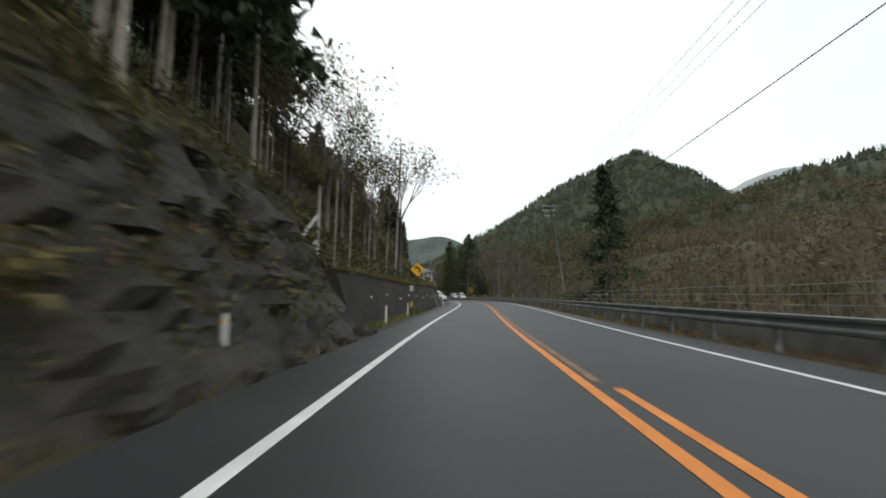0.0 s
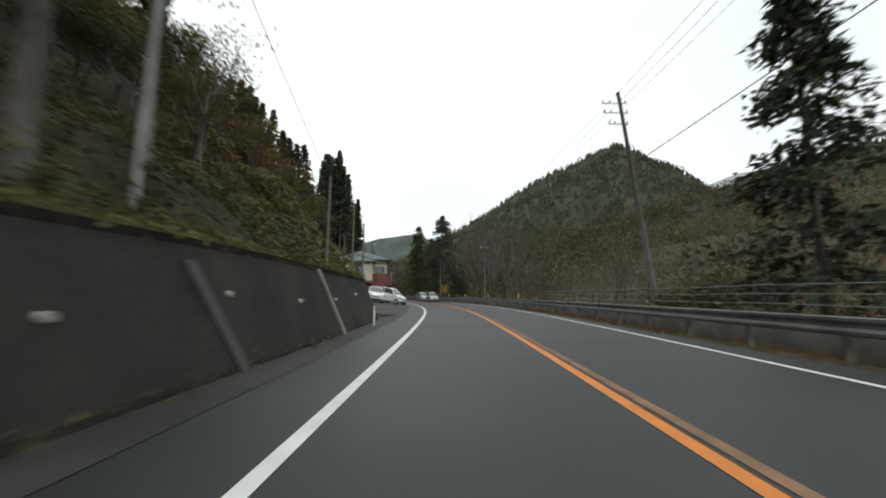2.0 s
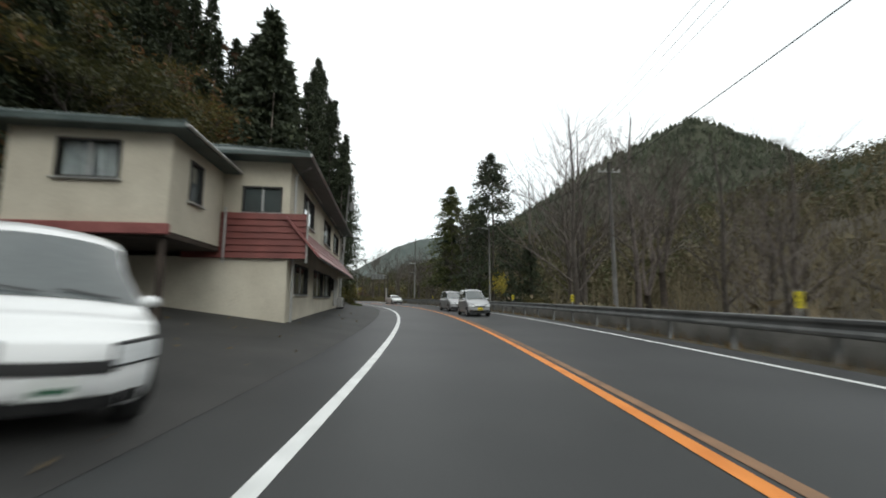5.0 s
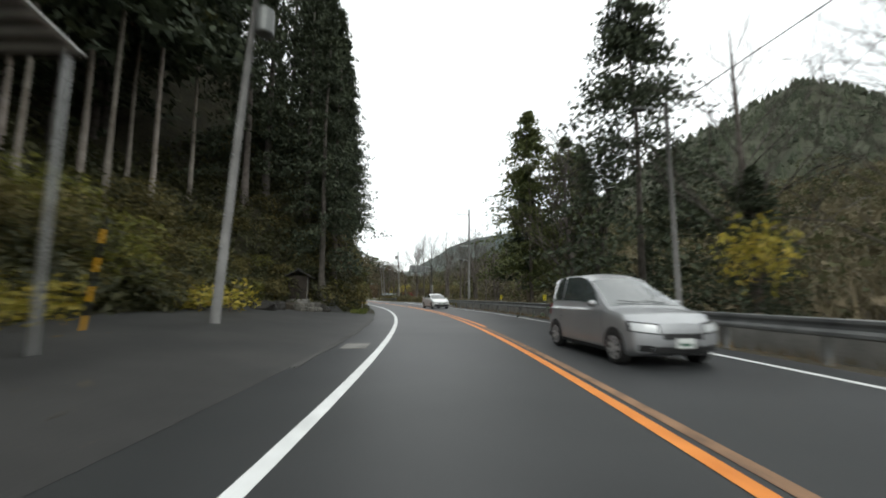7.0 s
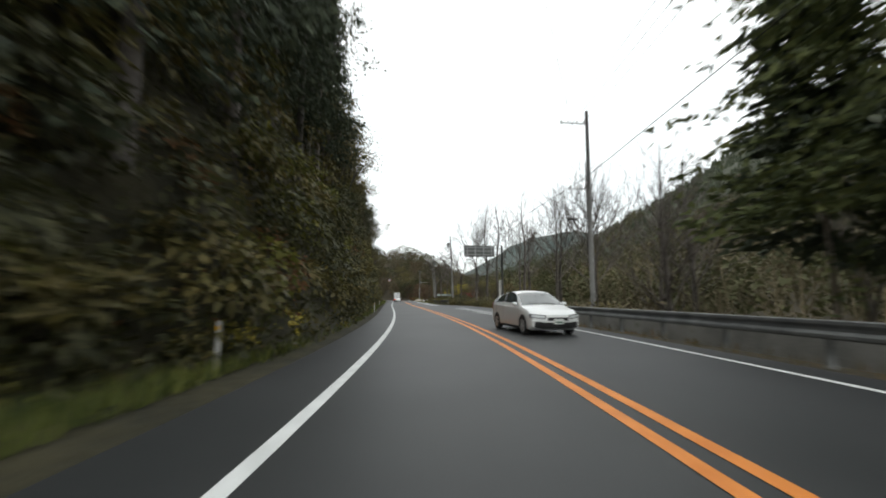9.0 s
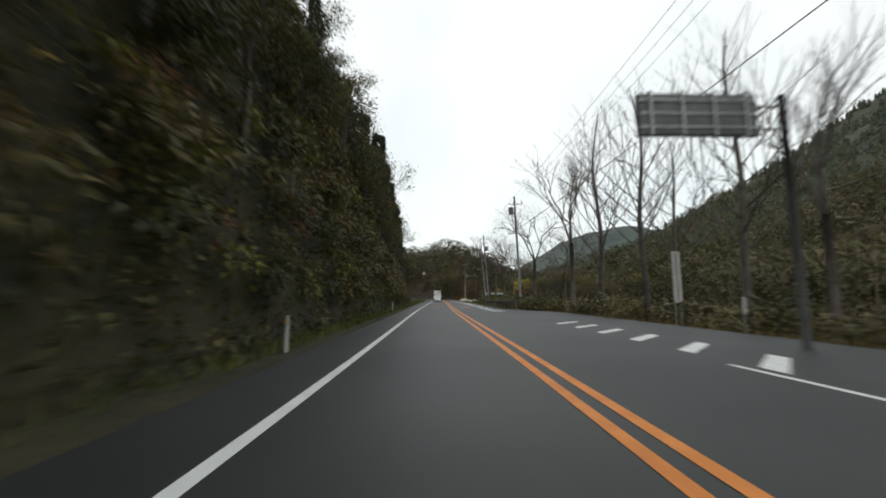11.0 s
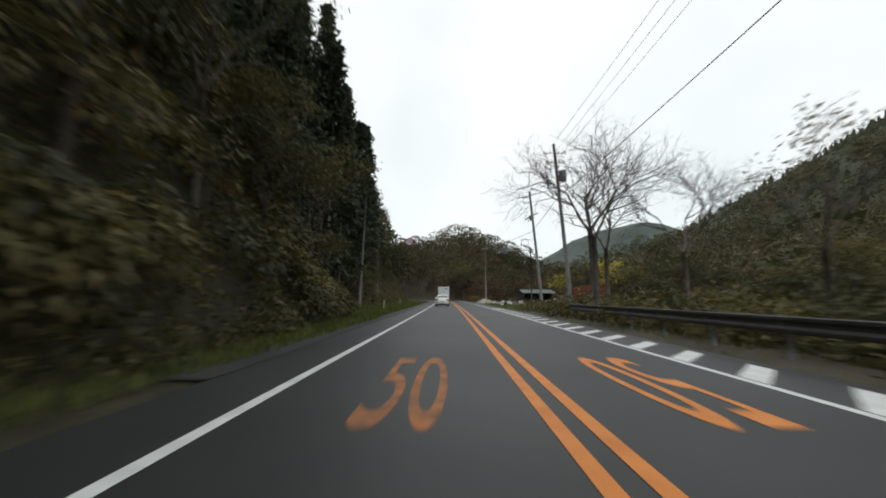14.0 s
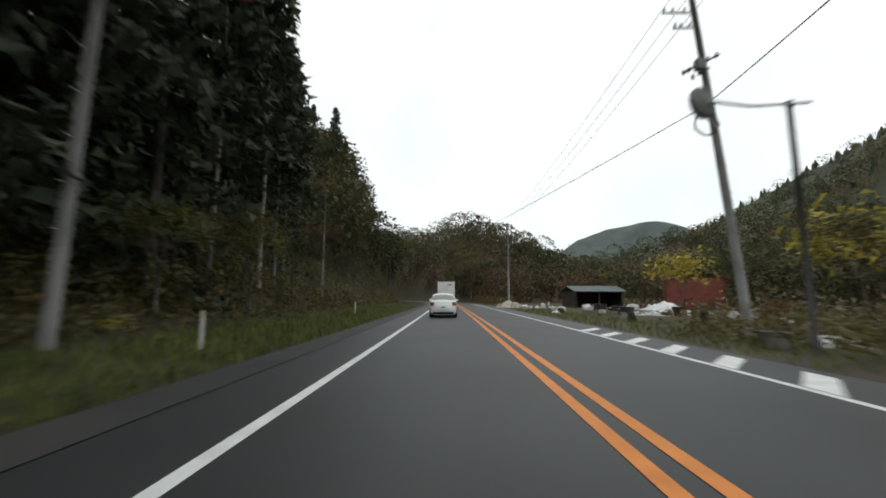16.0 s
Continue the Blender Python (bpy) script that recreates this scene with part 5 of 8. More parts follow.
for a, c, za, zc in ((50.8, 93.0, 12.95, 13.0), (93.0, 144.5, 13.0, 11.75), (144.5, 195.3, 11.75, 12.15), (195.3, 222.1, 12.15, 11.85), (222.1, 234.7, 11.85, 11.75), (234.7, 278, 11.75, 11.6), (-20, 50.8, 12.4, 12.95)):
    la = {50.8: 11.9, 93.0: 13.4, 144.5: 10.6, 195.3: 10.7, 222.1: 10.1, 234.7: 10.3, 278: 10.5, -20: 11.8}
    for d in (-.6, 0, .6):
        wire(at(a, la[a] + d, za), at(c, la[c] + d, zc), .5 if c - a > 30 else .15, .011)
for a, c, la, lc, za, zc in ((50.8, 93, 11.4, 13.2, 8.3, 9.0), (93, 144.5, 13.2, 11.3, 9.0, 8.4), (144.5, 195.3, 11.3, 10.5, 8.4, 8.6), (195.3, 222.1, 10.5, 10.0, 8.6, 8.2), (222.1, 234.7, 10.0, 10.7, 8.2, 7.8), (-20, 50.8, 11.8, 11.4, 8.9, 8.25)):
    wire(at(a, la, za), at(c, lc, zc), .25 if c - a > 30 else .1, .022, label="thick black overhead cable")
wire(at(234.7, 10.8, 7.9), at(300, -8, 7.2), .8, .018, 20, label="thick black overhead cable")
wire(at(36.9, -5.3, 12.6), at(109, -5.0, 10.2), 1.4, .014, 18)
wire(at(36.9, -5.3, 12.3), at(-12, -7.5, 11.4), .8, .014, 18)
wire(at(109, -4.9, 10.5), at(144.5, 10.6, 11.5), .5, .012, 18)


# ---------------------------------------------------------------- signs, markers and mirrors
def curve_sign(s, lat, z):
    t = empty("curve_sign", spot(s, lat, hz(s, lat)))
    z = z - hz(s, lat)
    tagged(t, "yellow diamond bend-warning sign with a black curved arrow", "road sign")
    b = Build()
    b.tube([(0, .05, -.5), (0, .05, z + .3)], .03, 10)
    part("post", b, "dark_steel", t, smooth=True)
    R, c = .48, .055
    pts = []
    for k in range(4):
        w = math.pi / 2 * k
        d, n = Vector((math.sin(w), 0, math.cos(w))), Vector((math.cos(w), 0, -math.sin(w)))
        for j in (-1, 0, 1):
            pts.append(d * (R - (c if j else c * .45)) + n * j * c)
    b = Build()
    b.loft([[Vector((p.x, .0, p.z + z)) for p in pts], [Vector((p.x, .014, p.z + z)) for p in pts]])
    part("plate", b, "sign_yellow", t)
    b = Build()
    # arrow: a shaft that rises and bends to the left, with a head
    arc = [(.15, -.20), (.15, -.06), (.11, .05), (.03, .11), (-.07, .13)]
    for (x0, z0), (x1, z1) in zip(arc, arc[1:]):
        d = Vector((x1 - x0, 0, z1 - z0)).normalized()
        n = Vector((-d.z, 0, d.x)) * .05
        a0, a1 = Vector((x0, -.004, z0 + z)), Vector((x1, -.004, z1 + z)) + d * .012
        b.quad(a0 - n, a0 + n, a1 + n, a1 - n)
    b.tri((-.05, -.0045, .25 + z), (-.05, -.0045, .01 + z), (-.23, -.0045, .12 + z))
    part("arrow", b, "sign_black", t)
    for dz in (-.2, .2):
        b = Build()
        b.box((0, .03, z + dz), (.1, .03, .04))
        part("clamp", b, "galvanised", t)
    return t


curve_sign(26.40, -1.95, 2.93)


def delineator(s, lat, h=.9, mat="pale", label="short white roadside marker post", top=None, z=None):
    t = empty("marker_post", spot(s, lat, hz(s, lat) if z is None else z))
    tagged(t, label, "marker post", "roadside marker posts")
    b = Build()
    b.tube([(0, 0, -.3), (0, 0, h - .04), (0, 0, h)], [.045, .045, .03], 10)
    part("post", b, mat, t, smooth=True)
    b = Build()
    b.box((0, -.046, h - .12), (.05, .012, .07), bev=.003)
    part("reflector", b, top or "sign_yellow", t)
    return t


for s, lat in ((6.0, -2.0), (16.5, -1.75), (22.0, -1.8), (44.8, -1.75), (129.6, -2.3), (160, -1.8), (184, -1.9), (230, -3.6), (246, -4.0)):
    delineator(s, lat, .8)
t = empty("warning_post", spot(23.2, -1.8, 0))
tagged(t, "roadside warning post with white box and yellow band", "marker post")
for nm, z0, z1, rad, mt in (("pole", -.3, 1.75, .035, "dark_steel"), ("band", .55, .85, .06, "sign_yellow"), ("sleeve", .1, .45, .055, "sign_black")):
    b = Build()
    b.tube([(0, 0, z0), (0, 0, z1)], rad, 10)
    part(nm, b, mt, t, smooth=False)
b = Build()
b.box((0, 0, 1.62), (.2, .12, .34), bev=.015)
part("box", b, "pale", t)
# yellow chevron markers behind the guardrail
for s in (66, 78, 90, 100, 119.5, 128):
    t = empty("chevron_marker", spot(s, 9.15, .44, 12))
    tagged(t, "small yellow chevron marker on a post", "marker", "chevron markers")
    b = Build()
    b.tube([(0, 0, -.1), (0, 0, .95)], .022, 6)
    part("post", b, "galvanised", t)
    b = Build()
    b.box((0, -.03, .72), (.21, .012, .36), bev=.004)
    pl = part("plate", b, "sign_lemon", t)
    for dz in (.1, -.1):
        b = Build()
        b.v = [(.085, -.0385, .79 + dz * .8), (-.015, -.0385, .72 + dz * .8), (.085, -.0385, .65 + dz * .8), (.025, -.0385, .65 + dz * .8), (-.085, -.0385, .72 + dz * .8), (.025, -.0385, .79 + dz * .8)]
        b.f = [(0, 5, 4, 1), (1, 4, 3, 2)]
        part("chevron", b, "sign_black", pl)


def road_mirror(s, lat, z, side, label, post=True, arm=0.0):
    t = empty("traffic_mirror", spot(s, lat, 0 if post else z - 1.0))
    z = z if post else 1.0
    tagged(t, label, "traffic mirror", "traffic mirrors")
    b = Build()
    n = 22
    R = .31
    face = []
    for rr, dy in ((0.02, -.06), (.16, -.05), (.26, -.02), (R, .0)):
        face.append([Vector((math.cos(6.283 * k / n) * rr, dy, z + math.sin(6.283 * k / n) * rr)) for k in range(n)])
    b.loft(face)
    m = Matrix.Rotation(radians(side), 4, 'Z')
    b.v = [tuple(m @ Vector(v)) for v in b.v]
    part("face", b, "mirror", t, smooth=True)
    b = Build()
    b.loft([[m @ Vector((math.cos(6.283 * k / n) * rr, dy, z + math.sin(6.283 * k / n) * rr)) for k in range(n)] for rr, dy in ((R, -.03), (R + .03, -.05), (R + .04, .03), (R - .02, .08), (.08, .12))])
    part("hood", b, "red_barn" if post else "panel_back", t)
    b = Build()
    if post:
        b.tube([m @ Vector((0, .1, z)), (.0, .22, z), (.0, .22, z - .3), (0, .22, -.4)], .04, 8)
    else:
        b.tube([m @ Vector((0, .1, z)), (arm * .5, .2, z + .02), (arm, .1, z + .05)], .03, 6)
    part("support", b, "galvanised", t, smooth=True)
    return t


road_mirror(229.4, 7.28, 5.37, 205, "round convex traffic mirror on a long arm", post=False, arm=2.4)
t = empty("cable_coil", spot(233.05, 9.8, 6.55))
tagged(t, "black coil of spare cable hung beside the pole", "cable coil")
b = Build()
b.tube([(.36 * math.cos(6.283 * k / 28), .02 * math.sin(k * 1.3), .36 * math.sin(6.283 * k / 28)) for k in range(29)], .028, 6, cap=False)
part("loop", b, "wire", t, smooth=True)
b = Build()
b.tube([(-.36, 0, .36), (.1, .3, .4), (1.15, 1.2, .42)], .022, 6)
part("bracket", b, "galvanised", t)
t = empty("mirror_post", spot(230.05, 9.7, 0))
tagged(t, "short dark steel post carrying the mirror's arm", "post")
b = Build()
b.tube([(0, 0, -.3), (0, 0, 5.62)], [.075, .06], 10)
part("shaft", b, "dark_steel", t, smooth=True)
b = Build()
b.tube([(0, 0, 5.62), (0, 0, 5.72)], .09, 10)
part("cap", b, "dark_steel", t)
# speed limit sign on a long arm from the left pole
t = empty("speed_sign", spot(226.3, -1.0, 5.0))
tagged(t, "round white speed limit sign with red ring and blue 50", "road sign")


def disc(r0, r1, y, y2, n=32):
    b = Build()
    outer = [[Vector((math.cos(6.283 * k / n) * q, d, .75 + math.sin(6.283 * k / n) * q)) for k in range(n)] for q, d in ((r1, y2), (r1, y), (max(r0, .01), y))]
    b.loft(outer, cap=r0 == 0)
    return b


part("plate", disc(0, .318, -.001, .012), "panel_back", t)
part("face", disc(0, .262, -.004, .0), "white_paint", t)
part("ring", disc(.26, .316, -.006, .0), "red_paint", t)
cu = bpy.data.curves.new("numeral", 'FONT')
cu.body, cu.size, cu.align_x, cu.align_y, cu.offset = "50", .40, 'CENTER', 'CENTER', .008
tmp = new("numeral_outline", cu)
bpy.context.view_layer.update()
me = bpy.data.meshes.new_from_object(tmp.evaluated_get(bpy.context.evaluated_depsgraph_get()))
bpy.data.objects.remove(tmp)
me.materials.clear()
me.materials.append(M["blue_paint"])
part("numeral", me, None, t, "blue number 50", at=pose(0, -.0085, .75, 90, 0, 0))
b = Build()
b.tube([(0, .03, .75), (-.4, .05, .95), (-1.2, .4, 1.1), (-4.35, 2.55, 1.15)], [.03, .03, .035, .045], 8)
part("arm", b, "dark_steel", t, smooth=True)

# information board on a cantilever arm
t = empty("information_board", spot(160.0, 10.45, 0))
tagged(t, "grey steel information board on a cantilever arm, seen from behind", "road sign")
b = Build()
b.box((-2.3, 0, 5.75), (3.0, .16, 1.1), bev=.03)
part("panel", b, "panel_back", t)
for x in (-3.5, -2.7, -1.9, -1.1):
    b = Build()
    b.box((x, -.11, 5.75), (.08, .06, 1.16), bev=.01)
    part("rib", b, "galvanised", t)
for z in (5.4, 5.75, 6.1):
    b = Build()
    b.box((-2.3, -.1, z), (2.96, .04, .06), bev=.008)
    part("rail", b, "galvanised", t)
b = Build()
b.tube([(0, .1, -.3), (0, .1, 3.2), (0, .1, 6.35)], [.11, .1, .085], 12)
part("post", b, "dark_steel", t, smooth=True)
for z in (5.45, 6.05):
    b = Build()
    b.tube([(0, .1, z), (-3.7, .1, z)], .045, 8)
    part("arm", b, "galvanised", t, smooth=True)
# white vertical board beside the lay-by
t = empty("roadside_board", spot(168.6, 12.7, .2, 6))
tagged(t, "narrow white vertical board on two posts", "sign board")
b = Build()
b.box((0, 0, 1.95), (.42, .03, 2.35), bev=.01)
bd = part("panel", b, "pale", t)
b = Build()
b.box((0, -.019, 1.95), (.06, .006, 2.2))
part("stripe", b, "panel_back", bd)
for x in (-.14, .14):
    b = Build()
    b.tube([(x, .04, -.6), (x, .04, 3.0)], .025, 6)
    part("post", b, "galvanised", t)
# low blue-grey bus-stop style post at the lay-by's end
t = empty("marker_board", spot(163.4, 11.6, 0, 10))
tagged(t, "slim pale marker board on a single post", "sign board")
b = Build()
b.tube([(0, 0, -.2), (0, 0, 1.25)], .02, 6)
part("post", b, "galvanised", t)
b = Build()
b.box((0, -.03, .95), (.14, .02, .55), bev=.005)
part("panel", b, "pale", t)


# ---------------------------------------------------------------- left side: rock face, retaining walls
def rock_sheet(s0, s1, h, seed):
    r, b = rng(seed), Build()
    ns, nz = int((s1 - s0) / .35), 16
    rows = []
    for i in range(ns + 1):
        s = s0 + (s1 - s0) * i / ns
        col = []
        edge = min(1.0, min(i, ns - i) / 5)
        for j in range(nz + 1):
            u = j / nz
            z = h * u * (.5 + .5 * edge)
            n1 = noise.noise(Vector((s * .55, z * .7, seed))) * .5 + noise.noise(Vector((s * 1.6, z * 1.9, seed + 3))) * .28 + noise.noise(Vector((s * 4, z * 4, seed + 9))) * .12 + (.22 - abs(noise.noise(Vector((s * .8, z * 1.1, seed + 5)))) * 1.1)
            d = 1.75 + z / 1.5 - .22 * edge - n1 * min(1.15, .5 + .4 * z) * edge + .2 * (1 - edge)
            col.append(at(s, -d, z - .1))
        rows.append(col)
    i0 = len(b.v)
    for c in rows:
        b.v += [tuple(p) for p in c]
    for i in range(ns):
        for j in range(nz):
            a = i0 + i * (nz + 1) + j
            b.f.append((a, a + 1, a + nz + 2, a + nz + 1))
    return tagged(part("rock_face", b, "rock"), "wet grey-brown rock face beside the road", "rock face", kind="structure")


rock_sheet(-14, 13.6, 4.6, 3)
pads("rock_growth", "dark ferns and ivy clinging to the rock face", "leaf_dark", -14, 13, .1, 4.0, 120, 231, (.18, .5), .11)
pads("rock_growth", "withered brown growth on the rock face", "leaf_rust", -14, 13, .3, 4.5, 60, 232, (.15, .4), .1)
# ledge rocks at the toe
r = rng(41)
for k in range(26):
    s = r.uniform(-8, 13)
    b = Build()
    n = 7
    rad = r.uniform(.12, .38)
    rings = []
    for z, q in ((-.4, .8), (0, 1.0), (.45, .85), (.75, .4)):
        rings.append([Vector((math.cos(6.283 * j / n) * rad * q * r.uniform(.75, 1.2), math.sin(6.283 * j / n) * rad * q * r.uniform(.75, 1.2), z * rad)) for j in range(n)])
    b.loft(rings)
    lat = -r.uniform(1.35, 1.8)
    tagged(part("boulder", b, "rock", at=spot(s, lat, .02, r.uniform(0, 360))), "rough grey boulder at the slope's foot", "boulder", "boulders at the slope's foot")

# battered retaining wall
wall = Build()
rings = []
for s in np.arange(13.1, 48.7, .8):
    hh = 2.05 - .06 * math.sin(s * .3)
    o = .0 if s < 46 else .05 * (s - 46)
    rings.append([at(s, -2.02 - o, -.2), at(s, -2.05 - o, .1), at(s, -2.70 - o, hh - .12), at(s, -2.66 - o, hh), at(s, -3.05 - o, hh + .02), at(s, -3.25 - o, -.2)])
wall.loft(rings)
tagged(part("retaining_wall", wall, "mossy"), "dark moss-stained concrete retaining wall", "wall", kind="structure")
hedge = empty("hedge", Matrix())
tagged(hedge, "low clipped olive-green hedge along the wall top", "hedge")
b = Build()
r = rng(44)
for k in range(6800):
    s = r.uniform(14, 48)
    clump(b, at(s, -3.0 + r.gauss(0, .16) - (0.05 * (s - 46) if s > 46 else 0), 2.0 + abs(r.gauss(0, .14))), .05, 1, .13, r)
part("foliage", b, "leaf_olive", hedge)
b = Build()
b.tube([at(q, -3.05, 2.05) for q in np.arange(14, 48, 1)], .03, 5)
part("stem", b, "bark", hedge)
for s0, s1, mt in ((41.15, 2.02, "concrete"), (35.0, 1.75, "gutter")):
    b = Build()
    rings = []
    for u in (0, .25, .5, .75, 1):
        z = -.1 + (s1 + .1) * u
        d = 1.96 + .35 * z
        q = s0 - .75 * u
        rings.append([at(q - .13, -d, z), at(q + .13, -d, z), at(q + .13, -d - .3, z), at(q - .13, -d - .3, z)])
    b.loft(rings)
    tagged(part("buttress", b, mt), "slanting worn concrete rib on the retaining wall", "buttress", "wall ribs")

# drain pipes through the retaining wall
for k, s in enumerate(np.arange(16.5, 47, 3.1)):
    z = 1.15 + .12 * math.sin(k * 2.3)
    d = 2.05 + .35 * (z - .1)
    b = Build()
    p, q = at(s, -d - .1, z), at(s, -d + .07, z - .02)
    b.tube([p, q, p.lerp(q, .8)], [.05, .05, .038], 10)
    tagged(part("drain_pipe", b, "pale"), "short pale drain pipe through the retaining wall", "drain pipe", "drain pipes in the wall")
# green growth at the wall's foot
pads("foot_growth", "dark ferns and moss at the wall's foot", "leaf_dark", 13, 40, -1.2, -.75, 60, 221, (.12, .3), .1)
pads("foot_growth", "olive grass tufts at the wall's foot", "leaf_olive", 13, 40, -1.25, -.8, 50, 222, (.1, .28), .1)
# stone block wall turning back to the forecourt
block_wall = empty("block_wall")
tagged(block_wall, "dark stone block retaining wall round the forecourt", "wall", kind="structure")
LINE = [(47.6, 2.35), (51.0, 3.0), (55.1, 4.5), (58.5, 6.0), (62.5, 7.6), (68.0, 9.4), (73.0, 11.6)]
pts = [at(s, -d, hz(s, -d + .6)) for s, d in LINE]
lens = [0.0]
for a, c in zip(pts, pts[1:]):
    lens.append(lens[-1] + (c - a).length)


def along(u):
    for i in range(len(lens) - 1):
        if u <= lens[i + 1] or i == len(lens) - 2:
            f = (u - lens[i]) / (lens[i + 1] - lens[i])
            d = (pts[i + 1] - pts[i])
            return pts[i].lerp(pts[i + 1], f), math.atan2(d.y, d.x)


core = Build()
ring = []
for k in range(29):
    p, a = along(lens[-1] * k / 28)
    n = Vector((-math.sin(a), math.cos(a), 0))
    hh = float(np.interp(k / 28, [0, .3, .45, 1], [1.9, 2.8, 3.1, 3.3]))
    ring.append([p + n * .12 + Vector((0, 0, -.4)), p + n * (.12 + .3 * hh) + Vector((0, 0, hh - .05)), p + n * (.9 + .3 * hh) + Vector((0, 0, hh - .05)), p + n * .9 + Vector((0, 0, -.4))])
core.loft(ring)
part("backing", core, "mossy", block_wall)
_bl = Build()
_bl.box((0, 0, 0), (.445, .16, .285), bev=.014)
_bl_me = _bl.mesh("block", "block")
r = rng(47)
for j in range(12):
    for k in range(int(lens[-1] / .45)):
        u = .25 + k * .45 + (.22 if j % 2 else 0)
        z = .13 + j * .285
        if u > lens[-1] or z > float(np.interp(u / lens[-1], [0, .3, .45, 1], [1.8, 2.7, 3.0, 3.2])) or (j * 61 + k) % 100 > 96:
            continue
        p, a = along(u)
        n = Vector((-math.sin(a), math.cos(a), 0))
        m = Matrix.Translation(p + n * (.11 + .3 * z) + Vector((0, 0, z))) @ Matrix.Rotation(a, 4, 'Z') @ Matrix.Rotation(radians(-17 + r.uniform(-2, 2)), 4, 'X')
        part("block", _bl_me, None, block_wall, at=m)


def ladder(s, lat, length, lean, turn, label):
    t = empty("ladder", spot(s, lat, hz(s, lat) + .03, turn))
    tagged(t, label, "ladder", "ladders at the wall")
    m = Matrix.Rotation(radians(-19), 4, 'Y') @ Matrix.Rotation(radians(-lean), 4, 'X')
    for x in (-.17, .17):
        b = Build()
        b.box((x, 0, length / 2), (.035, .07, length), bev=.006)
        b.v = [tuple(m @ Vector(v)) for v in b.v]
        part("rail", b, "grey_timber", t)
    for k in range(int(length / .32)):
        b = Build()
        b.tube([m @ Vector((-.17, 0, .25 + .32 * k)), m @ Vector((.17, 0, .25 + .32 * k))], .017, 6)
        part("rung", b, "grey_timber", t)


ladder(64.0, -6.4, 2.3, 16, 62, "weathered pale wooden ladder leaning on the block wall")
ladder(66.4, -7.1, 2.95, 16, 62, "weathered pale wooden ladder leaning on the block wall")
# blue tarpaulin over a heap at the wall's top, with growth hanging in front of it
b = Build()
nx, ny = 16, 10
for i in range(nx + 1):
    for j in range(ny + 1):
        u, w = i / nx, j / ny
        s, d = 58.1 + 2.3 * u, 6.95 + 1.9 * w + .5 * u
        top = 4.4 + .6 * float(ease(w * 1.6)) - .12 * u
        fold = .09 * math.sin(i * 1.1 + j * .4) + .06 * math.sin(j * 1.7 + i * .6)
        z = top + fold - (.35 if j == 0 or i in (0, nx) else 0)
        b.v.append(tuple(at(s, -d, z if j < ny else max(z - .5, hz(s, -d)))))
for i in range(nx):
    for j in range(ny):
        a = i * (ny + 1) + j
        b.f.append((a, a + 1, a + ny + 2, a + ny + 1))
tagged(part("tarpaulin", b, "tarp", smooth=True), "crumpled blue tarpaulin over a heap on the slope", "tarpaulin")
r, b = rng(241), Build()
for k in range(130):
    s = r.uniform(57, 61.2)
    clump(b, at(s, -6.6 - .42 * (s - 57.6) - r.uniform(0, 1.5), 3.3 + .7 * r.random()), .17, 36, .15, r)
stuff("bank_growth", b, "leaf_olive", "olive growth hanging below the tarpaulin", "undergrowth")
b = Build()
b.tube([(0, 0, 0), (.02, 0, .35), (0, .02, .6), (0, 0, .75)], [.14, .16, .15, .05], 10)
tagged(part("sack", b, "debris", at=spot(60.3, -7.9, max(3.3, hz(60.3, -7.9))), smooth=True), "tied white sack standing on the slope", "sack")
# timber props at the bracing by the slope: post with a slanting brace
ZP = hz(13.1, -3.4)
t = empty("braced_post", spot(13.1, -3.4, ZP))
tagged(t, "pale upright steel post with slanting braces", "post")
for nm, p, q in (("upright", (0, 0, -.5), (-.1, .3, 5.05 - ZP)), ("brace", (-.2, -1.25, 2.73 - ZP), (-.1, .25, 4.03 - ZP)), ("brace", (-.2, -.4, 2.5 - ZP), (-.1, .1, 3.06 - ZP)), ("strut", (-.2, -1.25, 2.73 - ZP), (-.4, -1.5, .3 - ZP))):
    b = Build()
    b.tube([p, q], .055, 8)
    part(nm, b, "pale", t, smooth=True)
for s, lat, hh in ((14.65, -3.4, 3.6), (16.45, -3.4, 3.6), (19.4, -3.4, 3.2), (23.2, -3.4, 2.9), (42.4, -3.1, 3.5), (46.3, -3.1, 3.4), (50.3, -3.4, 3.2), (53.6, -5.2, 3.0)):
    b = Build()
    z = hz(s, lat) - .3
    b.tube([(0, 0, 0), (.04, 0, hh * .5), (.08, .02, hh + max(0, 2.0 - z))], [.05, .047, .04], 8)
    tagged(part("fence_post", b, "grey_timber", at=spot(s, lat, z)), "pale slim rockfall fence post above the wall", "post", "rockfall fence posts")


# ---------------------------------------------------------------- the house and its shed (local x to the road, y along it)
def slab(b, pts, thick):
    """A sloping four-cornered plate."""
    pts = [Vector(p) for p in pts]
    n = (pts[1] - pts[0]).cross(pts[3] - pts[0]).normalized()
    if n.z < 0:
        n = -n
    b.loft([[p - n * thick for p in pts], pts])


house = empty("house", spot(91.5, -4.15, .45, 2.5))
tagged(house, "two-storey cream rendered house with red lower roof", "house")
YA, YB, DEP = -8.0, 8.6, 6.2          # ends along the road and depth
EAVE = 5.55


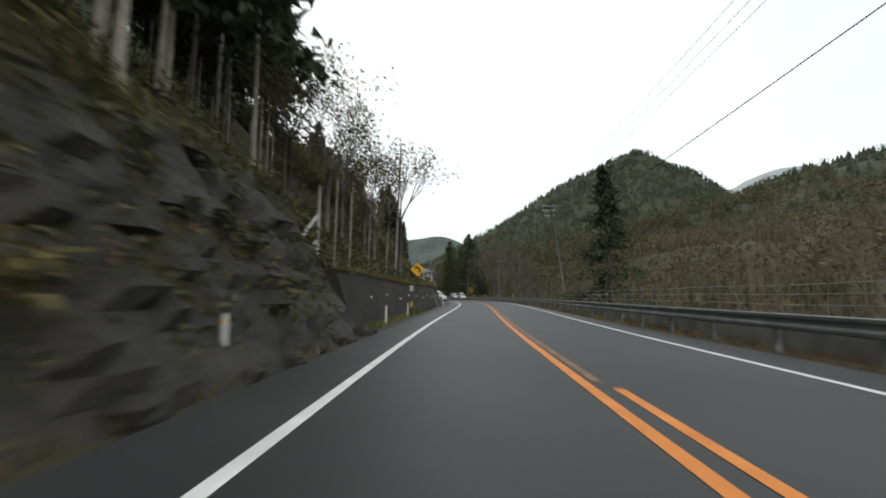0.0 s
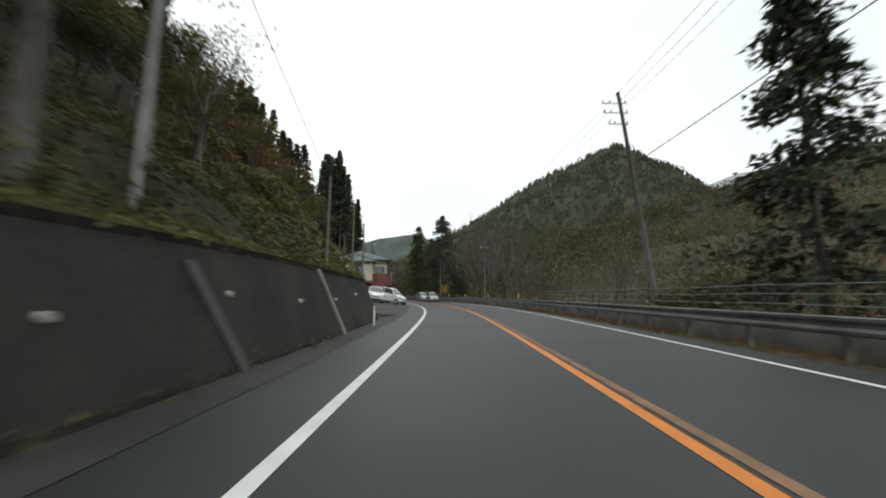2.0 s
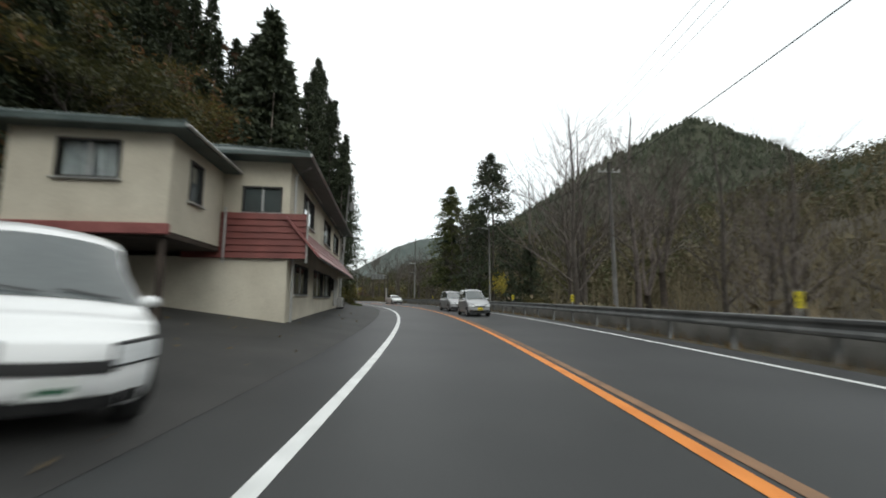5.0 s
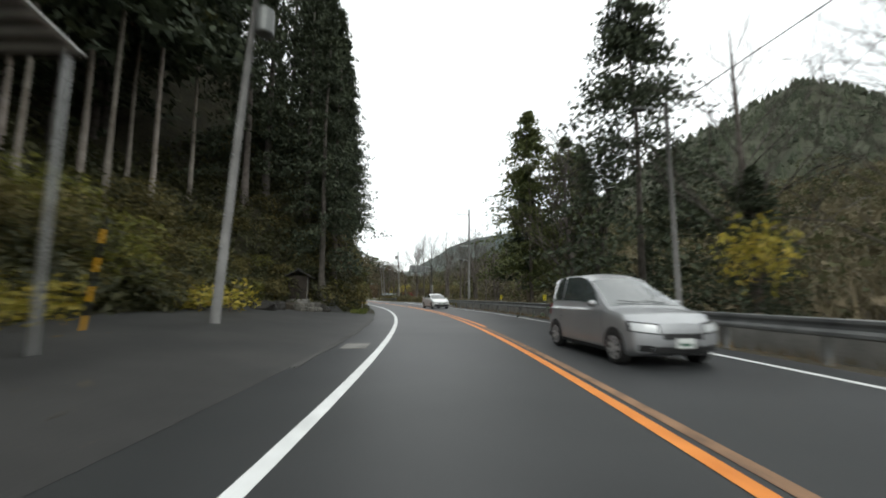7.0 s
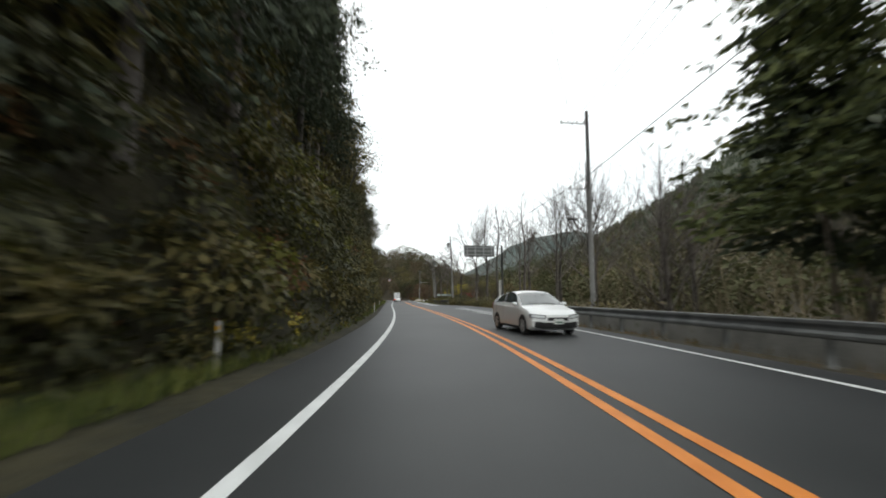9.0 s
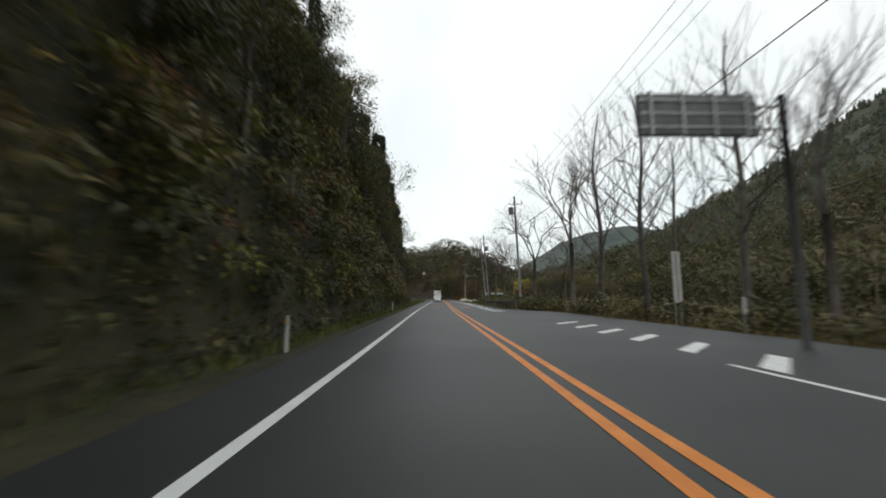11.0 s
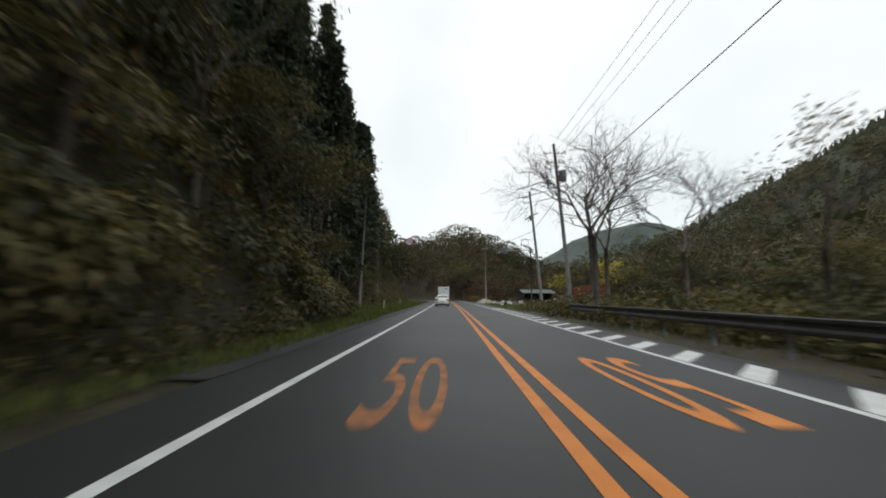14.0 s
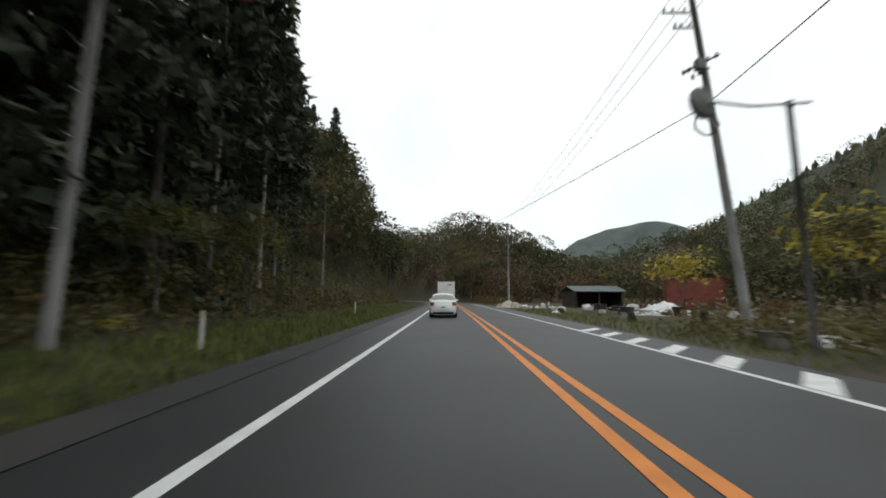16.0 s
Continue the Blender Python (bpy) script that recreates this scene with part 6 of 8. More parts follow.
def wall_with_holes(name, x, y0, y1, z0, z1, holes, axis, thick=.16, mat="cream", parent=None):
    """One wall cut through by its openings; axis 'y' runs along the road."""
    b = Build()
    ys = sorted({y0, y1, *[h[0] for h in holes], *[h[1] for h in holes]})
    zs = sorted({z0, z1, *[h[2] for h in holes], *[h[3] for h in holes]})
    nz, ids = len(zs), {}

    def vert(i, j, k):
        if (i, j, k) not in ids:
            ids[(i, j, k)] = len(b.v)
            t = -thick * k
            b.v.append((x + t, ys[i], zs[j]) if axis == 'y' else (ys[i], x - t, zs[j]))
        return ids[(i, j, k)]
    solid = {}
    for i in range(len(ys) - 1):
        for j in range(nz - 1):
            my, mz = (ys[i] + ys[i + 1]) / 2, (zs[j] + zs[j + 1]) / 2
            solid[(i, j)] = not any(h[0] < my < h[1] and h[2] < mz < h[3] for h in holes)
    for (i, j), full in solid.items():
        if not full:
            continue
        b.f.append((vert(i, j, 0), vert(i + 1, j, 0), vert(i + 1, j + 1, 0), vert(i, j + 1, 0)))
        b.f.append((vert(i, j, 1), vert(i, j + 1, 1), vert(i + 1, j + 1, 1), vert(i + 1, j, 1)))
        for (di, dj), (p, q) in (((-1, 0), ((i, j), (i, j + 1))), ((1, 0), ((i + 1, j), (i + 1, j + 1))), ((0, -1), ((i, j), (i + 1, j))), ((0, 1), ((i, j + 1), (i + 1, j + 1)))):
            if not solid.get((i + di, j + dj), False):
                b.f.append((vert(*p, 0), vert(*q, 0), vert(*q, 1), vert(*p, 1)))
    return part(name, b, mat, parent or house)


def window(x, y0, y1, z0, z1, axis, frame="black_frame", curtain=False, leaves=2):
    wdw = empty("window")
    wdw.parent = house
    cy, cz, w, h = (y0 + y1) / 2, (z0 + z1) / 2, y1 - y0, z1 - z0

    def put(c, size):
        b = Build()
        if axis == 'y':
            b.box((x - .05 + c[0], cy + c[1], cz + c[2]), size, bev=.006)
        else:
            b.box((cy + c[1], x + .05 - c[0], cz + c[2]), (size[1], size[0], size[2]), bev=.006)
        return b
    for c, size in (((.03, 0, h / 2 - .03), (.12, w, .06)), ((.03, 0, -h / 2 + .03), (.12, w, .06)), ((.03, -w / 2 + .03, 0), (.12, .06, h - .12)), ((.03, w / 2 - .03, 0), (.12, .06, h - .12))):
        part("frame", put(c, size), frame, wdw)
    if leaves > 1:
        part("mullion", put((.0, 0, 0), (.05, .06, h - .12)), "sill", wdw)
    part("pane", put((-.01, 0, 0), (.012, w - .12, h - .12)), "car_glass" if not curtain else "glass", wdw)
    if curtain:
        b = Build()
        n = 16
        rows = []
        for k in range(n + 1):
            y = -w / 2 + .06 + (w - .12) * k / n
            rows.append((y, .04 * math.sin(k * 1.9)))
        for (ya, xa), (yb, xb) in zip(rows, rows[1:]):
            if axis == 'y':
                b.quad((x - .16 + xa, cy + ya, z0 + .06), (x - .16 + xb, cy + yb, z0 + .06), (x - .16 + xb, cy + yb, z1 - .06), (x - .16 + xa, cy + ya, z1 - .06))
            else:
                b.quad((cy + ya, x + .16 + xa, z0 + .06), (cy + yb, x + .16 + xb, z0 + .06), (cy + yb, x + .16 + xb, z1 - .06), (cy + ya, x + .16 + xa, z1 - .06))
        part("curtain", b, "curtain", wdw)
    part("sill", put((.09, 0, -h / 2 - .02), (.14, w + .1, .045)), "sill", wdw)


front_holes = [(-6.8, -4.2, .85, 2.0), (-2.6, .4, .75, 2.05), (.9, 3.7, .75, 2.05), (4.0, 5.1, 1.15, 1.98), (-5.6, -3.2, 3.75, 5.0), (.2, 2.8, 3.7, 5.05), (4.6, 7.2, 3.7, 4.95)]
wall_with_holes("front_wall", 0, YA, YB, -.4, EAVE, front_holes, 'y')
for k, (a, c, d, e) in enumerate(front_holes):
    window(0, a, c, d, e, 'y', curtain=k in (2, 5, 6), leaves=2 if c - a > 1.3 else 1)
end_holes = [(-1.55, -.25, 3.62, 4.55)]
wall_with_holes("end_wall", YA, -3.3, -.16, -.4, EAVE, end_holes, 'x')
window(YA, -1.55, -.25, 3.62, 4.55, 'x')
wall_with_holes("back_wall", -DEP + .16, YA, YB, -.4, EAVE, [], 'y')
wall_with_holes("far_wall", YB - .16, -DEP + .16, -.16, -.4, EAVE, [], 'x')
wall_with_holes("side_wall", YA, -DEP, -3.3, -.4, 2.1, [], 'x')
for z in (2.6,):
    b = Build()
    b.box((-DEP / 2, (YA + YB) / 2, z), (DEP - .36, YB - YA - .36, .18))
    part("floor_slab", b, "brown_wood", house)
# projecting upper wing towards the forecourt
WX0, WX1, WY0 = -5.8, -2.15, YA - 3.4
b = Build()
b.box(((WX0 + WX1) / 2, (WY0 + YA) / 2, 2.33), (WX1 - WX0, 3.38, .16), bev=.02)
part("wing_floor", b, "brown_wood", house)
wall_with_holes("wing_wall", WY0, WX0, WX1, 2.42, 5.05, [(-4.75, -3.3, 3.68, 4.7)], 'x')
window(WY0, -4.75, -3.3, 3.68, 4.7, 'x', curtain=True)
wall_with_holes("wing_side", WX1, WY0 + .16, YA - .02, 2.42, 5.05, [(WY0 + 1.0, WY0 + 1.8, 3.4, 4.6)], 'y')
window(WX1, WY0 + 1.0, WY0 + 1.8, 3.4, 4.6, 'y', leaves=1)
wall_with_holes("wing_back", WX0 + .16, WY0 + .16, YA - .02, 2.42, 5.05, [], 'y')
for x, y in ((WX0 + .1, WY0 + .2), (WX1 - .15, WY0 + .2)):
    b = Build()
    b.box((x, y, .98), (.14, .14, 2.52), bev=.015)
    part("wing_post", b, "brown_wood", house)
# wing base trim in red
b = Build()
b.box(((WX0 + WX1) / 2, WY0 - .06, 2.45), (WX1 - WX0 + .2, .12, .28), bev=.02)
part("wing_trim", b, "red_roof", house)


def hip_roof(x0, x1, y0, y1, z, rise, over, name):
    x0, x1, y0, y1 = x0 - over, x1 + over, y0 - over, y1 + over
    w = (x1 - x0) / 2
    ya, yb = y0 + min(w, (y1 - y0) / 2 - .1), y1 - min(w, (y1 - y0) / 2 - .1)
    xm = (x0 + x1) / 2
    b = Build()
    A, B_, C, D, E, F = (x0, y0, z), (x1, y0, z), (x1, y1, z), (x0, y1, z), (xm, ya, z + rise), (xm, yb, z + rise)
    i = len(b.v)
    b.v += [A, B_, C, D, E, F] + [(p[0], p[1], p[2] - .12) for p in (A, B_, C, D)]
    b.f += [(i, i + 1, i + 4), (i + 1, i + 2, i + 5, i + 4), (i + 2, i + 3, i + 5), (i + 3, i, i + 4, i + 5), (i, i + 6, i + 7, i + 1), (i + 1, i + 7, i + 8, i + 2), (i + 2, i + 8, i + 9, i + 3), (i + 3, i + 9, i + 6, i), (i + 9, i + 8, i + 7, i + 6)]
    rf = part(name, b, "grey_roof", house)
    # standing seams on the two long slopes
    n = int((y1 - y0) / .45)
    for side, xe in ((1, x1), (-1, x0)):
        for k in range(1, n):
            y = y0 + (y1 - y0) * k / n
            t0 = min(1.0, (y - y0) / max(.1, ya - y0), (y1 - y) / max(.1, y1 - yb))
            p, q = Vector((xe, y, z + .015)), Vector((xe + (xm - xe) * t0, y, z + rise * t0 + .015))
            sb = Build()
            sb.tube([p, q], .022, 4)
            part("seam", sb, "grey_roof", rf)
    rb = Build()
    rb.tube([(xm, ya, z + rise + .03), (xm, yb, z + rise + .03)], .09, 6)
    part("ridge_cap", rb, "grey_roof", rf)
    for p in ((x0, y0), (x1, y0)):
        hb = Build()
        hb.tube([(p[0], p[1], z + .03), (xm, ya, z + rise + .03)], .06, 5)
        part("hip_cap", hb, "grey_roof", rf)
    fb = Build()
    fb.tube([(x1 + .05, y0, z - .06), (x1 + .05, y1, z - .06)], .05, 6)
    part("gutter", fb, "sill", rf)


hip_roof(-DEP, 0, YA, YB, EAVE, 1.5, .75, "roof")
hip_roof(WX0, WX1, WY0, YA + 1.6, 5.05, .95, .5, "wing_roof")
# red pent roof along the front and round the forecourt end
for nm, quad4 in (("pent_roof", ((1.12, YA - .3, 2.12), (1.12, YB - .7, 2.12), (-.02, YB - .7, 3.5), (-.02, YA - .3, 3.5))),):
    b = Build()
    slab(b, quad4, .07)
    pr = part(nm, b, "red_roof", house)
    p = [Vector(q) for q in quad4]
    lo0, lo1, hi1, hi0 = (p[0], p[1], p[2], p[3]) if quad4[1][1] > 0 else (p[3], p[0], p[1], p[2])
    for k in range(1, 5):
        u = k / 5
        sb = Build()
        sb.tube([lo0.lerp(hi0, u) + Vector((0, 0, .02)), lo1.lerp(hi1, u) + Vector((0, 0, .02))], .022, 4)
        part("lap_joint", sb, "red_roof", pr)
b = Build()
b.box((1.1, (YA + YB) / 2 - .5, 2.06), (.05, YB - YA - .42, .08), bev=.01)
part("fascia", b, "brown_wood", house)
b = Build()
slab(b, ((1.16, YB - .7, 2.13), (1.16, YB - .58, 2.13), (-.02, YB - .58, 3.56), (-.02, YB - .7, 3.56)), .1)
part("verge_board", b, "pale", house, "pale verge board")
b = Build()
b.v = [(1.1, YB - .69, 2.1), (0, YB - .69, 2.1), (0, YB - .69, 3.44), (1.1, YB - .64, 2.1), (0, YB - .64, 2.1), (0, YB - .64, 3.44)]
b.f = [(0, 2, 1), (3, 4, 5), (0, 1, 4, 3), (1, 2, 5, 4), (2, 0, 3, 5)]
part("roof_end", b, "cream", house)
# small canopy over the far upper balcony
b = Build()
slab(b, ((.2, YB + .02, 4.75), (.2, YB + 1.3, 4.45), (-2.6, YB + 1.3, 4.45), (-2.6, YB + .02, 4.75)), .05)
cn = part("balcony_canopy", b, "pale", house, "pale corrugated canopy sheet")
for k in range(5):
    b = Build()
    b.box((-1.2, YB + .15 + .27 * k, 4.62 - .063 * k), (2.76, .05, .06), bev=.006)
    part("rafter", b, "brown_wood", cn)
for x in (.05, -2.5):
    b = Build()
    b.box((x, YB + 1.2, 2.2), (.07, .07, 4.5), bev=.008)
    part("canopy_post", b, "sill", cn)
# red boarded band across the forecourt end, with a white pipe at each side
for k in range(7):
    b = Build()
    z = 2.06 + .22 * k
    b.v = [(-3.3, YA - .16, z), (.62, YA - .16, z), (.62, YA - .11, z + .22), (-3.3, YA - .11, z + .22), (-3.3, YA - .02, z), (.62, YA - .02, z), (.62, YA - .02, z + .22), (-3.3, YA - .02, z + .22)]
    b.f = [(0, 1, 2, 3), (7, 6, 5, 4), (0, 4, 5, 1), (2, 6, 7, 3), (1, 5, 6, 2), (0, 3, 7, 4)]
    part("clad_board", b, "red_board", house)
for x in (-1.98, .66):
    b = Build()
    b.tube([(x, YA - .2, 3.75), (x, YA - .2, 1.9)], .035, 8)
    part("downpipe", b, "sill", house)
for y in (-7.6, YB - .3):
    b = Build()
    b.tube([(.62, y, EAVE - .1), (.1, y, EAVE - .45), (.1, y, -.2)], .04, 8)
    part("downpipe", b, "sill", house)
for a, c in ((-5.6, -3.2), (.2, 2.8), (4.6, 7.2)):
    b = Build()
    b.tube([(.34, a - .1, 5.15), (.34, c + .1, 5.15)], .018, 6)
    part("laundry_rail", b, "sill", house)
    for y in (a, c):
        b = Build()
        b.tube([(.0, y, 5.1), (.34, y, 5.15)], .014, 5)
        part("rail_bracket", b, "sill", house)
# door at the far end of the front
b = Build()
b.box((.03, 6.4, 1.05), (.06, 2.2, 1.75), bev=.01)
part("shutter", b, "pale", house, "pale panelled shutter")

# outdoor unit, meter box and clutter at the front wall
t = empty("outdoor_unit", spot(96.2, -3.75, .45, 0))
tagged(t, "pale outdoor air-conditioning unit against the house wall", "air conditioner")
b = Build()
b.box((0, 0, .42), (.34, .8, .62), bev=.025)
part("case", b, "pale", t)
b = Build()
b.tube([(.172, -.1, .42), (.186, -.1, .42)], .22, 18)
part("grille", b, "panel_back", t)
for y in (-.28, .28):
    b = Build()
    b.box((0, y, .06), (.36, .07, .1), bev=.01)
    part("foot", b, "trim", t)
t = empty("meter_box", spot(96.4, -4.42, 2.05, 0))
tagged(t, "small white meter box on the house wall", "meter box")
b = Build()
b.box((0, 0, 0), (.14, .22, .36), bev=.015)
part("case", b, "pale", t)
b = Build()
b.tube([(.07, 0, .06), (.1, 0, .06)], .07, 12)
part("dial", b, "car_glass", t)
r = rng(61)
for k, (y, hgt, mt, lb) in enumerate(((99.3, .38, "brown_wood", "dark plastic crate beside the house corner"), (99.9, .3, "pale", "pale bucket beside the house corner"), (98.4, .16, "concrete", "concrete paving slab stack at the wall"))):
    b = Build()
    if k == 1:
        b.tube([(0, 0, 0), (0, 0, hgt), (0, 0, hgt - .02)], [.12, .16, .13], 12)
    else:
        b.box((0, 0, hgt / 2), (.4, .55, hgt), bev=.03)
    tagged(part(("crate", "bucket", "paving_slab")[k], b, mt, at=spot(y, -4.0, .42, r.uniform(-20, 20))), lb, ("crate", "bucket", "slab")[k])

# dark timber shed beside the house, open towards the block wall
shed = empty("shed", spot(67.3, -6.0, .68, 4))
tagged(shed, "dark brown timber shed with an open end bay", "shed")
SX0, SY1, TOP = -3.9, 4.6, 2.16
for k in range(24):
    b = Build()
    b.box((0, .05 + SY1 * (k + .5) / 24, TOP / 2 - .12), (.035, SY1 / 24 - .006, TOP + .2), bev=.004)
    part("plank", b, "brown_wood", shed)
for k in range(20):
    b = Build()
    x = SX0 * (k + .5) / 20
    b.box((x, SY1 + .07, TOP / 2 - .1 - .065 * x), (.188, .035, TOP + .18 - .13 * x), bev=.004)
    part("plank", b, "brown_wood", shed)
for k in range(24):
    b = Build()
    b.box((SX0, .05 + SY1 * (k + .5) / 24, 1.3), (.035, SY1 / 24 - .006, 2.7), bev=.004)
    part("plank", b, "brown_wood", shed)
b = Build()
slab(b, ((SX0 - .3, -.35, TOP + .62), (.32, -.35, TOP + .02), (.32, SY1 + .35, TOP + .02), (SX0 - .3, SY1 + .35, TOP + .62)), .08)
part("roof", b, "dark_steel", shed)
b = Build()
b.tube([(.38, -.38, TOP - .02), (.38, SY1 + .35, TOP + .0)], .05, 8)
part("gutter", b, "sill", shed)
b = Build()
b.tube([(.38, -.3, TOP - .04), (.12, -.25, TOP - .2), (.1, -.25, -.1)], .04, 8)
part("downpipe", b, "sill", shed)
b = Build()
b.box((.035, 2.75, 1.02), (.04, .9, 2.1), bev=.01)
part("door", b, "panel_back", shed, "grey steel shed door")
for y in (.05, SY1 / 2, SY1):
    b = Build()
    b.box((.04, y, TOP - .12), (.03, .1, .1), bev=.005)
    part("rafter_end", b, "brown_wood", shed)
# pump and tank in the open bay
t = empty("water_tank", spot(66.6, -7.35, .88, 8))
tagged(t, "low pale concrete water tank in the shed's open bay", "water tank")
b = Build()
b.box((0, 0, .28), (1.5, .8, .6), bev=.03)
part("basin", b, "mossy", t)
b = Build()
b.tube([(-.2, 0, .55), (-.2, 0, .85), (.15, 0, .88), (.3, 0, .8)], .05, 8)
part("tap", b, "pale", t, smooth=True)
# fallen leaves on the forecourt
b = Build()
r = rng(66)
for k in range(260):
    s, lat = r.uniform(54, 104), -r.uniform(1.4, 8)
    toe = float(np.interp(s, L_S, L_TOE))
    if -lat > toe:
        continue
    z = float(np.interp(s, L_S, L_K)) * max(0, -lat - 1.3) + .03
    clump(b, at(s, lat, z), .012, 1, .085, r)
stuff("fallen_leaves", b, "dry_grass", "scattered fallen leaves on the forecourt", "leaves")

# small wooden shrine on the bank
def shrine(s, lat, turn):
    t = empty("shrine", spot(s, lat, .84, turn) @ Matrix.Diagonal((.82, .82, .82, 1)))
    tagged(t, "small dark timber shrine with a pale front panel", "shrine")
    b = Build()
    b.box((0, 0, .14), (1.5, 1.9, .3), bev=.03)
    part("plinth", b, "concrete", t)
    for x in (-.6, .6):
        for y in (-.78, .78):
            b = Build()
            b.box((x, y, 1.14), (.1, .1, 1.72), bev=.01)
            part("post", b, "brown_wood", t)
    for x, y, sx, sy in ((-.6, 0, .04, 1.44), (0, -.78, 1.08, .04), (0, .78, 1.08, .04)):
        n = 8
        for k in range(n):
            b = Build()
            q = (k + .5) / n - .5
            b.box((x + (q * sx if sx > sy else 0), y + (q * sy if sy > sx else 0), 1.14), (sx / n - .008 if sx > sy else sx, sy / n - .008 if sy > sx else sy, 1.66), bev=.004)
            part("plank", b, "brown_wood", t)
    b = Build()
    b.box((.6, -.42, 1.12), (.035, .6, 1.6), bev=.008)
    part("panel", b, "pale", t, "pale painted front panel")
    b = Build()
    b.box((.6, .36, 1.12), (.03, .72, 1.6), bev=.008)
    part("door", b, "brown_wood", t)
    for sgn in (-1, 1):
        b = Build()
        slab(b, ((sgn * 1.0, -1.15, 1.92), (sgn * 1.0, 1.15, 1.92), (0, 1.15, 2.45), (0, -1.15, 2.45)), .07)
        part("roof", b, "dark_steel", t)
    b = Build()
    b.tube([(0, -1.2, 2.47), (0, 1.2, 2.47)], .06, 6)
    part("ridge_cap", b, "dark_steel", t)


b = Build()
b.loft([[at(s, -4.75 - .3 * u, -.3), at(s, -4.85 - .3 * u, .78 + .05 * math.sin(s)), at(s, -6.4, .95), at(s, -8.2, 1.25), at(s, -8.4, -.3)] for s, u in ((117.6, 1), (118.4, .2), (120, 0), (121.5, 0), (123, 0), (124.2, .3), (125, 1))])
tagged(part("terrace", b, "earth"), "low earth terrace behind a rubble stone edge", "terrace", kind="structure")
shrine(121.2, -5.85, 4)
r = rng(68)
for k in range(72):
    row = k // 24
    s = 117.5 + .32 * (k % 24) + .15 * (row % 2)
    b = Build()
    rad = r.uniform(.15, .24)
    b.loft([[Vector((math.cos(6.283 * j / 8) * rad * q * r.uniform(.85, 1.2), math.sin(6.283 * j / 8) * rad * q * r.uniform(.85, 1.2), z * rad)) for j in range(8)] for z, q in ((-.8, .85), (0, 1.0), (.6, .85), (.95, .4))])
    lat = -4.62 - .1 * row - .3 * float(ease((118.3 - s) / .8) + ease((s - 124.1) / .8))
    z = max(.08 + .3 * row, hz(s, lat) + .05)
    tagged(part("edge_stone", b, "rubble_dark", at=spot(s, lat, z, r.uniform(0, 360))), "rough grey stone in a low rubble wall", "stone", "stones of the rubble edge")
for k, (s, lat) in enumerate(((117.6, -6.0), (116.6, -5.9), (121.0, -5.0), (122.0, -4.6), (115.2, -6.1))):
    b = Build()
    rings = []
    rad = .3 + .08 * k
    for z, q in ((-.3, .9), (.1, 1.0), (.4, .8), (.55, .4)):
        rings.append([Vector((math.cos(6.283 * j / 8) * rad * q * r.uniform(.8, 1.2), math.sin(6.283 * j / 8) * rad * q * r.uniform(.8, 1.2), z * .7)) for j in range(8)])
    b.loft(rings)
    tagged(part("garden_rock", b, "rock", at=spot(s, lat, hz(s, lat), 40 * k)), "rounded grey garden rock on the bank", "rock", "garden rocks")
# black and yellow marker pole at the apron's edge
t = empty("striped_pole", spot(103.8, -5.5, .6))
tagged(t, "black and yellow striped marker pole leaning in the bushes", "marker pole")
for k in range(9):
    b = Build()
    b.tube([(.03 * k, 0, -.3 + .28 * k), (.03 * (k + 1), 0, -.3 + .28 * (k + 1))], .035, 8)
    part("band", b, "sign_yellow" if k % 2 else "sign_black", t)

# ---------------------------------------------------------------- the field at the end: heaps, hut, red-roofed barn
r = rng(71)
for k in range(46):
    s, lat = r.uniform(232, 276), 10.0 + 10 * r.random() ** 1.4
    w, d, h = r.uniform(.2, .9), r.uniform(.2, .7), r.uniform(.15, .55)
    b = Build()
    n = 6
    rings = []
    for z, q in ((-.05, 1.0), (.5, .95), (.9, .7), (1.0, .3)):
        rings.append([Vector((math.cos(6.283 * j / n + .4) * w * .6 * q * r.uniform(.7, 1.25), math.sin(6.283 * j / n + .4) * d * .6 * q * r.uniform(.7, 1.25), h * z)) for j in range(n)])
    b.loft(rings)
    mt = r.choice(("debris", "debris", "pale", "dark_steel", "brown_wood", "concrete"))
    word = {"debris": "white wrapped bundle", "pale": "pale concrete lump", "dark_steel": "dark scrap heap", "brown_wood": "dark timber offcut", "concrete": "grey concrete lump"}[mt]
    tagged(part("scrap_lump", b, mt, at=spot(s, lat, hz(s, lat), r.uniform(0, 360))), word + " dumped on the grassy field", "rubbish", "dumped bundles on the field")
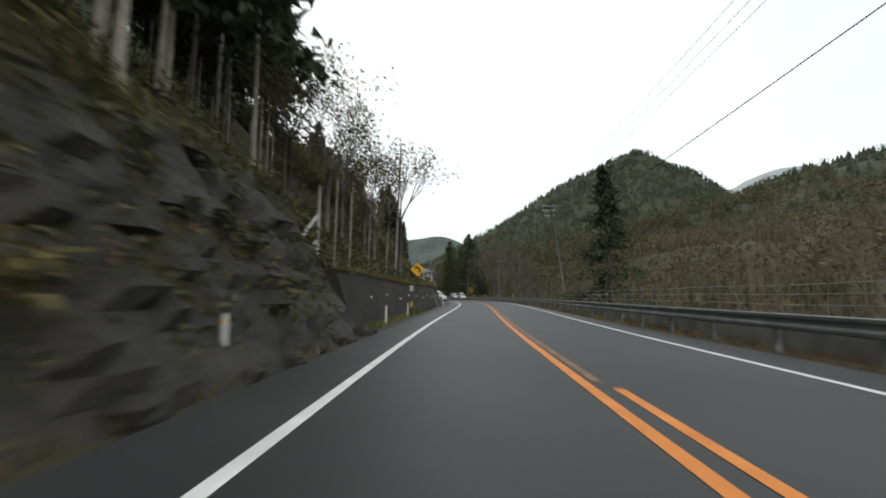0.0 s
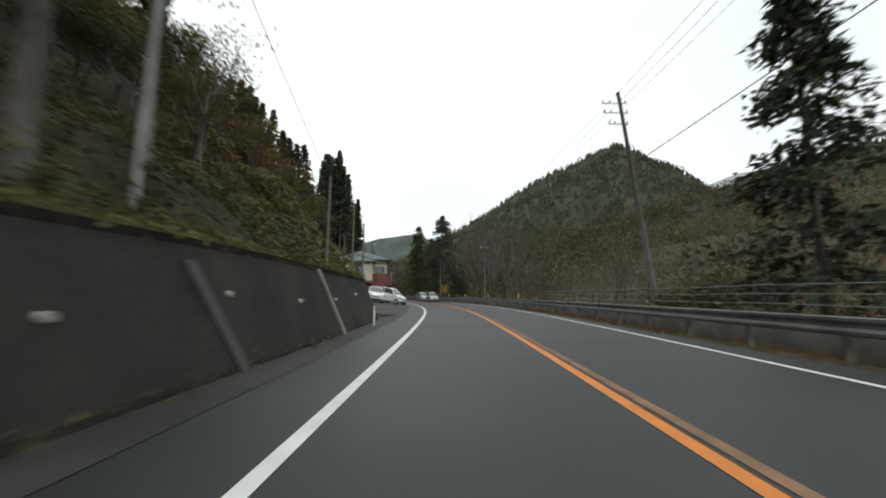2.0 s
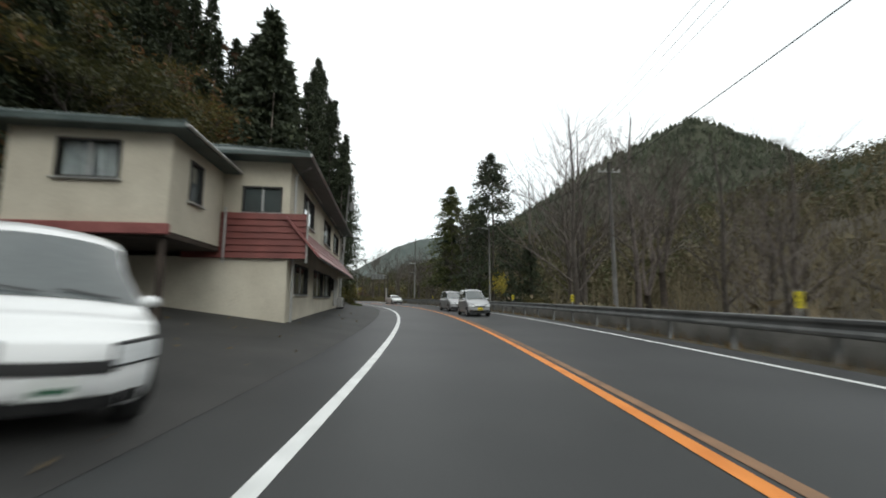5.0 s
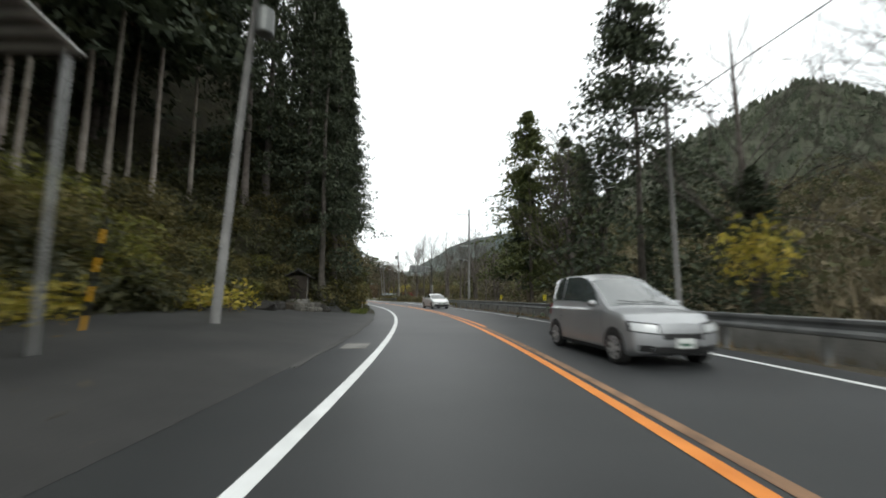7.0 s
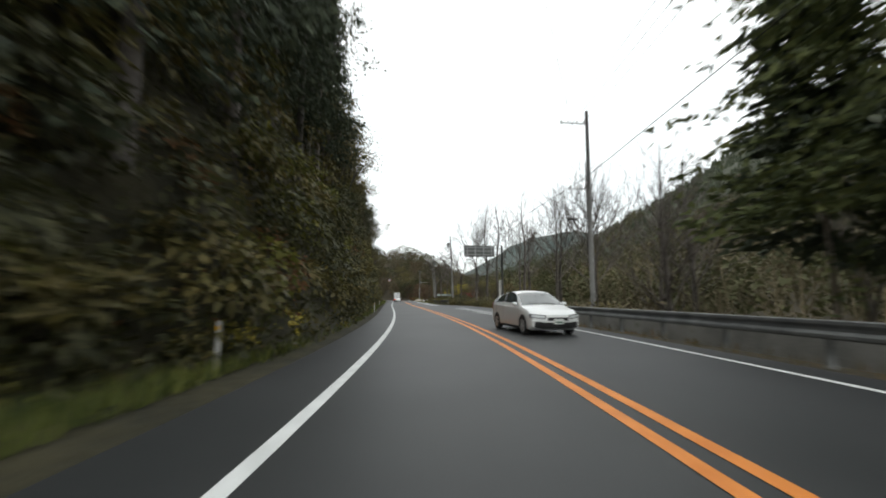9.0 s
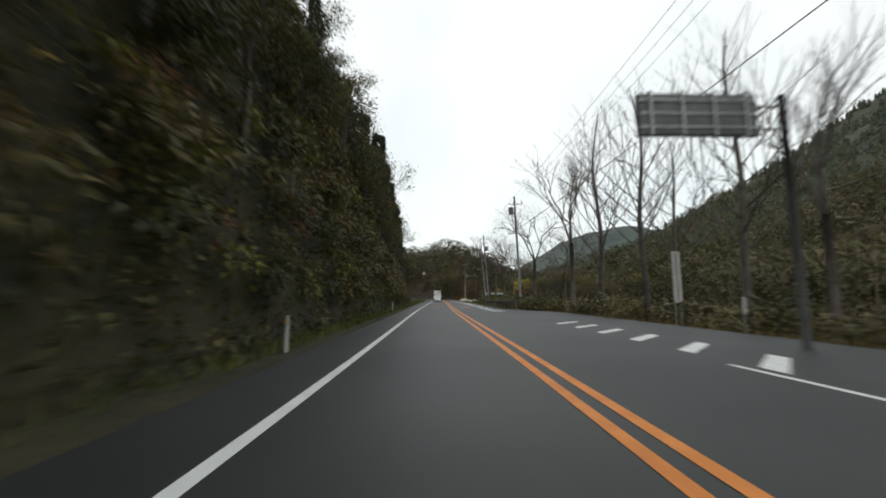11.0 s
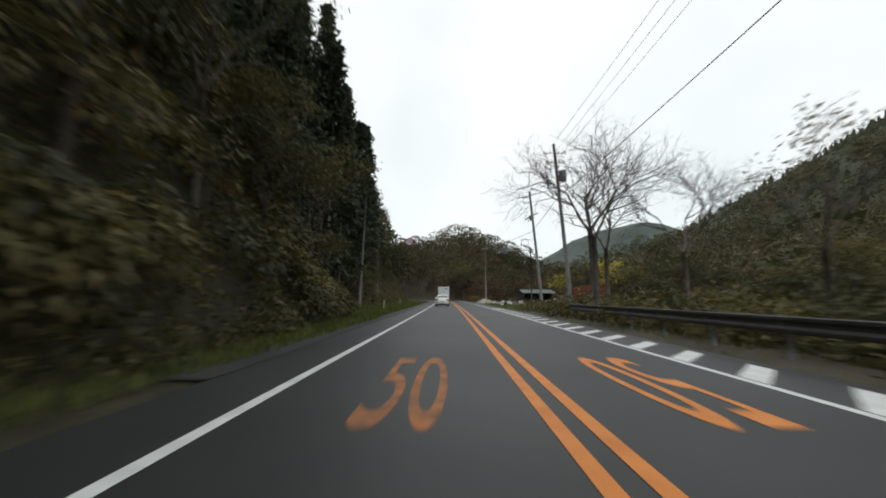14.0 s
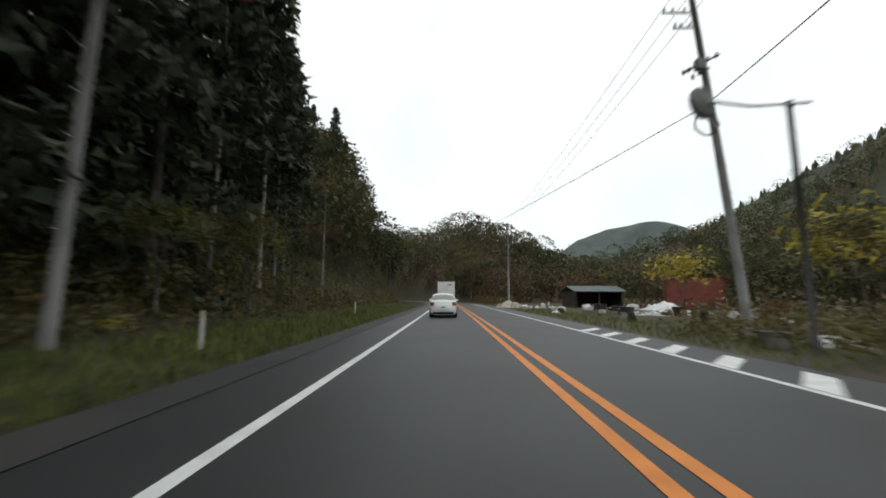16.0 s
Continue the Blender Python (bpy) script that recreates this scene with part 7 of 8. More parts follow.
def litter(kind, s, lat, k, mat, label):
    """One thing dumped on the field: a sheet, a tub, a crate or a board."""
    b = Build()
    if kind == "sheet":
        n, m = 10, 6
        for i in range(n + 1):
            for j in range(m + 1):
                u, v = i / n - .5, j / m - .5
                b.v.append((u * 2.2 * k, v * 1.2 * k, k * (.42 * max(0, 1 - (2.1 * u) ** 2) * max(0, 1 - (2.0 * v) ** 2) ** .5 + .09 * math.sin(i * 2.1 + j) + .04 * math.sin(j * 3 + i))))
        for i in range(n):
            for j in range(m):
                a = i * (m + 1) + j
                b.f.append((a, a + m + 1, a + m + 2, a + 1))
    elif kind == "tub":
        n = 16
        b.loft([[Vector((math.cos(6.283 * j / n) * q * k, math.sin(6.283 * j / n) * q * k, z * k)) for j in range(n)] for z, q in ((0, .33), (.5, .42), (.55, .46), (.56, .40), (.1, .3))])
    elif kind == "crate":
        b.box((0, 0, .2 * k), (.7 * k, .5 * k, .4 * k), Matrix.Rotation(radians(r.uniform(-8, 8)), 4, 'X'), bev=.025)
    else:
        b.box((0, 0, .1), (1.7 * k, .22, .05), Matrix.Rotation(radians(r.uniform(-6, 6)), 4, 'Y'), bev=.01)
    tagged(part(kind, b, mat, at=spot(s, lat, hz(s, lat) - .02, r.uniform(0, 360))), label, kind, "dumped things on the field")


for kind, s, lat, k, mat, label in (("sheet", 250.0, 17.2, 1.5, "debris", "crumpled white sheeting lying on the field"), ("sheet", 246.5, 14.6, 1.0, "debris", "crumpled white sheeting lying on the field"),
                                    ("tub", 231.4, 9.9, .75, "concrete", "grey plastic tub standing in the grass"), ("tub", 240.5, 16.6, .9, "pale", "pale plastic tub standing in the grass"),
                                    ("sheet", 233.0, 12.8, .8, "debris", "crumpled white sheeting lying on the field"), ("sheet", 266.5, 13.6, 1.0, "debris", "crumpled white sheeting lying on the field")):
    litter(kind, s, lat, k, mat, label)
for k in range(44):
    s, lat = r.gauss(248, 6), 13.5 + abs(r.gauss(0, 2.6))
    kind = r.choice(("crate", "board", "crate", "tub", "board"))
    mat = r.choice(("dark_steel", "brown_wood", "debris", "pale", "concrete", "grey_timber"))
    word = {"dark_steel": "dark metal", "brown_wood": "dark timber", "debris": "white plastic", "pale": "pale plastic", "concrete": "grey concrete", "grey_timber": "grey weathered timber"}[mat]
    litter(kind, s, lat, r.uniform(.6, 1.15), mat, word + " " + kind + " dumped among field rubbish")
b = Build()
n, m = 36, 10
for i in range(m + 1):
    for j in range(n):
        a, q = 6.283 * j / n, 1 - i / m
        v = Vector((math.cos(a) * 1.9 * q, math.sin(a) * 2.6 * q, 0))
        b.v.append((v.x, v.y, -.1 + 1.0 * (1 - q ** 1.5) * (.75 + .5 * noise.noise(Vector((v.x * .8, v.y * .8, 2)))) + .16 * noise.noise(Vector((v.x * 3, v.y * 3, 5)))))
for i in range(m):
    for j in range(n):
        b.f.append((i * n + j, i * n + (j + 1) % n, (i + 1) * n + (j + 1) % n, (i + 1) * n + j))
tagged(part("stone_pile", b, "rubble", at=spot(273, 9.8, 0)), "pale beige pile of rubble beside the road", "heap")
for k in range(26):
    b = Build()
    rad, a, q = r.uniform(.1, .28), r.random() * 6.283, r.uniform(.35, 1.15)
    b.loft([[Vector((math.cos(6.283 * j / 7) * rad * w * r.uniform(.75, 1.2), math.sin(6.283 * j / 7) * rad * w * r.uniform(.75, 1.2), z * rad)) for j in range(7)] for z, w in ((-.7, .8), (0, 1.0), (.5, .8), (.8, .35))])
    p = spot(273, 9.8, 0) @ Matrix.Translation((math.cos(a) * 1.9 * q, math.sin(a) * 2.6 * q, max(.04, .62 * (1 - min(1, q) ** 1.5))))
    tagged(part("stone", b, "rubble", at=p), "rough pale stone on the rubble pile", "stone", "stones of the rubble pile")


def shack(s, lat, w, d, h, rise, wall_mat, roof_mat, turn, label, open_front):
    t = empty("barn" if not open_front else "hut", spot(s, lat, hz(s, lat), turn))
    tagged(t, label, "barn" if not open_front else "hut")
    for x, y, sx, sy in ((0, d / 2, w, .12), (-w / 2, 0, .12, d - .24), (w / 2, 0, .12, d - .24)) + (() if open_front else ((0, -d / 2, w, .12),)):
        b = Build()
        b.box((x, y, h / 2 - .1), (sx, sy, h + .2), bev=.01)
        part("wall", b, wall_mat, t)
    for sgn in (-1, 1):
        b = Build()
        slab(b, ((-w / 2 - .3, sgn * (d / 2 + .35), h - .05), (w / 2 + .3, sgn * (d / 2 + .35), h - .05), (w / 2 + .3, 0, h + rise), (-w / 2 - .3, 0, h + rise)), .08)
        rf = part("roof", b, roof_mat, t)
        for k in range(1, 12):
            x = -w / 2 - .3 + (w + .6) * k / 12
            sb = Build()
            sb.tube([(x, sgn * (d / 2 + .35), h - .03), (x, 0, h + rise + .02)], .03, 4)
            part("seam", sb, roof_mat, rf)
    for x in (-w / 2 + .1, 0, w / 2 - .1):
        b = Build()
        b.box((x, -d / 2 + .1, h / 2 - .1), (.12, .12, h + .2))
        part("post", b, "brown_wood", t)


shack(268, 18.6, 5.6, 3.6, 2.0, .6, "brown_wood", "grey_roof", 8, "open-fronted dark timber hut in the field", True)
shack(263.5, 27.5, 7.0, 5.0, 2.9, 1.3, "red_barn", "red_barn", 62, "rusty red corrugated barn in the field", False)
# low autumn bushes at the bend
for s, lat, k in ((292, 9.2, 1.3), (295.5, 9.6, 1.6), (299, 9.0, 1.5), (303, 9.4, 1.7)):
    rust_shrub.add(s, lat, k)
for s, lat, k in ((294, 10.6, 1.6), (301, 10.4, 1.6), (286, 11.5, 1.4)):
    dark_shrub.add(s, lat, k)


# ---------------------------------------------------------------- vehicles (front towards +y)
def car(at_m, paint, L, W, belt, roof, ws, rw, wheels, label, category="car", plate="plate_white", brake=False, wheel_r=.30,
        lamp=(.58, .72), grille=(.5, .6, .42), intake=(.27, .38, .6), tail=(.78, 1.05), pillar=.3, group="cars on the road"):
    """belt and roof: (y, z) lines; ws: y of the windscreen's foot and head; rw: the same for the rear window; wheels: y of the axles."""
    t = empty("car", at_m)
    tagged(t, label, category, group)
    by, bz = zip(*sorted(belt))
    ry, rz = zip(*sorted(roof))
    yf, yr = max(by), min(by)

    def soft_line(y, ys, zs, w):
        return float(np.mean(np.interp(y + np.linspace(-w, w, 7), ys, zs)))

    def zb(y):
        return soft_line(y, by, bz, .08)

    def zr(y):
        return max(zb(y) + .012, soft_line(y, ry, rz, .07)) if ry[0] - .1 < y < ry[-1] + .1 else zb(y) + .012

    def warp(x, y, z):
        e = ease((abs(y) - (L / 2 - .55)) / .55)
        back = .26 * min(1.0, abs(x) / (W / 2)) ** 2.4 + .07 * min(1.3, abs(z - .5) / .3) ** 2
        return Vector((x, y - math.copysign(1, y) * float(e) * back, z))

    def ctrl(y):
        u = (y - yr) / (yf - yr)
        w = W / 2 * float(np.interp(u, [0, .06, .16, .82, .94, 1], [.93, .975, 1, 1, .975, .93]))
        b_, r_ = zb(y), zr(y)
        k = min(1, (r_ - b_) / .42)
        wr = w * (.955 - .20 * k)
        low = .19 + .08 * max(0, (abs(y) - L / 2 + .4) / .4)
        cr = .03 + .02 * k
        return [(w * .86, low - .02), (w * .965, low + .03), (w * .99, low + .16), (w, .50), (w * .998, b_ - .16), (w * .985, b_ - .05), (w * .955, b_ + .006),
                (wr + (w * .955 - wr) * .10, b_ + (r_ - b_) * .88), (wr * .93, r_ - .022 * k + .004), (wr * .72, r_ + cr * .45), (wr * .38, r_ + cr * .85), (0, r_ + cr)]

    def surf(y, v):
        """A point of the body shell; v runs from the sill (0) over the waist (6) to the roof's middle (11), negative on the left."""
        sx, v = (-1 if v < 0 else 1), abs(v)
        P = ctrl(y)
        i = min(10, int(v))
        f = v - i
        p0, p1, p2, p3 = (np.array(P[min(11, max(0, q))]) for q in (i - 1, i, i + 1, i + 2))
        if i == 10:
            p3 = np.array((-P[10][0], P[10][1]))
        q = p1 + f * ((p2 - p0) * .5 + f * ((p0 - 2.5 * p1 + 2 * p2 - .5 * p3) + f * (-.5 * p0 + 1.5 * p1 - 1.5 * p2 + .5 * p3)))
        return warp(sx * float(q[0]), y, float(q[1]))

    VS = [0, 1, 1.5, 2, 2.5, 3, 3.5, 4, 4.5, 5, 5.33, 5.66, 6, 6.33, 6.66, 7, 7.33, 7.66, 8, 8.5, 9, 10, 11]

    def ring(y):
        right = [surf(y, v) for v in VS]
        return right + [Vector((-p.x, p.y, p.z)) for p in reversed(right[:-1])]

    ys = sorted({*np.round(np.linspace(yr, yr + .5, 9), 3), *np.round(np.linspace(yr + .5, yf - .5, 40), 3), *np.round(np.linspace(yf - .5, yf, 9), 3)})
    rings = [ring(y) for y in ys]

    def closing(base, y):
        out = []
        for q in (.97, .88, .72, .5, .25):
            zc = (max(p.z for p in base) + min(p.z for p in base)) / 2
            out.append([warp(p.x * q, y, zc + (p.z - zc) * q) for p in base])
        return out
    b = Build()
    b.loft(list(reversed(closing(rings[0], yr))) + rings + closing(rings[-1], yf))
    part("body", b, paint, t, smooth=True)

    def shell_patch(name, mat, y0, y1, v0, v1, n, m, out=.007, parent=None, smooth=True, cut=None):
        """A piece that follows the shell, a few millimetres proud of it."""
        b = Build()
        grid = []
        for i in range(n + 1):
            row = []
            for j in range(m + 1):
                fy, fv = i / n, j / m
                if cut:
                    ya, yb = cut(fv)
                    y = ya + (yb - ya) * fy
                else:
                    y = y0 + (y1 - y0) * fy
                v = v0 + (v1 - v0) * fv
                p = surf(y, v)
                d1 = surf(y + .01, v) - surf(y - .01, v)
                s1 = v + .02 if abs(v + .02) <= 11 else v
                s0 = v - .02 if abs(v - .02) <= 11 else v
                d2 = surf(y, s1) - surf(y, s0)
                nn = d1.cross(d2)
                nn = nn.normalized() if nn.length > 1e-9 else Vector((0, 0, 1))
                if nn.dot(p - Vector((0, y - .0, .6))) < 0:
                    nn = -nn
                row.append(p + nn * out)
            grid.append(row)
        i0 = len(b.v)
        for row in grid:
            b.v += [tuple(p) for p in row]
        for i in range(n):
            for j in range(m):
                a = i0 + i * (m + 1) + j
                b.f.append((a, a + 1, a + m + 2, a + m + 1))
        return part(name, b, mat, parent or t, smooth=smooth)

    def end_patch(name, mat, front, x0, x1, z0, z1, out=.012, n=6, m=3, parent=None, slant=0.0):
        """A piece that follows the nose or the tail."""
        b = Build()
        y = yf if front else yr
        sg = 1 if front else -1
        for d in (out, -.06):
            for i in range(n + 1):
                for j in range(m + 1):
                    x, z = x0 + (x1 - x0) * i / n, z0 + (z1 - z0) * j / m
                    z += slant * (abs(x) - min(abs(x0), abs(x1)))
                    p = warp(x, y, z)
                    b.v.append((p.x, p.y + sg * d, p.z))
        q = (n + 1) * (m + 1)
        for i in range(n):
            for j in range(m):
                a = i * (m + 1) + j
                b.f.append((a, a + 1, a + m + 2, a + m + 1))
        edge = [i * (m + 1) for i in range(n + 1)] + [n * (m + 1) + j for j in range(1, m + 1)] + [i * (m + 1) + m for i in range(n - 1, -1, -1)] + [j for j in range(m - 1, 0, -1)]
        for a, c in zip(edge, edge[1:] + edge[:1]):
            b.f.append((a, c, c + q, a + q))
        return part(name, b, mat, parent or t)

    # glass: two mirrored halves of each screen lie in one mesh strip over the middle
    def screen(name, foot, head):
        a, c = foot + (head - foot) * .06, foot + (head - foot) * .95
        n, m = 8, 12
        b = Build()
        for i in range(n + 1):
            y = a + (c - a) * i / n
            for j in range(m + 1):
                u = -1 + 2 * j / m
                p = surf(y, math.copysign(11 - 3.35 * abs(u), u if u else 1))
                sl = (surf(y + .02, 11).z - surf(y - .02, 11).z) / .04
                nn = Vector((0, -sl, 1)).normalized()
                b.v.append(tuple(p + nn * .008))
        for i in range(n):
            for j in range(m):
                q = i * (m + 1) + j
                b.f.append((q, q + 1, q + m + 2, q + m + 1))
        return part(name, b, "car_glass", t, smooth=True)
    screen("windscreen", ws[0], ws[1])
    screen("rear_window", rw[0], rw[1])
    lo, hi = rw[1], ws[1]
    midp = (lo + hi) / 2 - .12
    for sx in (-1, 1):
        shell_patch("side_window", "car_glass", 0, 0, sx * 6.25, sx * 7.25, 6, 5, parent=t, cut=lambda f: (rw[0] + (rw[1] - rw[0]) * (.35 + .5 * f) + .22, midp - .035))
        shell_patch("side_window", "car_glass", 0, 0, sx * 6.25, sx * 7.25, 8, 5, parent=t, cut=lambda f: (midp + .035, ws[0] + (ws[1] - ws[0]) * (.28 + .60 * f) - .02))
        y = ws[1] + (ws[0] - ws[1]) * .6
        w = surf(y, 6).x
        b = Build()
        prof = []
        for q, s1 in ((-.07, .5), (-.05, .85), (0, 1), (.05, .8), (.08, .35)):
            prof.append([Vector((sx * (w + .10) + math.cos(6.283 * j / 12) * .105 * s1, y + q, zb(y) + .09 + math.sin(6.283 * j / 12) * .07 * s1)) for j in range(12)])
        b.loft(prof)
        part("door_mirror", b, paint, t, smooth=True)
        for y in (midp, wheels[0] - .42 if wheels[0] - .42 > midp + .4 else midp + .8, midp - .85):
            shell_patch("door_seam", "trim", y, y + .012, sx * 1.6, sx * 6.0, 1, 10, out=.002)
        shell_patch("sill", "trim", wheels[1] + .36, wheels[0] - .36, sx * .2, sx * 1.4, 6, 2, out=.006)
        for y in (midp - .62, midp + .16):
            b = Build()
            p = surf(y, sx * 5)
            b.box((p.x + sx * .012, p.y, p.z - .02), (.03, .17, .03), bev=.008)
            part("door_handle", b, paint, t)
        # lamps
        hl = end_patch("headlamp", "lens_clear", True, sx * W * .25, sx * W * .475, lamp[0], lamp[1], slant=.10)
        end_patch("lamp_surround", "trim", True, sx * W * .23, sx * W * .485, lamp[0] - .025, lamp[1] + .02, out=.007, parent=hl, slant=.10)
        end_patch("fog_lamp", "trim", True, sx * W * .31, sx * W * .42, intake[0] + .02, intake[1] + .02)
        end_patch("tail_lamp", "lens_brake" if brake else "lens_red", False, sx * W * .33, sx * W * .478, tail[0], tail[1])
        # wheels
        for y in wheels:
            xs = abs(surf(y, 3).x)
            b = Build()
            n = 24
            rim_arc = [(y + math.cos(math.pi * (j / n * 1.12 - .06)) * (wheel_r + .055), wheel_r + .02 + math.sin(math.pi * (j / n * 1.12 - .06)) * (wheel_r + .055)) for j in range(n + 1)]
            for (ya, za), (yb, zbb) in zip(rim_arc, rim_arc[1:]):
                b.tri((sx * (xs + .004), ya, za), (sx * (xs + .004), yb, zbb), (sx * (xs + .004), y, wheel_r))
            part("wheel_arch", b, "trim", t)
            x0 = sx * (xs - .18)
            b = Build()
            prof = [(0, wheel_r - .035), (.02, wheel_r), (.17, wheel_r), (.192, wheel_r - .03), (.194, wheel_r * .7)]
            b.loft([[Vector((x0 + sx * d, y + math.cos(6.283 * j / 24) * q, wheel_r + math.sin(6.283 * j / 24) * q)) for j in range(24)] for d, q in prof])
            wh = part("wheel", b, "tyre", t)
            b = Build()
            b.loft([[Vector((x0 + sx * d, y + math.cos(6.283 * j / 20) * q, wheel_r + math.sin(6.283 * j / 20) * q)) for j in range(20)] for d, q in ((.19, wheel_r * .72), (.2, wheel_r * .68), (.196, wheel_r * .6))], cap=False)
            for j in range(7):
                a = 6.283 * j / 7
                d, e = Vector((0, math.cos(a), math.sin(a))), Vector((0, -math.sin(a), math.cos(a)))
                c = Vector((x0 + sx * .199, y, wheel_r))
                b.quad(c + d * wheel_r * .12 - e * .028, c + d * wheel_r * .12 + e * .028, c + d * wheel_r * .66 + e * .036, c + d * wheel_r * .66 - e * .036)
            b.loft([[Vector((x0 + sx * d, y + math.cos(6.283 * j / 12) * q, wheel_r + math.sin(6.283 * j / 12) * q)) for j in range(12)] for d, q in ((.196, wheel_r * .2), (.204, wheel_r * .15), (.206, .01))])
            part("rim", b, "chrome", wh)
    end_patch("grille", "trim", True, -W * grille[2] / 2, W * grille[2] / 2, grille[0], grille[1])
    end_patch("bumper_intake", "trim", True, -W * intake[2] / 2, W * intake[2] / 2, intake[0], intake[1], n=10)
    end_patch("rear_valance", "trim", False, -W * .36, W * .36, .22, .34, n=10)
    zp = (grille[0] + intake[1]) / 2
    for front, z in ((True, zp), (False, .66)):
        b = Build()
        y = (yf + .02) if front else (yr - .02)
        b.box((0, y, z), (.33, .016, .165), bev=.004)
        pl = part("number_plate", b, plate, t)
        b = Build()
        b.box((0, y + (.009 if front else -.009), z - .02), (.22, .004, .045))
        part("plate_bar", b, "plate_bar" if plate == "plate_white" else "trim", pl)
    # wipers on the windscreen
    for x0 in (-.45, .1):
        b = Build()
        y = ws[0] + (ws[1] - ws[0]) * .10
        y2 = ws[0] + (ws[1] - ws[0]) * .16
        v = 11 - 3.0 * abs(x0) / (W / 2)
        z0, z1 = surf(y, v).z + .02, surf(y2, 11).z + .02
        b.tube([(x0, y + .02, z0), (x0 + .42, y2 + .02, z1)], .008, 4)
        part("wiper", b, "trim", t)
    b = Build()
    b.box((0, (lo + hi) / 2, .24), (W * .8, abs(wheels[0] - wheels[1]), .1))
    part("underbody", b, "trim", t)
    return t


# parked on the forecourt
car(spot(70.1, -4.82, .53) @ Matrix.Rotation(radians(8.5), 4, 'Y') @ Matrix.Rotation(radians(184), 4, 'Z'), "white_car", 4.1, 1.7, [(-2.05, .80), (-1.95, .98), (-1.0, 1.0), (.9, .96), (1.1, .95), (1.6, .86), (1.95, .74), (2.05, .69)],
    [(-2.0, .98), (-1.75, 1.3), (-1.5, 1.45), (-.9, 1.52), (0, 1.53), (.35, 1.47), (1.15, .95)], (1.12, .28), (-1.98, -1.6), (1.28, -1.3), "white compact hatchback parked on the forecourt",
    lamp=(.60, .76), grille=(.53, .63, .46), group="cars parked by the house")
car(spot(73.85, -3.1, .27) @ Matrix.Rotation(radians(8.5), 4, 'Y') @ Matrix.Rotation(radians(231), 4, 'Z'), "white_car", 3.4, 1.48, [(-1.7, .8), (-1.64, .97), (.7, .97), (.9, .96), (1.35, .90), (1.6, .8), (1.7, .74)],
    [(-1.68, .97), (-1.6, 1.5), (-1.5, 1.6), (-1.2, 1.66), (-.1, 1.66), (.15, 1.6), (.95, .97)], (.92, .16), (-1.68, -1.58), (1.14, -1.14), "white tall kei wagon parked on the forecourt",
    plate="plate_white", wheel_r=.27, lamp=(.62, .77), grille=(.56, .66, .5), group="cars parked by the house")
# on the road
car(spot(247.9, 1.47, 0, 0), "white_car", 4.4, 1.7, [(-2.2, .86), (-2.12, 1.0), (-1.45, 1.02), (1.0, .95), (1.3, .92), (1.8, .83), (2.1, .72), (2.2, .66)],
    [(-1.85, 1.02), (-1.2, 1.36), (-.7, 1.45), (.2, 1.46), (.5, 1.40), (1.3, .93)], (1.28, .42), (-1.8, -1.1), (1.32, -1.3), "white saloon car driving ahead on wet asphalt", tail=(.72, .94))
car(spot(95.7, 4.95, 0, 183), "silver_car", 3.4, 1.48, [(-1.7, .78), (-1.64, .98), (.7, 1.0), (.9, .98), (1.35, .88), (1.62, .76), (1.7, .7)],
    [(-1.68, .98), (-1.6, 1.5), (-1.5, 1.6), (-1.2, 1.68), (-.2, 1.68), (.1, 1.61), (.95, .98)], (.92, .12), (-1.68, -1.58), (1.14, -1.14), "silver tall kei minivan coming along the road",
    plate="plate_yellow", wheel_r=.27, lamp=(.58, .73), grille=(.56, .65, .44))
car(spot(104.6, 5.3, 0, 184), "silver_car", 4.2, 1.7, [(-2.1, .85), (-2.04, 1.0), (.8, 1.0), (1.15, .97), (1.7, .88), (2.0, .77), (2.1, .71)],
    [(-2.08, 1.0), (-1.95, 1.5), (-1.75, 1.64), (-1.3, 1.71), (-.3, 1.7), (.05, 1.62), (1.2, .97)], (1.15, .08), (-2.07, -1.88), (1.35, -1.35), "silver minivan coming along the road", lamp=(.60, .74))
car(spot(137.4, 5.35, 0, 186), "white_car", 4.6, 1.76, [(-2.3, .92), (-2.22, 1.05), (-1.4, 1.02), (.8, .94), (1.2, .91), (1.8, .80), (2.15, .70), (2.3, .63)],
    [(-2.15, 1.06), (-1.2, 1.36), (-.3, 1.465), (.15, 1.45), (.45, 1.36), (1.25, .92)], (1.22, .34), (-2.1, -1.15), (1.42, -1.3), "white liftback car coming along the road",
    lamp=(.57, .65), grille=(.50, .60, .40), intake=(.24, .44, .62))


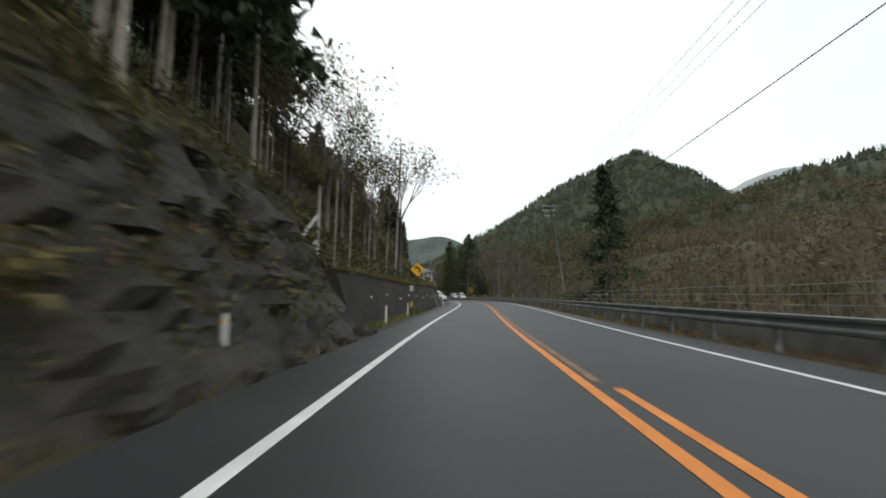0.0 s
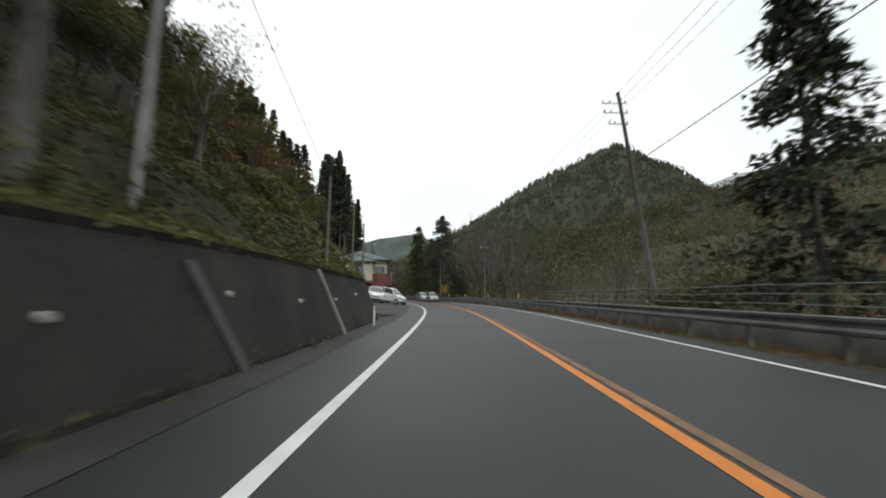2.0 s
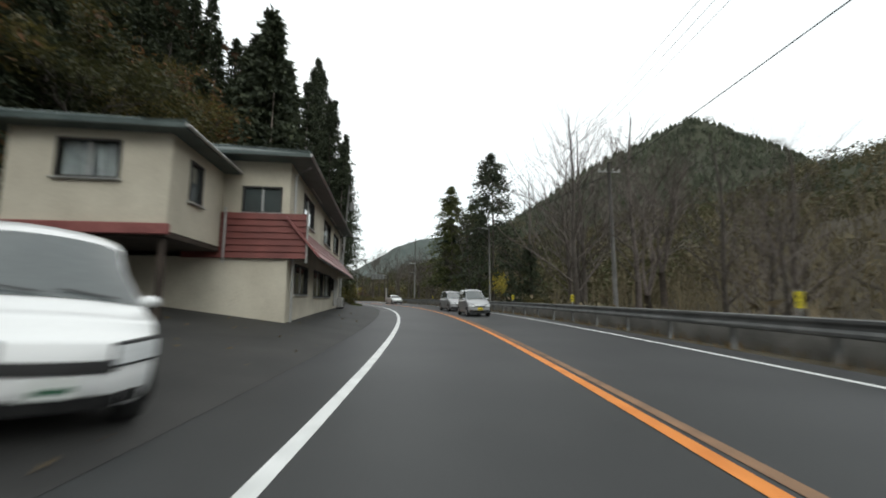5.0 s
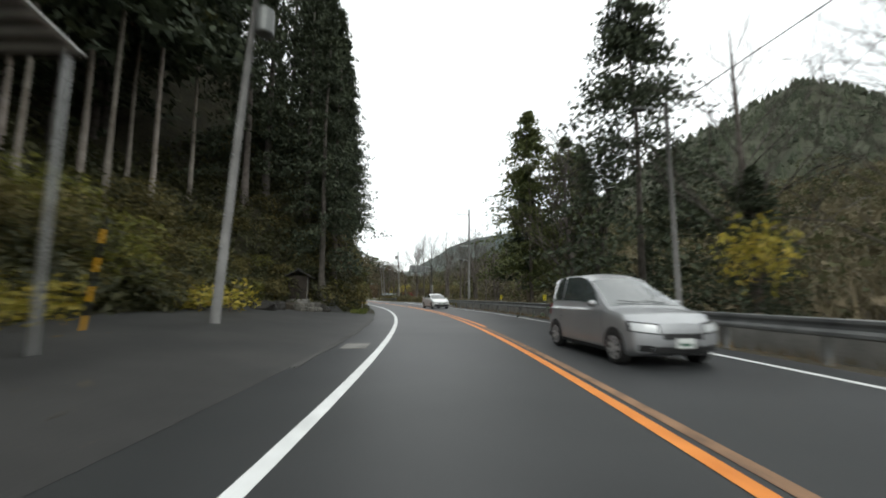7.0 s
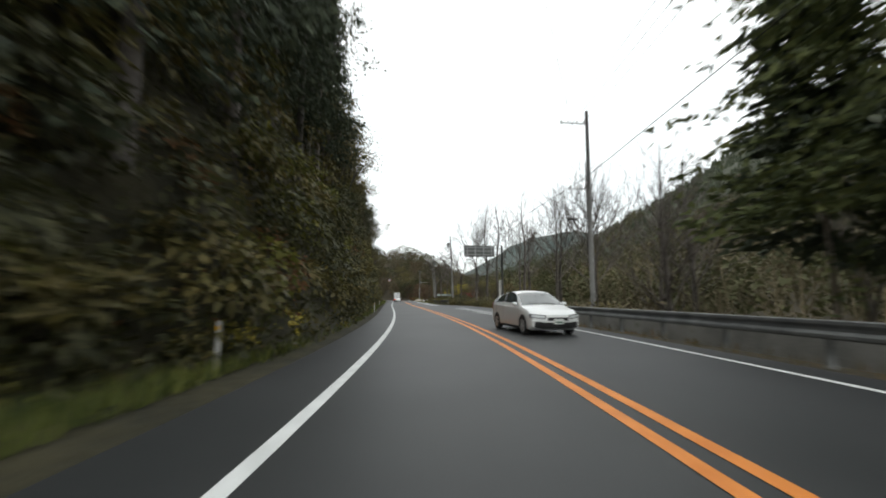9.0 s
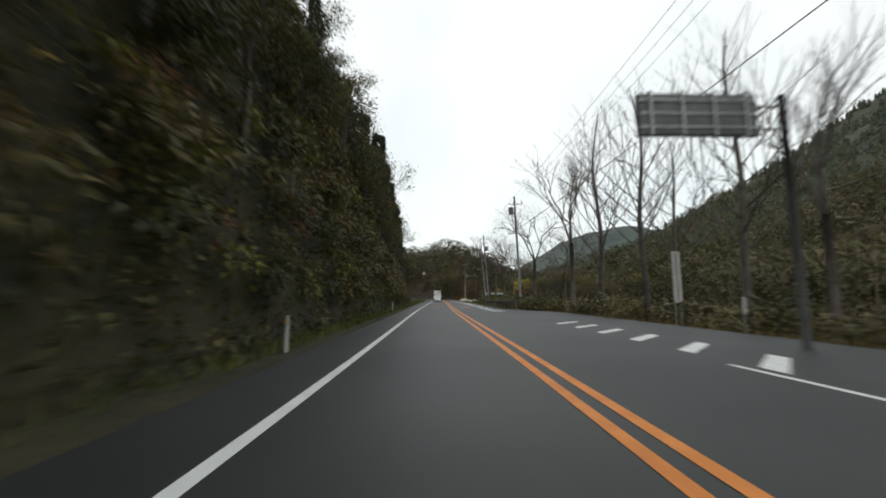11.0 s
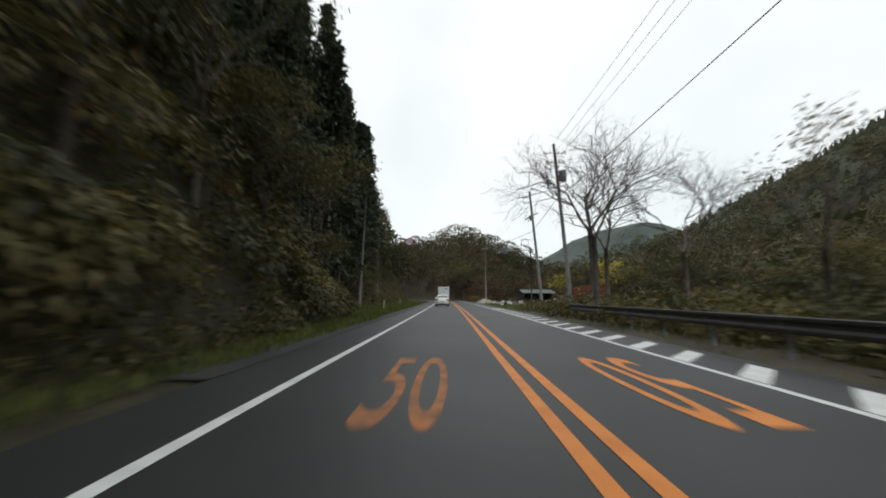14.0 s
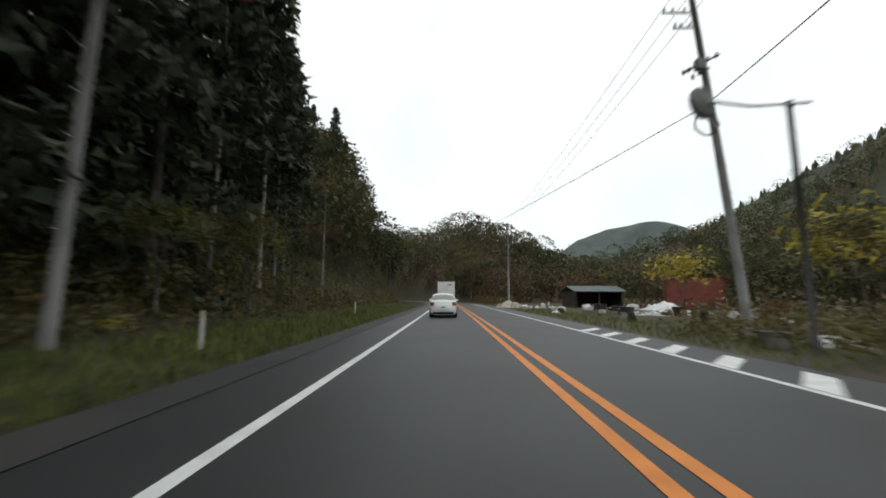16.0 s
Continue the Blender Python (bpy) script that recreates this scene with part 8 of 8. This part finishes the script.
def box_truck(m):
    t = empty("box_truck", m)
    tagged(t, "white box truck driving ahead with lit tail lamps", "truck")
    b = Build()
    b.box((0, 1.9, 1.98), (2.1, 4.3, 2.3), bev=.03)
    part("cargo_box", b, "box_white", t)
    for sx in (-1, 1):
        b = Build()
        b.box((sx * .515, -.262, 1.98), (.98, .03, 2.16), bev=.008)
        d = part("rear_door", b, "box_white", t)
        for z in (1.2, 1.9, 2.7):
            hb = Build()
            hb.box((sx * .99, -.285, z), (.08, .02, .12))
            part("hinge", hb, "galvanised", d)
        lb = Build()
        lb.tube([(sx * .12, -.29, .95), (sx * .12, -.29, 3.0)], .015, 6)
        part("lock_rod", lb, "galvanised", d)
        b = Build()
        b.box((sx * .8, -.2, .66), (.34, .06, .16), bev=.01)
        part("tail_lamp", b, "lens_brake", t)
        b = Build()
        b.box((sx * .98, -.27, 3.17), (.1, .05, .06), bev=.01)
        part("marker_lamp", b, "lens_amber", t)
        b = Build()
        b.box((sx * .5, 1.9, .72), (.1, 4.6, .16))
        part("chassis_rail", b, "dark_steel", t)
        for y in (.9, 5.0):
            b = Build()
            b.loft([[Vector((sx * (.98 - dx), y + math.cos(6.283 * j / 20) * q, .38 + math.sin(6.283 * j / 20) * q)) for j in range(20)] for dx, q in ((0, .32), (.03, .38), (.22, .38), (.25, .33))])
            wh = part("wheel", b, "tyre", t)
            b = Build()
            b.loft([[Vector((sx * (.995 - dx), y + math.cos(6.283 * j / 14) * q, .38 + math.sin(6.283 * j / 14) * q)) for j in range(14)] for dx, q in ((.0, .2), (.04, .14), (.02, .07))])
            part("rim", b, "chrome", wh)
        b = Build()
        b.box((sx * .75, .2, .42), (.4, .02, .5))
        part("mud_flap", b, "trim", t)
    b = Build()
    b.box((0, -.22, .5), (1.8, .06, .12), bev=.01)
    part("rear_bumper", b, "dark_steel", t)
    b = Build()
    b.loft([[(x * w, y, z) for x, z in ((-1, .55), (1, .55), (1, 1.3), (.92, zt), (-.92, zt), (-1, 1.3))] for y, w, zt in ((4.3, .98, 2.15), (5.3, .98, 2.15), (5.8, .95, 2.0), (6.0, .92, 1.35))])
    part("cab", b, "box_white", t)
    b = Build()
    b.box((0, -.26, .72), (.36, .012, .17), bev=.003)
    pl = part("number_plate", b, "plate_white", t)
    b = Build()
    b.box((0, -.268, .7), (.26, .004, .06))
    part("plate_bar", b, "plate_bar", pl)
    b = Build()
    b.box((.45, -.2795, 2.75), (.5, .004, .13))
    part("writing_bar", b, "panel_back", t, "dark writing too small to read")


box_truck(spot(270.0, 1.6, 0, 0))
